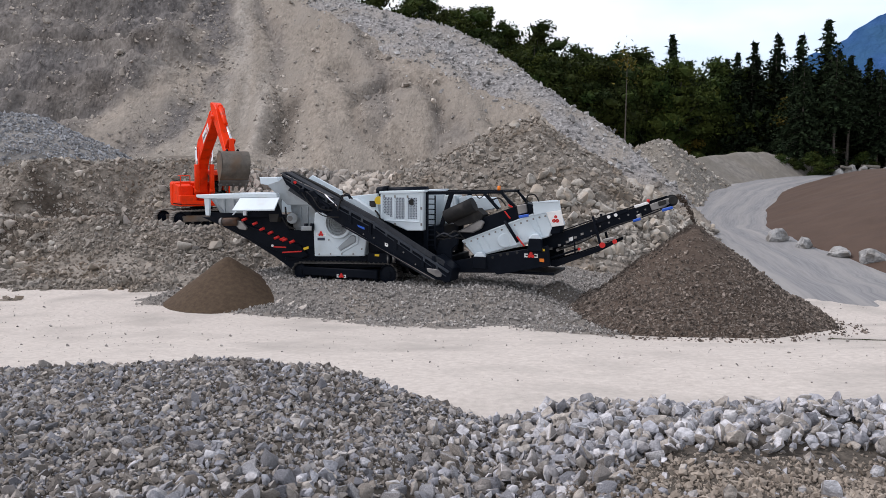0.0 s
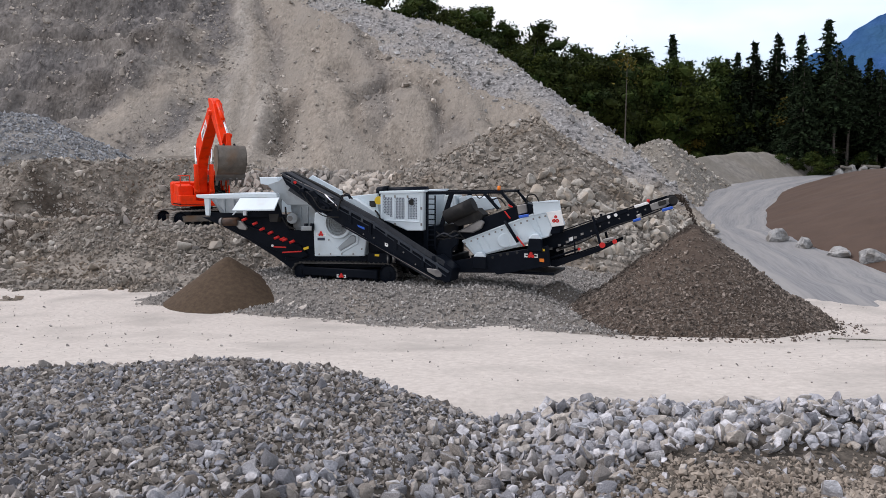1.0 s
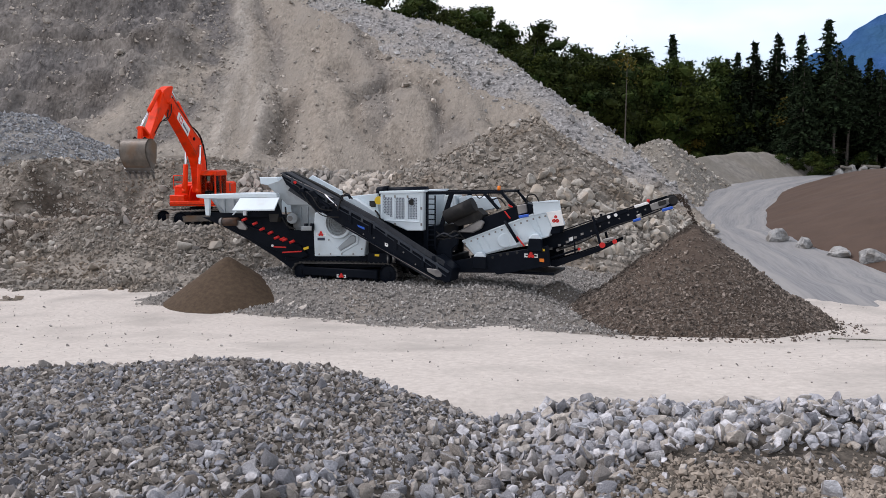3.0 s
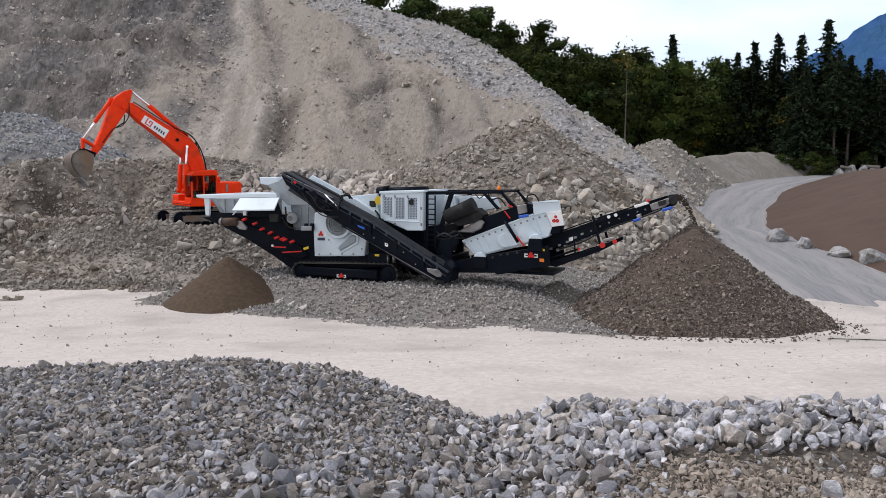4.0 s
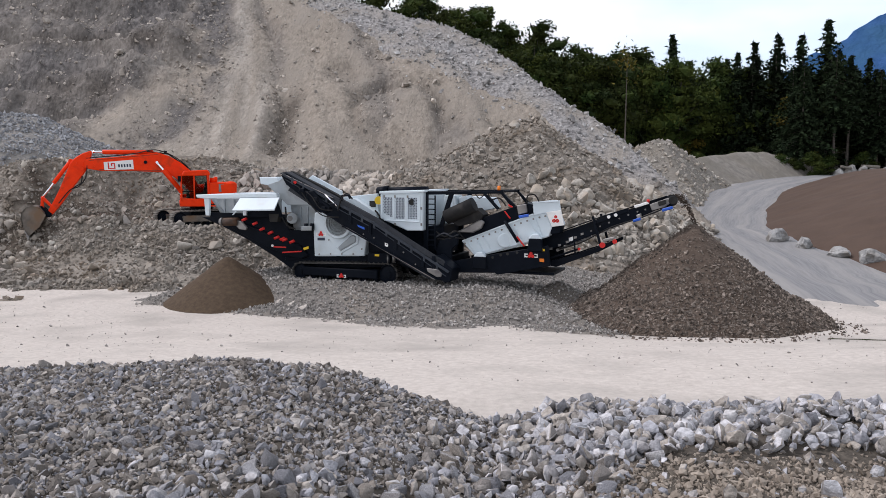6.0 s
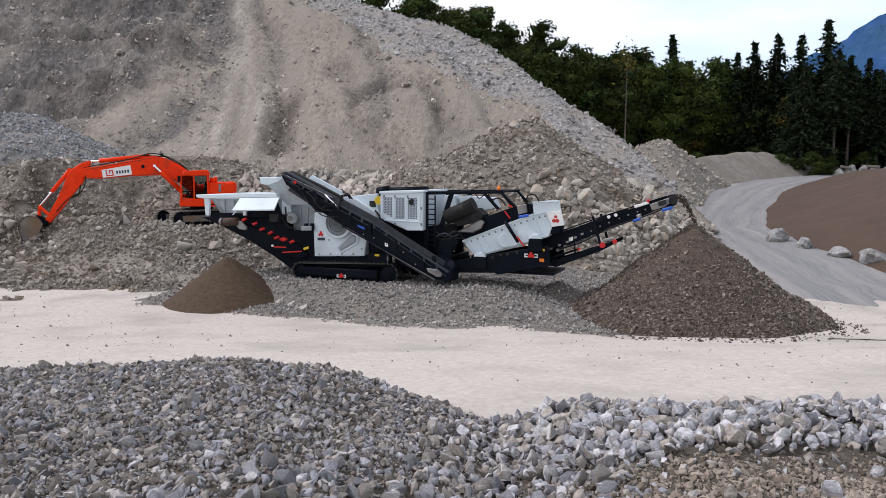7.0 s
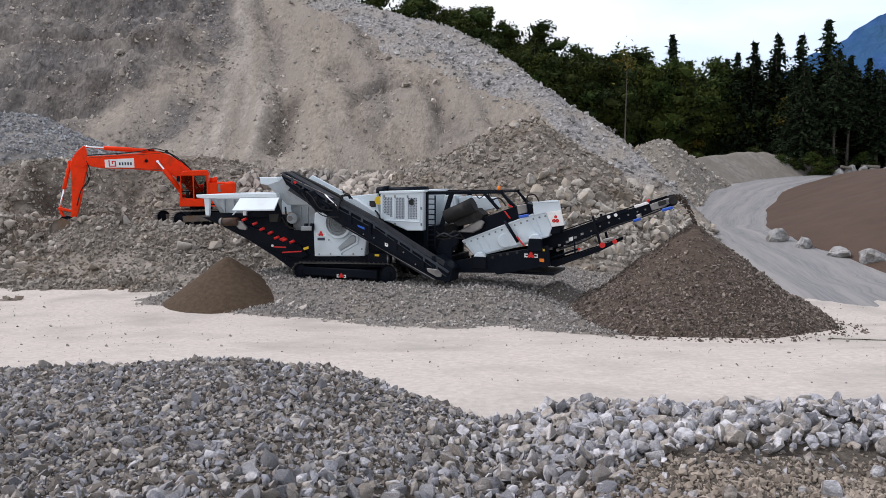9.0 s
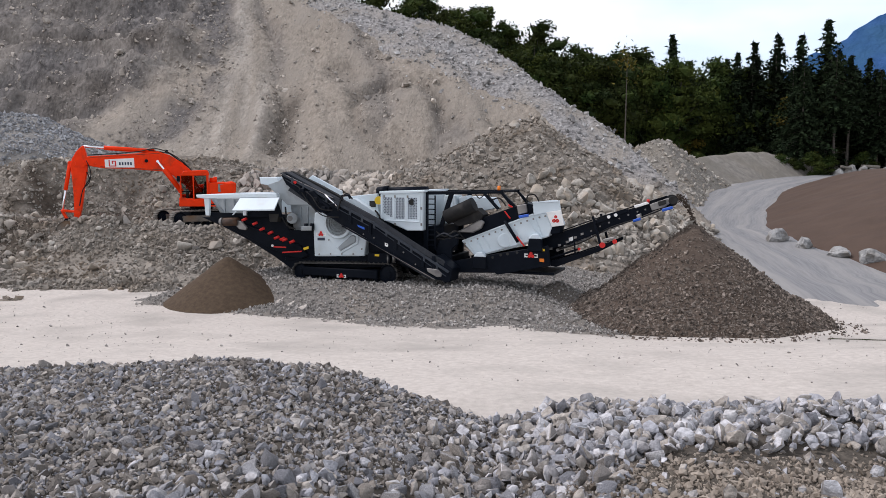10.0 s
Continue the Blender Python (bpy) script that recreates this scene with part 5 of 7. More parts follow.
def crusher_fittings(c):
    # hoses at the fold of the side belt, the engine bay and the cross belt
    hose([(-1.31, -2.12, 3.60), (-0.96, -2.20, 3.39), (-0.62, -2.20, 2.96), (-0.11, -2.15, 2.88)], 0.022, M_RUBBER, c)
    hose([(-1.61, -2.12, 3.77), (-1.13, -2.22, 3.21), (-0.53, -2.20, 2.70), (0.15, -2.10, 2.63)], 0.022, M_RUBBER, c)
    hose([(0.08, -2.05, 2.88), (0.26, -2.10, 3.31), (0.45, -2.00, 3.53), (0.63, -1.90, 3.31)], 0.03, M_RUBBER, c)
    hose([(1.28, -1.30, 2.87), (1.50, -1.35, 2.62), (1.45, -1.35, 2.35)], 0.04, M_RUBBER, c)
    hose([(3.77, -1.30, 1.91), (4.17, -1.40, 2.09), (4.48, -1.40, 1.98), (4.71, -1.30, 2.06)], 0.03, M_BELT, c)
    hose([(3.77, -1.30, 2.16), (4.21, -1.40, 1.97), (4.62, -1.40, 2.19), (4.89, -1.30, 1.94)], 0.025, M_RUBBER, c)
    hose([(7.25, -1.20, 3.22), (7.31, -1.30, 3.51), (7.56, -1.30, 3.55), (7.70, -1.20, 3.31)], 0.025, M_RUBBER, c)
    hose([(5.73, -1.10, 3.64), (5.90, -1.10, 3.36), (6.20, -1.10, 3.40), (6.46, -1.10, 3.12)], 0.025, M_RUBBER, c)
    hose([(5.25, -1.10, 3.60), (5.43, -1.10, 3.39), (5.69, -1.10, 3.52), (5.99, -1.10, 3.28)], 0.02, M_RUBBER, c)
    for y in (0, 6, 12):
        hose([(-3.02, -1.25, 2.64), ((-2.86, -1.30, 2.37)[0] + y * 0.01, -1.3, (-2.86, -1.30, 2.37)[2] - y * 0.012), ((-2.58, -1.25, 2.04)[0] + y * 0.02, -1.25, (-2.58, -1.25, 2.04)[2])], 0.025, M_RUBBER, c)
    # flange and clamps of the side belt
    beam("flange", (0.40, -2.04, 2.24), (4.07, -2.04, 0.45), 0.03, 0.06, M_STEEL, c, "scuffed lower flange")
    for q in [(-1.42, 3.64), (-0.83, 3.30), (-0.48, 2.96), (-0.09, 3.09)]:
        block("clamp", (q[0] - 0.09, -2.2, q[1] - 0.07), (q[0] + 0.09, -2.05, q[1] + 0.06), M_BLACK, c, "", 0.015)
    # chassis fittings
    for q in [(-1.51, 0.98), (-0.47, 1.02), (0.54, 1.07), (1.53, 1.11), (2.49, 1.10)]:
        block("mount_lug", (q[0] - 0.1, -1.1, q[1] - 0.05), (q[0] + 0.1, -1.02, q[1] + 0.05), M_BLACK, c, "", 0.01)
    for a, b in zip([(1.87, 0.99), (2.01, 1.00)], [(1.86, 0.64), (2.01, 0.65)]):
        tube("cylinder_rod", (a[0], -1.08, a[1]), (b[0], -1.08, b[1]), 0.045, M_CHROME, c, "bright cylinder rod", 10)
    # discharge boom
    tube("drum_end", (12.19, -0.62, 3.39), (12.20, -0.72, 3.40), 0.15, M_RUBBER, c, "worn black drum end", 20, bevel=0.02)
    for q in [(9.45, 2.28), (9.76, 2.45), (10.07, 2.59), (10.42, 2.74), (10.72, 2.87), (11.03, 2.99), (11.29, 3.07)]:
        tube("bolt", (q[0], -0.62, q[1]), (q[0], -0.65, q[1]), 0.03, M_STEEL, c, "", 8)
    beam("boom_rail", (7.9, -0.64, 2.06), (9.83, -0.64, 2.80), 0.04, 0.04, M_BLACK, c)
    beam("boom_rail", (9.83, -0.64, 2.80), (12.0, -0.64, 3.54), 0.04, 0.04, M_BLACK, c)
    hose([(8.34, -0.70, 1.60), (9.15, -0.72, 1.88), (10.13, -0.72, 2.42), (11.08, -0.72, 2.76), (11.86, -0.75, 3.09)], 0.025, M_RUBBER, c)


crusher_fittings(CRUSHER)

# ---- excavator ----
EX, EY, EGZ = -13.535, 42.954, 2.253
FOOT_X, FOOT_Z, BOOM_L, STICK_L = 0.255, 1.853, 5.844, 2.954


def build_excavator():
    ex = new("excavator")
    ex.matrix_world = pose(EX, EY, EGZ)
    tagged(ex, "orange tracked excavator digging on the rubble bank", "excavator")
    # undercarriage
    uc = block("undercarriage", (-0.9, -0.9, 0.35), (0.9, 0.9, 0.85), M_BLACK, ex, "dusty black undercarriage", 0.1)
    uc.matrix_basis = pose(0, 0, 0, 0, 0, 40)
    for a, b in ((-1.5, -0.9), (0.9, 1.5)):
        crawler(uc, -1.75, 1.75, a, b, 0.40, 0.40, M_BUCKET, 0.2, M_DUSTYTRACK)
    tube("slew_ring", (0, 0, 0.8), (0, 0, 1.02), 0.62, M_BLACK, uc, "", 24)
    # upper structure
    up = plate("upper_structure", [(1.14, 1.10), (1.13, 1.37), (-0.36, 1.38), (-0.49, 1.81), (-1.79, 1.80), (-1.77, 1.05)], -1.3, 1.3, M_ORANGE, ex, "orange upper structure", 0.04)
    plate("counterweight", [(-0.92, 2.33), (-1.81, 2.42), (-1.87, 2.29), (-1.81, 1.12), (-1.06, 1.06)], -1.33, 1.33, M_ORANGE, up, "orange counterweight", 0.08)
    plate("engine_hood", [(-0.41, 2.36), (-1.33, 2.39), (-1.31, 1.74), (-0.40, 1.75)], -1.28, 1.3, M_ORANGE, up, "orange engine hood", 0.04)
    plate("side_tank", [(1.09, 1.70), (0.16, 1.69), (0.18, 1.20), (1.11, 1.22)], -1.3, -0.45, M_ORANGE, up, "orange tank and tool box", 0.04)
    plate("side_tank", [(0.55, 2.19), (-0.50, 2.30), (-0.47, 1.20), (0.59, 1.21)], -1.28, -0.5, M_ORANGE, up, "orange tank and tool box", 0.04)
    plate("base_stripe", [(1.13, 1.25), (-1.78, 1.21), (-1.78, 1.15), (1.14, 1.19)], -1.31, 1.31, M_BLACK, up, "black stripe", 0)
    plate("vent_grille", [(-0.91, 2.30), (-1.18, 2.30), (-1.17, 1.87), (-0.90, 1.87)], 1.3, 1.325, M_STEEL, up, "dusty grey vent grille", 0)
    tube("exhaust_stack", (-0.78, 0.60, 2.35), (-0.79, 0.60, 2.69), 0.1, M_ORANGE, up, "", 12)
    tube("filter_pot", (-0.63, 0.60, 2.35), (-0.64, 0.60, 2.63), 0.16, M_ORANGE, up, "", 14)
    for a, b in ((-1.2, -0.7), (-0.7, -1.2)):
        tube("hand_rail", (0.75, a, 2.0), (0.75, a, 2.75), 0.022, M_ORANGE, up, "", 6)
        tube("hand_rail", (0.75, -1.2, 2.75 if a < -1 else 2.4), (0.75, -0.7, 2.75 if a < -1 else 2.4), 0.022, M_ORANGE, up, "", 6)
        tube("hand_rail", (0.75, a, 2.75), (0.1, a, 2.75), 0.022, M_ORANGE, up, "", 6)
    # boom seat
    for s in (-1, 1):
        plate("boom_cheek", [(-0.6, 1.25), (0.75, 1.25), (0.5, 1.9), (0.2, 2.2), (-0.4, 1.9)], s * 0.4 - 0.04, s * 0.4 + 0.04, M_ORANGE, up, "", 0.02)
    # cab: floor pan, posts, roof, glass, seat
    f0, f1, z0, z1 = 1.02 - 0.3, -0.55, 1.3, 3.0
    cab = plate("cab", [(1.11, 1.10), (1.12, 1.58), (0.34, 1.51), (-0.39, 1.57), (-0.38, 1.08)], 0.45, 1.37, M_ORANGE, up, "orange cab with tinted windows", 0.03)
    roof = plate("cab_roof", [(0.99, 2.82), (0.87, 3.01), (-0.35, 3.07), (-0.46, 2.91), (-0.46, 2.76), (1.00, 2.73)], 0.43, 1.39, M_ORANGE, up, "orange cab roof", 0.04)
    (fa, zb), (fb, zt) = [(1.07, 1.49), (-0.43, 2.79)]
    for lx in (0.47, 1.33):
        for fx in (fa - 0.04, fb + 0.08):
            beam("cab_post", (fx, lx, zb - 0.1), (fx, lx, zt + 0.05), 0.08, 0.08, M_ORANGE, up)
        beam("cab_post", ((fa + fb) / 2 + 0.05, lx, zb - 0.1), ((fa + fb) / 2 + 0.05, lx, zt + 0.05), 0.07, 0.1, M_ORANGE, up)
    beam("cab_sill", (fa, 1.33, zb + 0.42), ((fa + fb) / 2, 1.33, zb + 0.42), 0.04, 0.04, M_BLACK, up)
    plate("cab_back", [(fb, zb), (fb + 0.05, zb), (fb + 0.05, zt), (fb, zt)], 0.47, 1.33, M_ORANGE, up)
    block("cab_glass", (fb + 0.1, 1.345, zb + 0.02), (fa - 0.02, 1.36, zt), M_GLASS, up, "tinted side window", 0).visible_shadow = False
    block("cab_glass", (fa - 0.02, 0.5, zb - 0.05), (fa, 1.32, zt), M_GLASS, up, "tinted windscreen", 0).visible_shadow = False
    block("cab_glass", (fb + 0.1, 0.44, zb + 0.02), (fa - 0.02, 0.455, zt), M_GLASS, up, "tinted side window", 0).visible_shadow = False
    plate("cab_seat", [(-0.35, zb - 0.1), (0.3, zb - 0.1), (0.3, zb + 0.3), (-0.1, zb + 0.35), (-0.22, zb + 0.95), (-0.38, zb + 0.95)], 0.65, 1.15, M_INSIDE, up, "dark seat", 0.04)
    plate("cab_console", [(0.6, zb - 0.1), (0.8, zb - 0.1), (0.75, zb + 0.45), (0.62, zb + 0.4)], 0.6, 1.2, M_INSIDE, up, "dark console", 0.02)
    block("cab_floor", (fb + 0.06, 0.48, zb - 0.08), (fa - 0.05, 1.32, zb - 0.02), M_INSIDE, up, "", 0)
    beam("cab_mirror", (fa + 0.05, 1.5, zt - 0.35), (fa + 0.05, 1.5, zt - 0.05), 0.16, 0.04, M_BLACK, up)
    # boom
    bo = plate("boom", [(5.78, -0.00), (5.83, 0.38), (5.69, 0.51), (4.26, 0.98), (3.19, 1.36), (2.41, 1.67), (1.77, 1.62), (1.06, 1.39), (0.51, 1.09), (-0.09, 0.34), (-0.11, -0.04), (0.13, -0.20), (0.39, 0.03), (0.82, 0.30), (1.30, 0.56), (1.86, 0.67), (3.36, 0.41), (4.92, 0.06)], -0.27, 0.27, M_ORANGE, ex, "orange boom", 0.03)
    plate("sign_panel", [(4.88, 0.54), (3.49, 1.00), (3.35, 0.51), (4.76, 0.14)], 0.27, 0.285, M_PLATE, bo, "white sign panel with red frame mark", 0)
    plate("sign_panel", [(4.88, 0.54), (3.49, 1.00), (3.35, 0.51), (4.76, 0.14)], -0.285, -0.27, M_PLATE, bo, "white sign panel with red frame mark", 0)
    p0, p1, p3 = [Vector(q) for q in [(4.76, 0.14), (3.35, 0.51), (4.88, 0.54)]]
    ax, az = p1 - p0, p3 - p0

    def sign_bar(name, x0, x1, z0, z1, mat, label):
        for y0, y1 in ((0.285, 0.292), (-0.292, -0.285)):
            plate(name, [tuple(p0 + ax * x + az * z) for x, z in ((x0, z0), (x1, z0), (x1, z1), (x0, z1))], y0, y1, mat, bo, label, 0)

    for q in ((0.13, 0.17, 0.12, 0.95), (0.17, 0.38, 0.12, 0.24), (0.34, 0.38, 0.24, 0.85), (0.24, 0.34, 0.73, 0.85), (0.24, 0.28, 0.45, 0.73)):
        sign_bar("mark_bar", *q, M_RED, "red mark")
    for i in range(5):
        sign_bar("letter_bar", 0.48 + 0.095 * i, 0.535 + 0.095 * i, 0.3, 0.68, M_DARKTEXT, "dark letter bar")
    tube("boom_pin", (2.85, 0.26, 1.01), (2.85, 0.32, 1.01), 0.09, M_BLACK, bo, "", 12)
    tube("boom_pin", (BOOM_L, -0.38, 0), (BOOM_L, 0.38, 0), 0.12, M_ORANGE, bo, "", 14)
    for y in (-0.12, 0.12):
        a, b = [(2.90, 1.60), (1.80, 1.71)]
        tube("boom_hose", (a[0], y, a[1]), (b[0], y, b[1]), 0.03, M_RUBBER, bo, "", 6)
        a, b = [(1.80, 1.71), (0.65, 1.18)]
        tube("boom_hose", (a[0], y, a[1]), (b[0], y, b[1] + 0.04), 0.03, M_RUBBER, bo, "", 6)
    for y in (0.2, 0.26):
        hose([(0.15, y, 0.75), (0.7, y, 1.26), (1.6, y, 1.68), (2.5, y, 1.78), (3.3, y, 1.42)], 0.026, M_RUBBER, bo, "black hydraulic hose")
    hose([(3.3, 0.2, 1.42), (4.3, 0.2, 1.04), (5.2, 0.2, 0.74), (5.75, 0.2, 0.55)], 0.026, M_RUBBER, bo, "black hydraulic hose")
    for q in ((0.35, 0.62), (1.55, 1.2), (3.1, 0.85), (5.35, 0.25)):
        tube("boss", (q[0], 0.268, q[1]), (q[0], 0.30, q[1]), 0.1, M_ORANGE, bo, "", 14)
    beam("weld_seam", (2.3, 0.272, 1.58), (5.6, 0.272, 0.46), 0.012, 0.02, M_RUST, bo, "grimy weld seam", 0)
    beam("weld_seam", (2.0, 0.272, 0.74), (5.0, 0.272, 0.12), 0.012, 0.02, M_RUST, bo, "grimy weld seam", 0)
    plate("work_lamp", [(1.9, 1.72), (2.05, 1.72), (2.05, 1.86), (1.9, 1.86)], -0.07, 0.07, M_BLACK, bo)
    # stick
    st = plate("stick", [(-1.02, 0.09), (-0.97, 0.19), (-0.65, 0.41), (-0.21, 0.58), (0.12, 0.61), (0.88, 0.43), (1.66, 0.27), (2.47, 0.16), (2.95, 0.13), (2.90, -0.14), (2.46, -0.20), (1.72, -0.21), (0.99, -0.20), (0.19, -0.23), (-0.23, -0.19), (-0.63, -0.06)], -0.22, 0.22, M_ORANGE, ex, "orange dipper stick", 0.03)
    tube("stick_pin", (STICK_L, -0.33, 0), (STICK_L, 0.33, 0), 0.1, M_BLACK, st, "", 12)
    tube("stick_hose", (0.34, 0.26, -0.23), (0.70, 0.26, -0.41), 0.03, M_RUBBER, st, "", 6)
    tube("stick_hose", (0.70, 0.26, -0.41), (1.10, 0.26, -0.23), 0.03, M_RUBBER, st, "", 6)
    hose([(-0.3, 0.24, -0.1), (0.3, 0.33, -0.42), (0.9, 0.3, -0.4), (1.3, 0.24, -0.15), (2.2, 0.24, -0.08)], 0.026, M_RUBBER, st, "black hydraulic hose")
    for q in ((0.0, 0.0), (0.0, 0.46), (2.54, 0.02)):
        tube("boss", (q[0], 0.218, q[1]), (q[0], 0.25, q[1]), 0.11, M_ORANGE, st, "", 14)
    # bucket: shell, cheeks, lip and teeth
    arc = [(-0.0, 0.2), (-0.1, 0.5), (0.0, 0.84), (0.24, 1.04), (0.55, 1.07), (0.88, 0.92), (1.18, 0.6), (1.42, 0.2)]
    inner = [(x * 0.94 + 0.03, z * 0.93) for x, z in arc]
    bk = plate("bucket", arc + inner[::-1], -0.66, 0.66, M_BUCKET, ex, "worn brown steel bucket", 0)
    bk.data.polygons.foreach_set("use_smooth", [True] * len(bk.data.polygons))
    bk.data.set_sharp_from_angle(angle=radians(44))
    for s in (-0.66, 0.63):
        plate("bucket_cheek", arc + [(1.35, 0.12), (0.7, -0.02), (0.05, 0.05)], s, s + 0.03, M_BUCKET, bk, "", 0)
    plate("bucket_lip", [(1.28, 0.42), (1.33, 0.45), (1.5, 0.1), (1.45, 0.08)], -0.69, 0.69, M_STEEL, bk, "scoured steel lip", 0)
    for i in range(5):
        y = -0.6 + i * 0.3
        plate("tooth", [(1.38, 0.25), (1.46, 0.28), (1.72, -0.06), (1.4, 0.14)], y - 0.06, y + 0.06, M_STEEL, bk, "", 0.01)
    for y in (-0.28, 0.22):
        plate("bucket_ear", [(-0.12, -0.12), (0.12, -0.12), (0.25, 0.3), (-0.1, 0.6), (-0.2, 0.5)], y, y + 0.06, M_BLACK, bk, "black quick hitch", 0.01)
    # cylinders and linkage, each a barrel and a rod
    def barrel(name, length, r, mat, label):
        o = tube(name, (0, 0, 0), (length, 0, 0), r, mat, ex, label, 14, bevel=0.015)
        tube("cylinder_eye", (0, -r, 0), (0, r, 0), r * 1.1, mat, o, "", 12)
        return o
    P = {"upper": up, "boom": bo, "stick": st, "bucket": bk}
    P["boom_barrel_l"] = barrel("boom_cylinder", 1.45, 0.13, M_ORANGE, "orange boom cylinder barrel")
    P["boom_barrel_r"] = barrel("boom_cylinder", 1.45, 0.13, M_ORANGE, "orange boom cylinder barrel")
    P["boom_rod_l"] = barrel("boom_cylinder_rod", 1.5, 0.065, M_CHROME, "bright chromed rod")
    P["boom_rod_r"] = barrel("boom_cylinder_rod", 1.5, 0.065, M_CHROME, "bright chromed rod")
    P["arm_barrel"] = barrel("stick_cylinder", 2.45, 0.12, M_ORANGE, "orange stick cylinder barrel")
    P["arm_rod"] = barrel("stick_cylinder_rod", 1.9, 0.06, M_CHROME, "bright chromed rod")
    P["bucket_barrel"] = barrel("bucket_cylinder", 1.45, 0.1, M_ORANGE, "orange bucket cylinder barrel")
    P["bucket_rod"] = barrel("bucket_cylinder_rod", 1.1, 0.05, M_CHROME, "bright chromed rod")
    P["rocker"] = plate("linkage", [(-0.06, -0.05), (0.58, -0.07), (0.64, 0), (0.58, 0.07), (-0.06, 0.05)], -0.2, 0.2, M_ORANGE, ex, "orange bucket linkage", 0.02)
    P["link"] = plate("linkage", [(-0.06, -0.06), (0.6, -0.08), (0.6, 0.08), (-0.06, 0.06)], -0.11, 0.11, M_ORANGE, ex, "orange bucket link", 0.02)
    return ex, P


EXCAVATOR, EX_PARTS = build_excavator()
# cylinder anchors: in the upper structure, on the boom, on the stick
BOOM_CYL_BASE = [(1.04, 1.92)][0]
BOOM_CYL_ROD = [(2.28, 1.13)][0]
ARM_CYL_BASE = [(2.67, 1.60)][0]
ARM_CYL_ROD = [(-0.97, 0.10)][0]
BKT_CYL_BASE = [(0.01, 0.66)][0]
ROCKER_BASE = [(2.54, 0.15)][0]

# seconds, slew, boom, stick, bucket (degrees)
ARM_ROWS = [
    (0.0, -60.8, 41.0, -40.4, -80), (0.5, -61.1, 42.4, -40.4, -79), (1.0, -61.6, 44.2, -40.2, -78), (1.5, -62.3, 47.1, -40.9, -78), (2.0, -67.0, 49.8, -40.2, -78),
    (2.25, -72.0, 51.3, -40.0, -78), (2.5, -78.8, 52.2, -40.0, -78), (2.7, -85.2, 52.4, -42.3, -78), (3.25, -108.5, 52.2, -50.0, -77), (3.8, -131.6, 50.9, -56.0, -76), (4.0, -140.0, 49.7, -56.6, -76),
    (4.25, -149.5, 47.6, -58.5, -76), (4.5, -156.0, 44.4, -60.9, -76), (5.0, -159.0, 30.9, -62.9, -74.5), (5.5, -160.0, 18.4, -61.1, -67), (5.7, -160.3, 16.0, -58.6, -57), (6.25, -160.6, 10.8, -52.5, -56),
    (6.8, -160.8, 7.7, -50.9, -57), (7.2, -161.2, 8.8, -57.0, -62), (7.5, -161.6, 10.5, -64.3, -68), (8.0, -161.8, 12.6, -68.6, -72), (8.5, -162.0, 13.9, -73.5, -82), (9.0, -162.2, 14.6, -77.8, -92), (9.5, -162.2, 14.7, -79.6, -98), (10.0, -162.2, 14.7, -81.0, -103)]


def arm_at(t):
    """Smooth angles at t, through the rows."""
    R = np.array(ARM_ROWS)
    i = int(np.clip(np.searchsorted(R[:, 0], t, "right") - 1, 0, len(R) - 2))
    def slope(k):
        k0, k1 = max(k - 1, 0), min(k + 1, len(R) - 1)
        return (R[k1, 1:] - R[k0, 1:]) / (R[k1, 0] - R[k0, 0])
    h = R[i + 1, 0] - R[i, 0]
    s = (t - R[i, 0]) / h
    a, b, c, d = 2 * s**3 - 3 * s**2 + 1, s**3 - 2 * s**2 + s, -2 * s**3 + 3 * s**2, s**3 - s**2
    return [float(radians(v)) for v in a * R[i, 1:] + b * h * slope(i) + c * R[i + 1, 1:] + d * h * slope(i + 1)]


def rot2(p, a):
    return (p[0] * math.cos(a) - p[1] * math.sin(a), p[0] * math.sin(a) + p[1] * math.cos(a))


def excavator_poses(t):
    slew, b, s, k = arm_at(t)
    turn = Matrix.Rotation(slew, 4, "Z")

    def place(f, z, a, side=0.0):
        return turn @ Matrix.Translation((f, side, z)) @ Matrix.Rotation(-a, 4, "Y")

    foot = (FOOT_X, FOOT_Z)
    p1 = (foot[0] + BOOM_L * math.cos(b), foot[1] + BOOM_L * math.sin(b))
    p2 = (p1[0] + STICK_L * math.cos(s), p1[1] + STICK_L * math.sin(s))

    def on(base, q, a):
        r = rot2(q, a)
        return (base[0] + r[0], base[1] + r[1])

    out = {"upper": turn.copy(), "boom": place(*foot, b), "stick": place(*p1, s), "bucket": place(*p2, k)}

    def ram(n0, n1, a, c, side=0.0):
        ang = math.atan2(c[1] - a[1], c[0] - a[0])
        out[n0] = place(a[0], a[1], ang, side)
        out[n1] = place(c[0], c[1], ang + math.pi, side)

    rod = on(foot, BOOM_CYL_ROD, b)
    ram("boom_barrel_l", "boom_rod_l", BOOM_CYL_BASE, rod, 0.4)
    ram("boom_barrel_r", "boom_rod_r", BOOM_CYL_BASE, rod, -0.4)
    ram("arm_barrel", "arm_rod", on(foot, ARM_CYL_BASE, b), on(p1, ARM_CYL_ROD, s))
    q = on(p1, ROCKER_BASE, s)
    e = on(p2, (-0.05, 0.42), k)
    dx, dz = e[0] - q[0], e[1] - q[1]
    d = min(max(math.hypot(dx, dz), 0.1), 1.18)
    base = math.atan2(dz, dx)
    r_ang = base + math.acos(d / 1.2)
    r = (q[0] + 0.6 * math.cos(r_ang), q[1] + 0.6 * math.sin(r_ang))
    out["rocker"] = place(*q, r_ang)
    out["link"] = place(*r, math.atan2(e[1] - r[1], e[0] - r[0]))
    ram("bucket_barrel", "bucket_rod", on(p1, BKT_CYL_BASE, s), r)
    return out

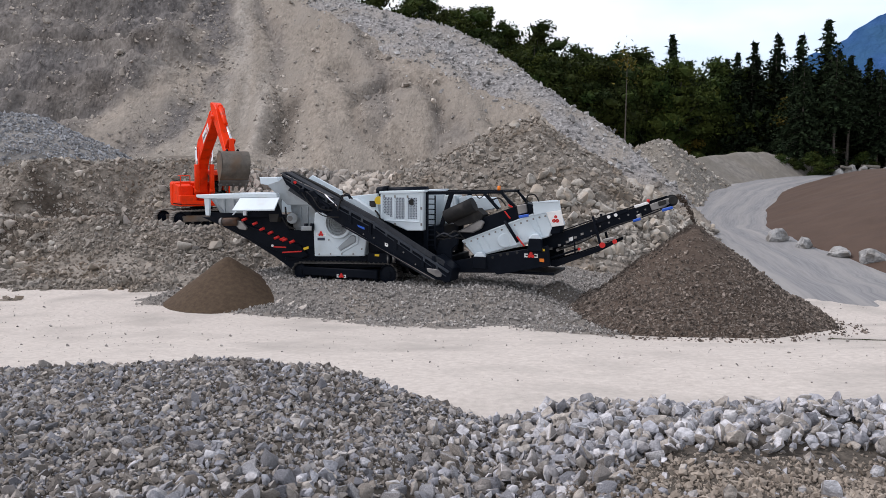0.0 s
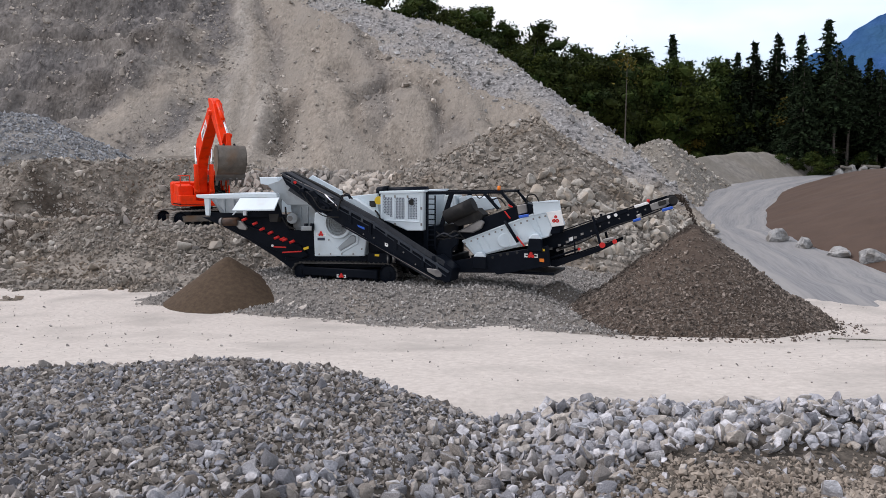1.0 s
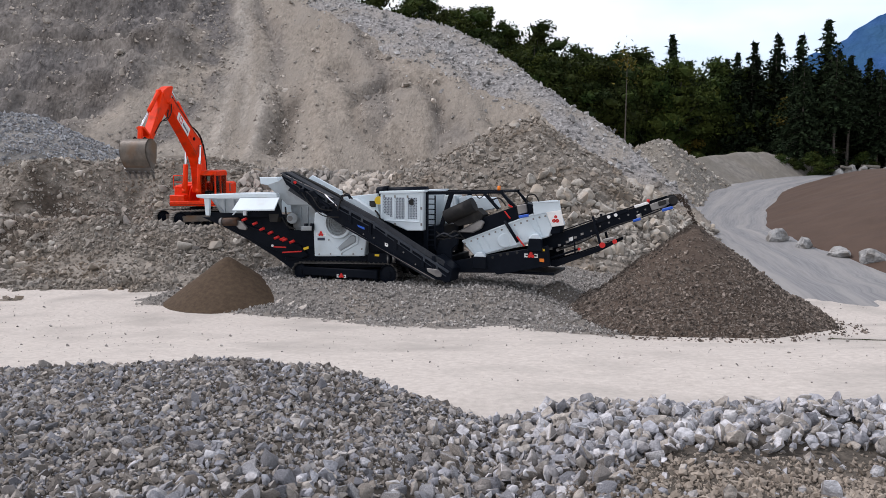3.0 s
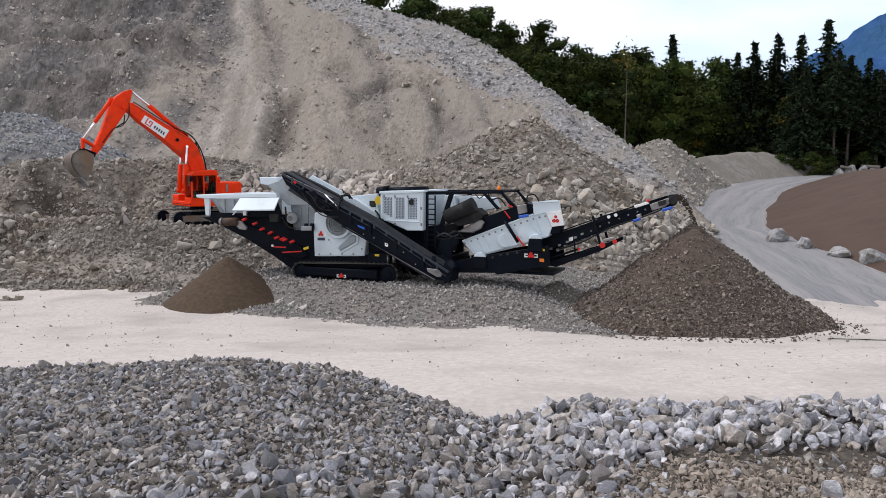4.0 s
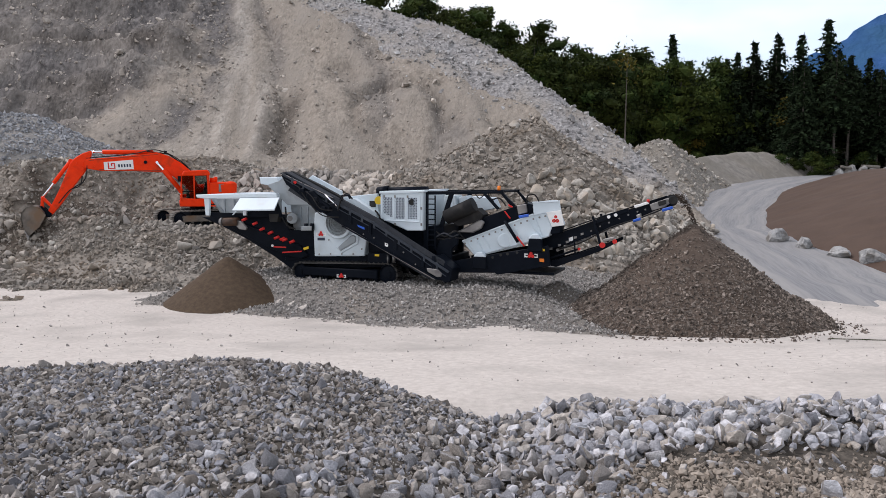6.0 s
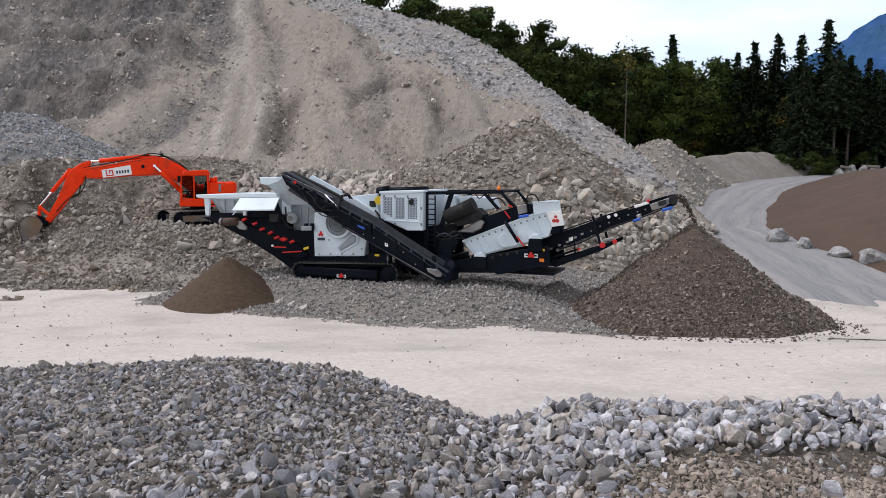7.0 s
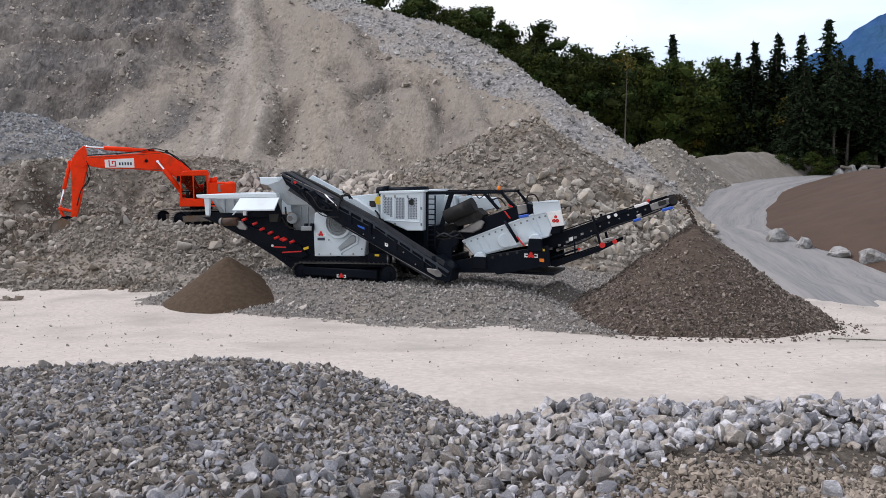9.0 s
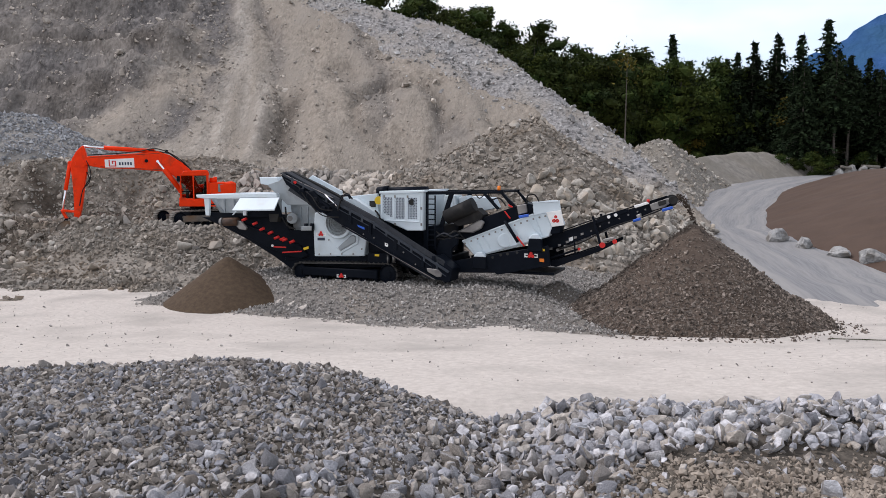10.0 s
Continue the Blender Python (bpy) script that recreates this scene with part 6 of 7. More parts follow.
# ---- loose stones ----
def rock_shapes(n, points, seed, rough=0.0, least=0.7):
    """Broken stones: hulls of a few corners; rough wears their edges."""
    rng = random.Random(seed)
    out = []
    for _ in range(n):
        bm = bmesh.new()
        sx, sy, sz = rng.uniform(0.8, 1.15), rng.uniform(0.6, 0.95), rng.uniform(0.4, 0.7)
        for k in range(points):
            # spread evenly round the stone, then shifted at will
            h_, a_ = 1 - 2 * (k + 0.5) / points, k * 2.39996 + rng.uniform(-0.5, 0.5)
            h_ = max(-1.0, min(1.0, h_ + rng.uniform(-0.2, 0.2)))
            r_ = math.sqrt(max(0.05, 1 - h_ * h_))
            q_ = rng.uniform(least, 1.1)
            bm.verts.new((sx * q_ * r_ * math.cos(a_), sy * q_ * r_ * math.sin(a_), sz * q_ * h_))
        r = bmesh.ops.convex_hull(bm, input=bm.verts)
        bmesh.ops.delete(bm, geom=list({g for g in r["geom_interior"] + r["geom_unused"] if isinstance(g, bmesh.types.BMVert)}), context="VERTS")
        if rough:
            # broad broken faces with worn edges
            bmesh.ops.dissolve_limit(bm, angle_limit=0.3, verts=bm.verts[:], edges=bm.edges[:])
            bmesh.ops.bevel(bm, geom=bm.edges[:], offset=rough, segments=1, affect="EDGES", clamp_overlap=True)
            for v in bm.verts:
                v.co += v.co.normalized() * rough * 0.8 * noise.noise(v.co * 2.3 + Vector((seed + len(out) * 3.1, 0, 0)))
        bmesh.ops.triangulate(bm, faces=bm.faces)
        bmesh.ops.recalc_face_normals(bm, faces=bm.faces)
        bm.verts.index_update()
        reach = 1.12 / math.sqrt(sum(v.co.length_squared for v in bm.verts) / len(bm.verts))
        for v in bm.verts:
            v.co *= reach * 0.8
        out.append((np.array([v.co[:] for v in bm.verts]), np.array([[v.index for v in f.verts] for f in bm.faces])))
        bm.free()
    return out


ROCKS_SMALL = rock_shapes(30, 7, 1, 0.0, 0.5)
ROCKS_MID = rock_shapes(24, 10, 4, 0.0, 0.5)
ROCKS_BIG = rock_shapes(16, 9, 2, 0.05, 0.55) + rock_shapes(14, 12, 3, 0.055, 0.55)
M_DARKCHIP = material("dark_aggregate_chip", (0.06, 0.046, 0.036), (0.235, 0.197, 0.167), 0.9, 6.0, island=0.65, bump=0.2)
M_PALESTONE = material("pale_limestone", (0.27, 0.247, 0.215), (0.48, 0.447, 0.398), 0.9, 2.2, c3=(0.33, 0.28, 0.225), scale3=0.4, island=0.28, bump=0.6, bump_scale=8)
M_CHIP = material("grey_gravel_chip", (0.24, 0.232, 0.225), (0.42, 0.41, 0.40), 0.9, 4.0, island=0.5, bump=0.2)
M_APRON = material("grey_brown_gravel_chip", (0.2, 0.186, 0.173), (0.4, 0.376, 0.35), 0.9, 4.0, island=0.55, bump=0.2)
M_BOULDER = material("weathered_boulder", (0.2, 0.2, 0.2), (0.46, 0.455, 0.445), 0.9, 3.0, detail=14, c3=(0.2, 0.185, 0.165), scale3=1.2, bump=1.0, bump_scale=7, bump_dist=0.08)
M_SLOPESTONE = material("slope_stone", (0.27, 0.235, 0.2), (0.5, 0.45, 0.395), 0.95, 1.5, c3=(0.24, 0.22, 0.2), scale3=0.3, island=0.4, bump=0.5, bump_scale=8)
M_BLUECHIP = material("bluish_gravel_chip", (0.19, 0.195, 0.206), (0.36, 0.365, 0.377), 0.9, 4.0, island=0.4, bump=0.2)
M_EARTHSTONE = material("earthy_stone", (0.19, 0.168, 0.142), (0.36, 0.328, 0.29), 0.95, 1.5, c3=(0.22, 0.18, 0.14), scale3=0.4, island=0.35, bump=0.5, bump_scale=10)

M_CLOD = material("earth_clod", (0.225, 0.186, 0.149), (0.40, 0.345, 0.288), 0.97, 3.0, detail=12, c3=(0.13, 0.105, 0.083), scale3=0.8, island=0.2, bump=0.6, bump_scale=20)


def turns(rng, n):
    """n random rotation matrices."""
    q = rng.normal(size=(n, 4))
    q /= np.linalg.norm(q, axis=1)[:, None]
    w, x, y, z = q.T
    return np.stack([np.stack([1 - 2 * (y * y + z * z), 2 * (x * y - z * w), 2 * (x * z + y * w)], -1),
                     np.stack([2 * (x * y + z * w), 1 - 2 * (x * x + z * z), 2 * (y * z - x * w)], -1),
                     np.stack([2 * (x * z - y * w), 2 * (y * z + x * w), 1 - 2 * (x * x + y * y)], -1)], 1)


def strew(name, shapes, x, y, z, size, mat, seed, sink=0.25, parent=None, label="", category=""):
    """One joined mesh of stones at the given places."""
    rng = np.random.default_rng(seed)
    n = len(x)
    R = turns(rng, n)
    kind = rng.integers(len(shapes), size=n)
    V, F, n0 = [], [], 0
    pos = np.stack([x, y, z + size * (0.55 - sink * 2 * rng.random(n))], 1)
    for k, (v, f) in enumerate(shapes):
        idx = np.nonzero(kind == k)[0]
        if not len(idx):
            continue
        w = np.einsum("nij,vj->nvi", R[idx], v) * size[idx][:, None, None] + pos[idx][:, None, :]
        V.append(w.reshape(-1, 3))
        F.append((f[None] + (np.arange(len(idx)) * len(v))[:, None, None]).reshape(-1, 3) + n0)
        n0 += len(idx) * len(v)
    worn = shapes is ROCKS_BIG
    ob = mesh_from(name, np.concatenate(V), np.concatenate(F), mat, worn)
    if worn:
        ob.data.set_sharp_from_angle(angle=radians(30))
    if parent is not None:
        ob.parent = parent
    return tagged(ob, label, category, kind="stuff")


STONE_MESHES = {}


def stones(name, x, y, z, size, mat, seed, parent, sink=0.25):
    """Single stones, each an object on a shared mesh."""
    rng = np.random.default_rng(seed)
    if mat.name not in STONE_MESHES:
        made = []
        for v, f in ROCKS_BIG:
            o = mesh_from(name, v, f, mat, True)
            o.data.set_sharp_from_angle(angle=radians(30))
            made.append(o.data)
            bpy.data.objects.remove(o)
        STONE_MESHES[mat.name] = made
    R = turns(rng, len(x))
    for i in range(len(x)):
        ob = new(name, STONE_MESHES[mat.name][rng.integers(len(ROCKS_BIG))])
        m = Matrix([list(r) for r in R[i]]).to_4x4()
        s = float(size[i])
        ob.parent = parent
        ob.matrix_basis = Matrix.Translation((x[i], y[i], z[i] + s * (0.5 - sink))) @ m @ Matrix.Diagonal((s, s, s, 1))


def logsize(rng, n, mid, spread, lo, hi):
    return np.clip(mid * np.exp(rng.normal(0, spread, n)), lo, hi)


def scatter(name, f, n, x0, x1, y0, y1, mid, spread, lo, hi, mat, seed, keep=None, shapes=None, sink=0.25, parent=None, label="", category="", singles=0):
    rng = np.random.default_rng(seed)
    x, y = rng.uniform(x0, x1, n), rng.uniform(y0, y1, n)
    z = f(x, y)
    ok = z > ground_z(x, y) - 0.03
    if keep is not None:
        ok &= rng.random(n) < keep(x, y, z)
    x, y, z = x[ok], y[ok], z[ok]
    size = logsize(rng, len(x), mid, spread, lo, hi)
    if singles:
        order = np.argsort(-size * (12 / np.maximum(y, 6)))
        a, b = order[:singles], order[singles:]
        stones("stone", x[a], y[a], z[a], size[a], mat, seed + 1, parent, sink)
        x, y, z, size = x[b], y[b], z[b], size[b]
    if len(x):
        return strew(name, shapes or ROCKS_SMALL, x, y, z, size, mat, seed + 2, sink, parent, label, category)


def big_zone(x, y, z=0):
    """Where the coarse stones of the foreground lie."""
    strip = sstep(0.6, 1.8, x) * sstep(9.9, 10.7, y + 0.25 * fbm(x * 0.7, 0 * x, 2, 91))
    tongue = sstep(-1.6, -0.4, x - 0.35 * (y - 9)) * (1 - sstep(1.6, 2.8, x - 0.2 * (y - 9)))
    near = (1 - sstep(8.5, 9.3, y + 0.12 * x)) * sstep(-4.5, -2.0, x) * (1 - sstep(1.2, 2.2, x))
    return np.clip(strip + tongue + near, 0, 1)


def wedge(x, y):
    """The stretch of the foreground heap that carries loose stones."""
    return sstep(0.9, 0.3, np.abs(x) - 0.6 * y) * sstep(14.0, 13.4, y)


def sandy(x, y, z=0):
    return sstep(1.4, 2.4, x) * (1 - sstep(9.6, 10.5, y))


# foreground heaps
scatter("gravel_layer", front_z, 50000, -9.5, 2.5, 7.0, 14.0, 0.026, 0.5, 0.01, 0.085, M_STONE2, 101, keep=lambda x, y, z: wedge(x, y) * (1 - 0.75 * big_zone(x, y)), parent=front, label="crushed grey-brown stones")
scatter("gravel_layer", front_z, 13500, -9.5, 2.5, 7.0, 14.0, 0.039, 0.45, 0.018, 0.1, M_STONE2, 105, keep=lambda x, y, z: wedge(x, y) * (0.75 - 0.4 * big_zone(x, y)), shapes=ROCKS_MID, sink=0.15, parent=front, label="crushed grey-brown stones")
scatter("gravel_layer", front_z, 2000, -9.5, 2.0, 7.0, 14.0, 0.06, 0.36, 0.035, 0.125, M_STONE2, 111, keep=lambda x, y, z: wedge(x, y) * (0.2 + 0.5 * sstep(10.5, 8, y)), shapes=ROCKS_BIG, sink=0.2, parent=front, label="coarser grey stones", singles=120)
scatter("cobble_layer", front_z, 4000, -4.5, 10.5, 7.0, 13.6, 0.076, 0.4, 0.035, 0.17, M_STONE, 121, keep=lambda x, y, z: wedge(x, y) * big_zone(x, y), shapes=ROCKS_BIG, sink=0.2, parent=front, label="coarse broken limestone", singles=170)
scatter("cobble_layer", lambda x, y: front_z(x, y) + 0.08, 1400, 0.8, 10.5, 10.2, 12.6, 0.084, 0.36, 0.04, 0.15, M_STONE, 131, keep=lambda x, y, z: wedge(x, y) * big_zone(x, y), shapes=ROCKS_BIG, sink=0.25, parent=front, label="coarse broken limestone")
scatter("grit_layer", front_z, 30000, 0.8, 8.8, 7.0, 12.4, 0.026, 0.55, 0.009, 0.075, M_CLOD, 141, keep=lambda x, y, z: wedge(x, y) * (0.07 + 0.93 * sandy(x, y)), sink=0.4, parent=front, label="earthy clods between the stones")
scatter("gravel_layer", front_z, 300, 1.4, 9.0, 7.0, 10.4, 0.06, 0.5, 0.03, 0.16, M_STONE, 151, shapes=ROCKS_BIG, sink=0.35, parent=front, label="scattered stones in the sand")

# dark pile and its skirt of rolled pieces
scatter("aggregate_layer", pile_z, 30000, PILE_X - 5, PILE_X + 5, PILE_Y - 5, PILE_Y + 1.5, 0.03, 0.45, 0.016, 0.1, M_DARKCHIP, 201,
        keep=lambda x, y, z: np.clip(0.2 + 0.8 * sstep(2.8, 1.2, z) + 0.35 * sstep(0.5, 2, x - PILE_X), 0, 1), parent=crushed, label="loose dark crushed pieces")
scatter("rolled_piece", ground_z, 1900, PILE_X - 5.6, PILE_X + 5.6, PILE_Y - 5.6, PILE_Y + 2, 0.04, 0.4, 0.02, 0.08, M_DARKCHIP, 211,
        keep=lambda x, y, z: (np.abs(np.hypot(x - PILE_X, y - PILE_Y) - 4.6) < 0.75).astype(float), label="loose dark pieces rolled off the pile", category="gravel")
scatter("chip_layer", small_z, 2500, 1.5, 7.5, 26, 31, 0.03, 0.45, 0.012, 0.07, M_APRON, 215, label="grey chips on the low mound", category="gravel")
# gravel apron round the crusher
def apron(x, y, z=0):
    u, v = machine_uv(x, y)
    return sstep(-5.6, -3.6, v + 0.5 * fbm(x * 0.5, y * 0.5, 2, 93)) * (1 - sstep(4, 9, v)) * sstep(-9, -6, u) * (1 - sstep(9.0, 12.5, u))
scatter("gravel_apron", lambda x, y: bed_z(x, y) + 0.02, 46000, -12, 10, 22.5, 37, 0.034, 0.42, 0.014, 0.085, M_APRON, 221, keep=apron, label="grey-brown gravel spread round the crusher", category="gravel")
scatter("road_stone", ground_z, 3500, -18, 20, 15, 33, 0.011, 0.6, 0.006, 0.06, M_APRON, 231, label="few loose stones on the ground", category="gravel")
# rubble bank
clear_of_tracks = lambda x, y, z=0: (np.hypot(x - EX, y - EY) > 2.7) * (1 - 0.7 * bank_path(x, y))
scatter("rubble", bank_z, 33000, -32, 3, 30.5, 54, 0.066, 0.55, 0.022, 0.28, M_EARTHSTONE, 241, keep=clear_of_tracks, label="broken rock strewn over the bank", category="rubble")
scatter("rubble", bank_z, 14000, -24, -2, 32, 43, 0.056, 0.5, 0.025, 0.2, M_EARTHSTONE, 245, keep=clear_of_tracks, label="finer broken rock along the foot of the bank", category="rubble")
scatter("rubble", bank_z, 300, -32, 3, 34, 54, 0.17, 0.4, 0.08, 0.38, M_PALESTONE, 251, shapes=ROCKS_BIG, keep=clear_of_tracks, label="pale boulders on the bank", category="rubble")
scatter("rubble", bank_z, 900, -31, -4, 33, 52, 0.11, 0.5, 0.06, 0.36, M_SLOPESTONE, 255, shapes=ROCKS_BIG, keep=clear_of_tracks, sink=0.2, label="grey-brown stones on the bank", category="rubble")
# band of boulders behind the crusher
scatter("boulder_band", bank_z, 1000, -12.5, -2.5, 45.5, 49.5, 0.23, 0.36, 0.1, 0.46, M_SLOPESTONE, 261, shapes=ROCKS_BIG, sink=0.1, label="band of pale boulders along the bank", category="boulders")
# brown heap
brown_heap = [o for o in bpy.data.objects if o.name.startswith("rubble_heap")][0]
scatter("rubble", brown_z, 14000, -8, 20, 33, 54, 0.085, 0.55, 0.03, 0.3, M_EARTHSTONE, 271, parent=brown_heap, label="broken brown rock")
scatter("rubble", brown_z, 3600, 2, 20, 33, 52, 0.13, 0.5, 0.06, 0.45, M_PALESTONE, 281, shapes=ROCKS_BIG, sink=0.15, parent=brown_heap, label="pale boulders at the foot of the heap",
        keep=lambda x, y, z: 0.04 + 0.96 * sstep(2.0, 5.0, x - 0.1 * (y - 36)) * sstep(4.6, 3.0, z) * sstep(0.4, 1.2, z), singles=90)
# pale boulders tumbled at the foot of the brown heap and along the band behind the crusher
rng_b = np.random.default_rng(285)
for n_b, (bx, by), (wx, wy), mid_b in ((26, (7.4, 42.0), (1.3, 1.0), 0.36), (22, (13.0, 46.5), (1.0, 1.6), 0.4), (30, (9.6, 40.8), (1.6, 1.0), 0.26)):
    sx_, sy_ = rng_b.normal(bx, wx, n_b), rng_b.normal(by, wy, n_b)
    stones("stone", sx_, sy_, np.maximum(brown_z(sx_, sy_), ground_z(sx_, sy_)), logsize(rng_b, n_b, mid_b, 0.3, 0.16, 0.62), M_PALESTONE, 286 + n_b, brown_heap)
# hillside
def slope_stones(x, y, z):
    a, b = warped(x, y)
    runs = 0.9 * stroke(a, b, *DARK_RUN) + 0.9 * stroke(a, b, *STONE_RUN) + 0.9 * stroke(a, b, *CRACK) + 0.7 * stroke(a, b, *GREY_RUN) + 0.4 * stroke(a, b, *SLIP_A) + 0.3 * stroke(a, b, *GULLY)
    return np.clip(0.06 + 0.5 * left_face(x, y) + runs + 0.3 * sstep(9, 4, z), 0, 1)


scatter("scree", hill_z, 36000, -45, 20, 50, 92, 0.065, 0.65, 0.025, 0.45, M_SLOPESTONE, 291, keep=slope_stones, label="scattered rock on the slope", category="scree")
scatter("scree", scree_z, 17000, -25, 26, 52, 100, 0.1, 0.55, 0.035, 0.4, M_CHIP, 301, keep=lambda x, y, z: sstep(-7.5, -3.0, (x - 19) * 0.667 + (y - 57.5) * 0.745), label="grey scree along the ridge", category="scree")
scatter("chip_layer", greyheap_z, 6000, -40, -22, 51, 58, 0.085, 0.4, 0.03, 0.25, M_BLUECHIP, 311, label="grey chips on the gravel heap", category="gravel")
scatter("chip_layer", farheap2_z, 5000, 10, 40, 66, 82, 0.11, 0.5, 0.06, 0.45, M_PALESTONE, 321, label="pale stones on the rubble heap", category="rubble")


def boulder(x, y, s, seed, label):
    """A roadside boulder with broken faces."""
    rng = random.Random(seed)
    bm = bmesh.new()
    bmesh.ops.create_icosphere(bm, subdivisions=3, radius=1)
    cuts = [(Vector((rng.gauss(0, 1), rng.gauss(0, 1), rng.gauss(0.2, 0.8))).normalized(), rng.uniform(0.55, 0.8)) for _ in range(13)]
    for v in bm.verts:
        for n, d in cuts:
            k = v.co.dot(n) - d
            if k > 0:
                v.co -= n * k * 0.92
        v.co += v.co.normalized() * 0.16 * noise.fractal(v.co * 1.9 + Vector((seed, 0, 0)), 0.8, 2.0, 4)
        v.co = Vector((v.co.x * s[0], v.co.y * s[1], v.co.z * s[2]))
    ob = part("boulder", bm, M_BOULDER)
    z = float(ground_z(np.array([x]), np.array([y]))[0])
    ob.matrix_basis = pose(x, y, z + s[2] * 0.42, 0, 0, seed * 40)
    return tagged(ob, label, "boulder", group="boulders beside the haul road")


boulder(20.4, 46.6, (0.85, 0.75, 0.62), 1, "weathered grey boulder beside the sand stockpile")
boulder(20.6, 43.6, (0.62, 0.55, 0.48), 2, "small pale boulder beside the sand stockpile")
boulder(20.7, 39.9, (0.78, 0.6, 0.42), 3, "flat pale boulder beside the sand stockpile")
boulder(21.3, 37.6, (0.85, 0.7, 0.62), 4, "large white boulder beside the sand stockpile")

# ---- forest ----
M_BARK = material("grey_bark", (0.06, 0.05, 0.042), (0.12, 0.104, 0.09), 0.95, 3.0, bump=0.5, stretch=(4, 4, 1))
M_DEADWOOD = material("bleached_wood", (0.10, 0.09, 0.076), (0.26, 0.24, 0.21), 0.9, 4.0, bump=0.4, stretch=(1, 5, 5))
M_NEEDLE = material("spruce_needles", (0.008, 0.0145, 0.0075), (0.019, 0.03, 0.0125), 0.9, 0.5, island=0.35, bump=0, ob_random=0.3, spec=0.1)
M_LEAF = material("green_leaves", (0.016, 0.027, 0.005), (0.048, 0.058, 0.0095), 0.85, 0.25, c3=(0.018, 0.036, 0.008), scale3=0.2, island=0.3, bump=0, ob_random=0.35, spec=0.15)
M_AUTUMN = material("yellowing_leaves", (0.075, 0.07, 0.012), (0.13, 0.09, 0.016), 0.85, 0.4, c3=(0.04, 0.055, 0.012), scale3=0.3, island=0.3, bump=0, spec=0.15)
# green-brown floor, darkened in colour for the shade of the trees
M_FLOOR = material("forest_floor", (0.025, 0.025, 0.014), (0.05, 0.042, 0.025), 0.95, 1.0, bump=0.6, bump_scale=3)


def sprays(centres, size, rng, flat=0.0):
    """Small leaf sprays, one angled blade each, as one vertex and face array."""
    n = len(centres)
    a = rng.normal(size=(n, 3))
    a[:, 2] *= 1 - flat
    a /= np.linalg.norm(a, axis=1)[:, None]
    b = rng.normal(size=(n, 3))
    b[:, 2] *= 1 - flat
    b -= (a * b).sum(1)[:, None] * a
    b /= np.linalg.norm(b, axis=1)[:, None]
    s = size[:, None]
    v = np.stack([centres - a * s * 1.1, centres - b * s * 0.75, centres + (a * 0.9 + b * 0.6) * s], 1).reshape(-1, 3)
    f = np.arange(n * 3).reshape(-1, 3)
    return v, f


def trunk_mesh(h, r, rng, limbs=()):
    bm = bmesh.new()
    lean = (rng.normal(0, 0.012), rng.normal(0, 0.012))
    prev = None
    for k in range(7):
        t = k / 6
        ring = [bm.verts.new((lean[0] * h * t + r * (1 - 0.88 * t) * math.cos(a), lean[1] * h * t + r * (1 - 0.88 * t) * math.sin(a), h * t - 0.3 * (k == 0))) for a in [i * math.pi / 3 for i in range(6)]]
        if prev:
            for i in range(6):
                bm.faces.new((prev[i], prev[(i + 1) % 6], ring[(i + 1) % 6], ring[i]))
        prev = ring
    bm.faces.new(prev)
    for p0, p1, r0 in limbs:
        m, d = along(p0, p1)
        bmesh.ops.create_cone(bm, cap_ends=False, segments=5, radius1=r0, radius2=r0 * 0.3, depth=d, matrix=m)
    return bm


def conifer(h, seed, bare=0.3, wide=0.17):
    rng = np.random.default_rng(seed)
    top = new("spruce_tree")
    limbs = []
    C, S = [], []
    z = h * bare
    while z < h * 0.985:
        w = (1 - (z - h * bare) / (h * (1 - bare)))
        R = h * wide * 1.4 * w * rng.uniform(0.65, 1.2) + 0.1
        for b in range(rng.integers(6, 10)):
            a = rng.uniform(0, 2 * math.pi)
            L = R * rng.uniform(0.6, 1.1)
            n = max(3, int(L / 0.27))
            t = (np.arange(n) + 0.6) / n
            C.append(np.stack([np.cos(a) * L * t + rng.normal(0, 0.06, n), np.sin(a) * L * t + rng.normal(0, 0.06, n), z - 0.32 * L * t ** 1.4 + rng.normal(0, 0.08, n)], 1))
            S.append(np.full(n, 0.46) * (1.15 - 0.5 * t))
            if len(limbs) < 40 and rng.random() < 0.3:
                limbs.append(((0, 0, z), (math.cos(a) * L * 0.7, math.sin(a) * L * 0.7, z - 0.2 * L), 0.04))
        z += rng.uniform(0.35, 0.6)
    for k in range(12):
        a, zz = rng.uniform(0, 6.28), h * bare * rng.uniform(0.3, 1)
        limbs.append(((0, 0, zz), (math.cos(a) * 0.9, math.sin(a) * 0.9, zz - 0.1), 0.025))
    part("trunk", trunk_mesh(h, 0.011 * h + 0.05, rng, limbs), M_BARK, top)
    v, f = sprays(np.concatenate(C), np.concatenate(S), rng, 0.35)
    cr = mesh_from("crown", v, f, M_NEEDLE)
    cr.parent = top
    return tagged(top, "tall dark spruce with a ragged pointed crown", "tree", group="forest edge")


def ball():
    bm = bmesh.new()
    bmesh.ops.create_icosphere(bm, subdivisions=1, radius=1)
    bm.verts.index_update()
    out = np.array([v.co[:] for v in bm.verts]), np.array([[v.index for v in f.verts] for f in bm.faces])
    bm.free()
    return out


CORE = ball()


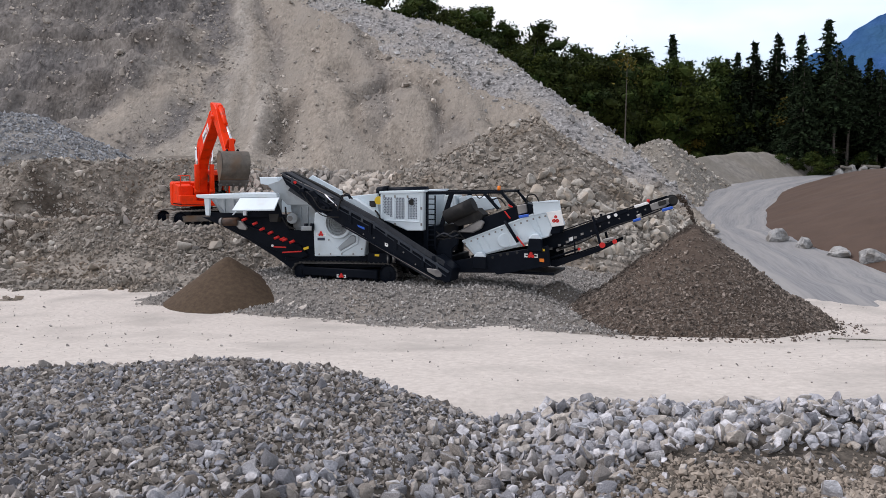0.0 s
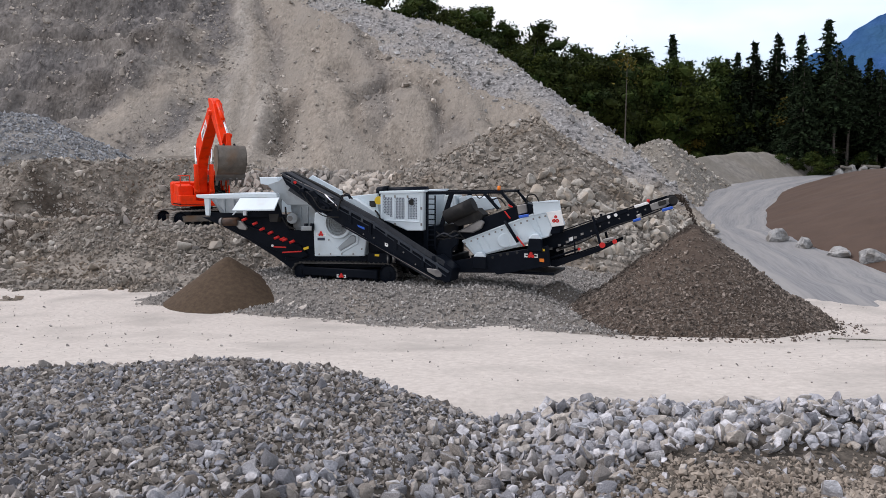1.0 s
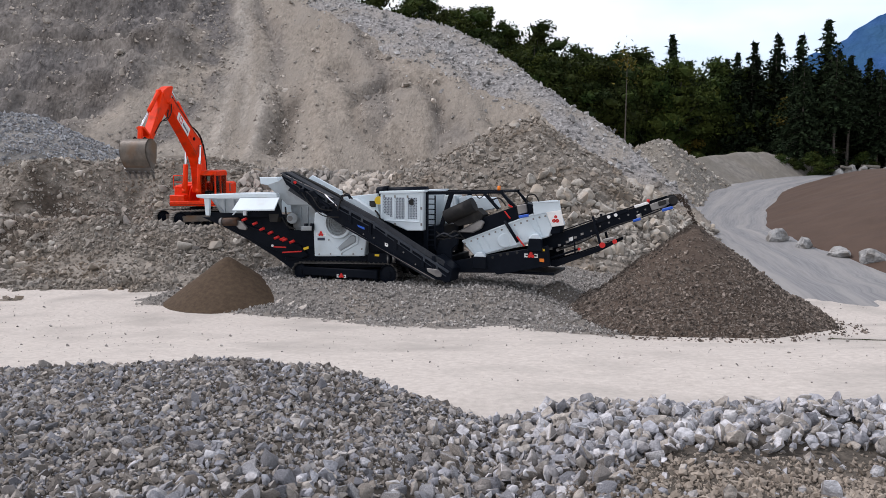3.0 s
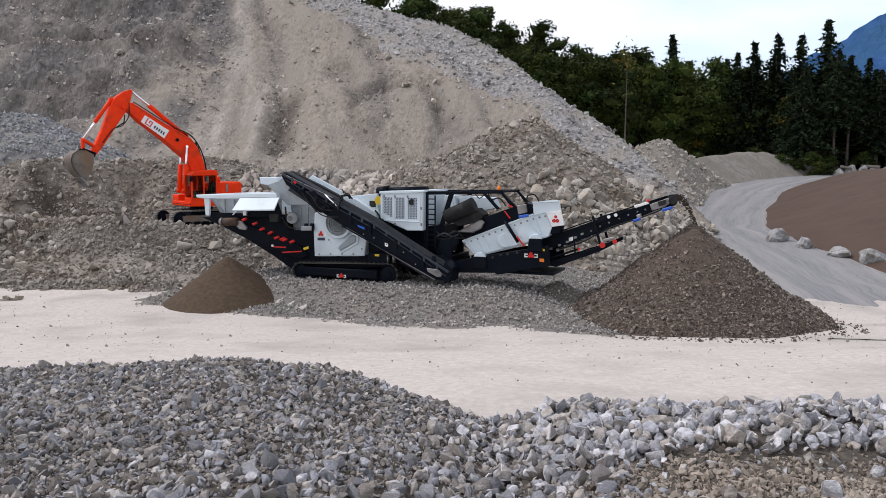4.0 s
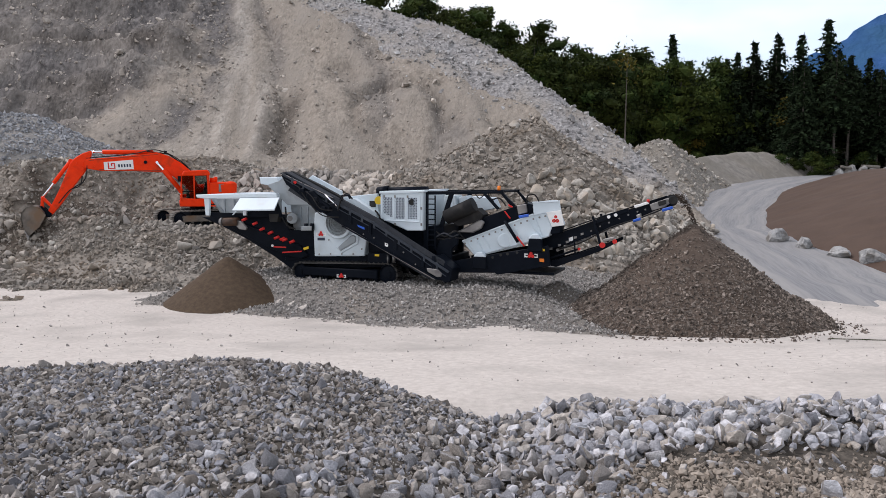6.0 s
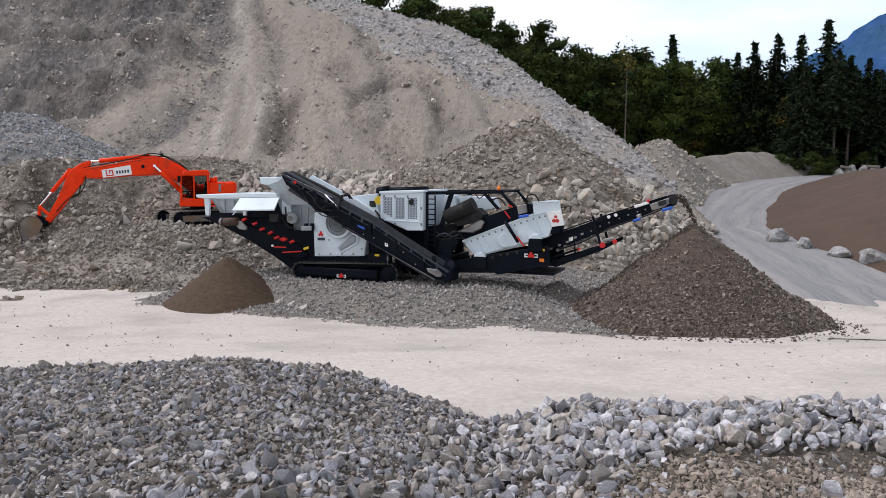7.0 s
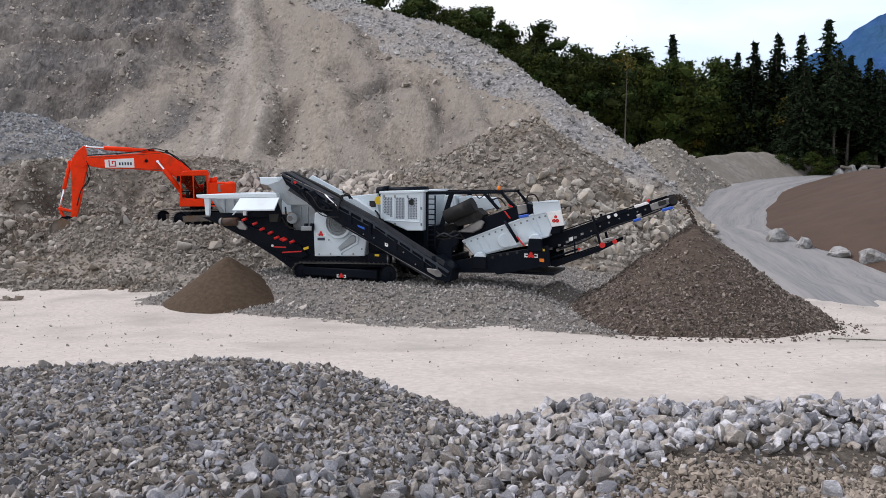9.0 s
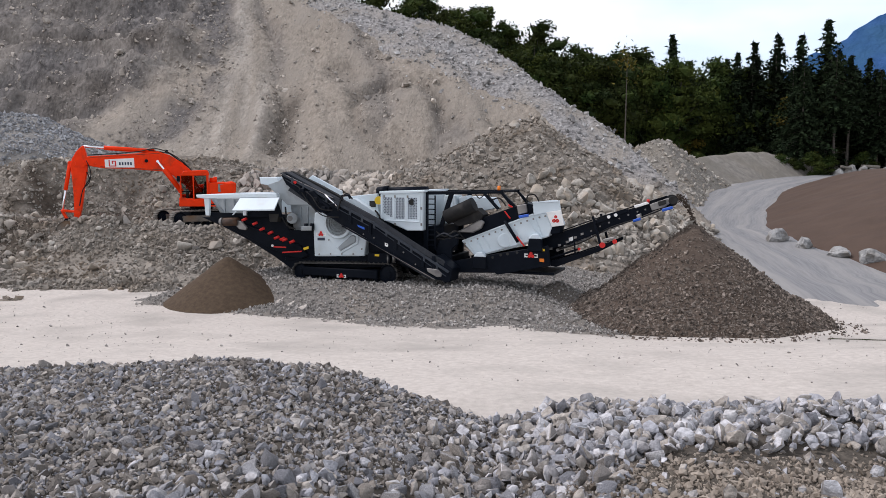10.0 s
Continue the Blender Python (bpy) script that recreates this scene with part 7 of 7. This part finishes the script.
def broadleaf(h, seed, mat, label, bare=0.2, wide=0.28):
    rng = np.random.default_rng(seed)
    top = new("broadleaf_tree")
    limbs, C, S = [], [], []
    core_v, core_f, n0 = [], [], 0
    for k in range(27):
        t = rng.uniform(bare, 0.93)
        a = rng.uniform(0, 2 * math.pi)
        env = math.sin(math.pi * min(1, (t - bare + 0.14) / (1.1 - bare))) ** 0.6
        d = h * wide * env * rng.uniform(0.1, 1.0)
        c = np.array([math.cos(a) * d, math.sin(a) * d, h * t])
        r = h * rng.uniform(0.085, 0.145)
        n = 145
        q = rng.normal(size=(n, 3))
        q /= np.linalg.norm(q, axis=1)[:, None]
        C.append(c + q * (r * rng.uniform(0.62, 1.12, n))[:, None] * np.array([1.1, 1.1, 0.75]))
        S.append(rng.uniform(0.16, 0.42, n))
        # the close inner foliage of the clump
        bump_ = 1 + 0.25 * rng.normal(size=len(CORE[0]))[:, None]
        core_v.append(CORE[0] * bump_ * r * 0.6 * np.array([1.1, 1.1, 0.75]) + c)
        core_f.append(CORE[1] + n0)
        n0 += len(CORE[0])
        if k < 9:
            limbs.append(((0, 0, h * max(0.12, t - 0.22)), tuple(c), 0.0035 * h))
    part("trunk", trunk_mesh(h * 0.85, 0.012 * h + 0.03, rng, limbs), M_BARK, top)
    v, f = sprays(np.concatenate(C), np.concatenate(S), rng)
    cr = mesh_from("crown", np.concatenate(core_v + [v]), np.concatenate(core_f + [f + n0]), mat)
    cr.parent = top
    return tagged(top, label, "tree", group="forest edge")


def forest():
    rng = random.Random(8)
    gz = lambda x, y: float(ground_z(np.array([x]), np.array([y]))[0])
    spruces = [conifer(17 + i, 400 + i, (0.32, 0.22, 0.4, 0.12)[i], (0.23, 0.26, 0.21, 0.28)[i]) for i in range(4)]
    greens = [broadleaf(13 + 1.5 * i, 420 + i, M_LEAF, "leafy green broadleaf tree at the forest edge") for i in range(4)]
    yellows = [broadleaf(12 + i, 430 + i, M_AUTUMN, "broadleaf tree with yellowing leaves") for i in range(2)]
    used = set()

    def put(src, x, y, s, turn):
        m = pose(x, y, gz(x, y) - 0.1, 0, 0, turn)
        if src not in used:
            used.add(src)
            src.matrix_basis = m @ Matrix.Diagonal((s, s, s, 1))
        else:
            o = copy_thing(src, m)
            o.scale = (s, s, s)
    # single tall spruces that stand out against the sky
    for x, y, s, k in ((32.8, 112, 1.12, 0), (45.0, 113, 1.06, 1), (48.3, 113, 1.12, 1), (51.3, 112, 1.05, 2), (55.0, 112, 1.16, 2), (62, 108, 0.9, 1), (66, 109, 0.92, 0), (49.4, 116, 0.95, 2), (60.0, 118, 0.9, 1), (-3.6, 111, 0.62, 3), (-1.2, 112, 0.74, 1), (1.6, 111, 0.72, 3), (3.6, 112, 0.66, 1)):
        put(spruces[k], x, y, s, rng.uniform(0, 360))
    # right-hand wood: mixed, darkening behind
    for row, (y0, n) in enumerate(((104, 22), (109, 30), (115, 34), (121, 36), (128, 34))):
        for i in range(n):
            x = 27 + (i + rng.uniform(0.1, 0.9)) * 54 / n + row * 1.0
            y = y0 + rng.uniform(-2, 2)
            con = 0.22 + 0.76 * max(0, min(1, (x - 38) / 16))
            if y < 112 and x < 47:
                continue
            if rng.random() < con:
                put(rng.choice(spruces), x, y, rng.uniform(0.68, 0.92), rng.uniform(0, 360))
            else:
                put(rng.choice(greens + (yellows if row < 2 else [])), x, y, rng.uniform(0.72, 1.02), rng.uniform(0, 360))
    # wooded hillside beyond the quarry
    for row, (y0, n) in enumerate(((111, 32), (117, 30), (125, 28), (133, 22))):
        for i in range(n):
            x = -16 + (i + rng.uniform(0.1, 0.9)) * 52 / n
            y = y0 + rng.uniform(-2.5, 2.5)
            if rng.random() < 0.12:
                put(rng.choice(spruces), x, y, rng.uniform(0.6, 0.8), rng.uniform(0, 360))
            else:
                put(rng.choice(greens + yellows[:1]), x, y, rng.uniform(0.66, 0.92), rng.uniform(0, 360))
    for k, src in enumerate(spruces + greens + yellows):
        if src not in used:
            put(src, 34 + 2.5 * k, 111, 0.8, 40 * k)
    # close canopy along the ridge
    for k, (x, s) in enumerate(((5.6, 0.84), (8.4, 0.8), (11.0, 0.72), (13.4, 0.68), (15.8, 0.96), (18.2, 0.9), (21.0, 0.82), (24.0, 0.74))):
        put(greens[k % 4], x, 109.6 + 0.8 * (k % 3), s, 70 * k)
    # bushes along the edge
    for x, y, s in ((44, 101, 0.28), (46, 101.5, 0.24), (48, 100.5, 0.3), (51, 102, 0.26), (38, 101, 0.3), (56, 103, 0.3), (33, 100, 0.3), (41, 102, 0.35)):
        o = copy_thing(greens[0], pose(x, y, gz(x, y) - 0.9, 0, 0, x * 50))
        o.scale = (s * 1.3, s * 1.3, s)
        o.name = "bush"
        tagged(o, "low green bush at the forest edge", "bush", group="bushes")
    # lone bare pine behind the ridge
    pine = new("pine_tree")
    r2 = np.random.default_rng(77)
    part("trunk", trunk_mesh(16.2, 0.13, r2), M_BARK, pine, "pale bare trunk")
    c = r2.normal(size=(90, 3)) * np.array([0.7, 0.7, 1.3]) + np.array([0, 0, 14.6])
    v, f = sprays(c, np.full(90, 0.28), r2)
    cr = mesh_from("crown", v, f, M_AUTUMN)
    cr.parent = pine
    pine.matrix_basis = pose(21.1, 90, 3.2)
    tagged(pine, "slender bare pine with a thin top", "tree")


def undergrowth():
    """Dense dark thicket that closes the wood behind the front trees."""
    rng = np.random.default_rng(88)
    n = 16000
    x = rng.uniform(18, 125, n)
    y = 128 + rng.uniform(0, 14, n)
    z = ground_z(x, y) + rng.uniform(0, 1, n) ** 1.2 * (9 + 2.5 * fbm(x * 0.2, 0 * x, 3, 89))
    v, f = sprays(np.stack([x, y, z], 1), rng.uniform(0.3, 0.8, n), rng)
    ob = mesh_from("undergrowth", v, f, M_NEEDLE)
    tagged(ob, "dense dark thicket deep in the wood", "undergrowth", kind="stuff")


undergrowth()
# a dark sheet over the pale ground carries the trees' shade as colour
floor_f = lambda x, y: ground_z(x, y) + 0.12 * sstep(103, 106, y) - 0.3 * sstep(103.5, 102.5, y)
tagged(heap("forest_floor", floor_f, -40, 130, 102, 190, 2.0, M_FLOOR), "green-brown forest floor with shade painted into its dark colour", "forest floor", kind="structure")
forest()

# the blue of distant haze is put into the slope's own colour
M_MOUNTAIN = material("haze_blue_mountain", (0.02, 0.058, 0.155), (0.05, 0.115, 0.28), 1.0, 0.035, detail=12, c3=(0.04, 0.10, 0.19), scale3=0.006, bump=1.0, bump_scale=0.05, bump_dist=12, spec=0.0)


def mountain_z(x, y):
    along_ = 245 + 0.66 * (x - 760) + 14 * fbm(x * 0.012, y * 0.012, 4, 97)
    return np.minimum(along_, 900) - 0.75 * np.abs(y - 1550) + 6 * fbm(x * 0.05, y * 0.05, 3, 98)


tagged(heap("mountain_backdrop", mountain_z, 380, 2100, 1000, 2100, 12.0, M_MOUNTAIN), "distant wooded mountain flank with blue haze painted into its colour", "mountain", kind="structure")

# felled logs on a row of blocks at the end of the haul road
for k, (x, y, sx, sz) in enumerate(((51.6, 100.5, 1.0, 0.75), (53.4, 101, 1.1, 1.0), (54.6, 100.2, 0.9, 0.95), (56.2, 101, 1.1, 0.85), (58.0, 100.4, 1.2, 0.9), (59.8, 101, 1.0, 0.8))):
    boulder(x, y, (sx, 0.9, sz), 11 + k, "grey block of rock heaped by the forest edge")
for k, (x, y, a, L, r) in enumerate(((52.6, 100.3, 25, 2.6, 0.17), (55.6, 100.4, -20, 2.2, 0.2), (58.6, 100.2, 30, 2.8, 0.17))):
    lg = tube("log", (-L / 2, 0, 0), (L / 2, 0, 0), r, M_DEADWOOD, None, "", 10, bevel=0.02)
    lg.matrix_basis = pose(x, y, float(ground_z(np.array([x]), np.array([y]))[0]) + (1.05, 1.25, 1.15)[k], 0, (8, 4, -14)[k], a)
    tagged(lg, "weathered felled log lying on blocks of rock", "log", group="felled logs")

# a thin twig on the ground beside the dark pile
tz = lambda x, y: float(ground_z(np.array([x]), np.array([y]))[0]) + 0.025
twig = hose([(x, y, tz(x, y)) for x, y in ((10.9, 21.25), (11.3, 21.12), (11.7, 21.12), (12.1, 20.98), (12.6, 20.95))], 0.013, M_LEAF, None)
twig.name = "twig"
tagged(twig, "thin green twig lying on the ground", "twig")


# ---- falling aggregate ----
def build_stream():
    """Clumps of crushed rock that ride the discharge belt, drop off its end and vanish into the pile."""
    rng = np.random.default_rng(5)
    shapes = []
    for k in range(4):
        V, F, n0 = [], [], 0
        for i in range(34):
            v, f = ROCKS_SMALL[rng.integers(len(ROCKS_SMALL))]
            s = rng.uniform(0.018, 0.042)
            p = np.array([rng.normal(0, 0.03), rng.normal(0, 0.04), rng.normal(0, 0.065)])
            V.append(v * s + p)
            F.append(f + n0)
            n0 += len(v)
        ob = mesh_from("falling_clump", np.concatenate(V), np.concatenate(F), M_DARKPILE)
        shapes.append(ob.data)
        bpy.data.objects.remove(ob)
    clumps = []
    for i in range(N_CLUMPS):
        ob = new("falling_clump", shapes[i % 4])
        tagged(ob, "clump of dark crushed aggregate falling off the conveyor", "aggregate", group="falling aggregate", kind="stuff")
        clumps.append(ob)
    return clumps


N_CLUMPS, DROP_EVERY = 290, 0.0365
HEAD_U, HEAD_Z = 12.2, 3.42
TAIL_U = 7.75
CLUMPS = build_stream()


def clump_rows(i):
    """From the belt's tail over its head in an arc into the pile."""
    t0 = -0.45 + i * DROP_EVERY
    ride = 4.0
    def at(t):
        tau = t - t0
        if tau < 0:
            u = TAIL_U + (HEAD_U - TAIL_U) * max(0.0, 1 + tau / ride)
            return u, float(np.interp(u, [TAIL_U, 8.78, 9.85, 10.97, 11.8, HEAD_U], [1.9, 2.22, 2.68, 3.04, 3.34, HEAD_Z]))
        if tau < 0.47:
            return HEAD_U + 1.5 * tau + 0.02, HEAD_Z + 0.06 + 0.1 * tau - 4.9 * tau * tau
        return HEAD_U + 0.705 + 0.02, HEAD_Z + 0.06 + 0.05 - 1.08 - 0.55 * min(1.0, (tau - 0.47) / 0.15)
    marks = [0.0, t0 - ride, t0 - 3.07, t0 - 2.11, t0 - 1.1, t0 - 0.36, t0, t0 + 0.08, t0 + 0.16, t0 + 0.24, t0 + 0.32, t0 + 0.4, t0 + 0.47, t0 + 0.62, 10.0]
    rows, last = [], -1
    for t in sorted(m for m in marks if 0 <= m <= 10):
        if frame(t) == last:
            continue
        last = frame(t)
        u, z = at(t)
        jit = 0.012 * math.sin(i * 2.4)
        lean = 60 * min(1.0, max(0.0, 1 - (t - t0) / 0.3)) if t > t0 else 65
        rows.append((t, pose(MX, MY, PAD_Z, 0, 0, MYAW) @ pose(u, jit, z, 0, lean, (i * 47) % 80)))
    return rows


def motions():
    times = [round(0.1 * i, 1) for i in range(101)]
    poses = [excavator_poses(t) for t in times]
    for name, ob in EX_PARTS.items():
        walk(ob, [(t, p[name]) for t, p in zip(times, poses)])
    for i, ob in enumerate(CLUMPS):
        walk(ob, clump_rows(i))


motions()
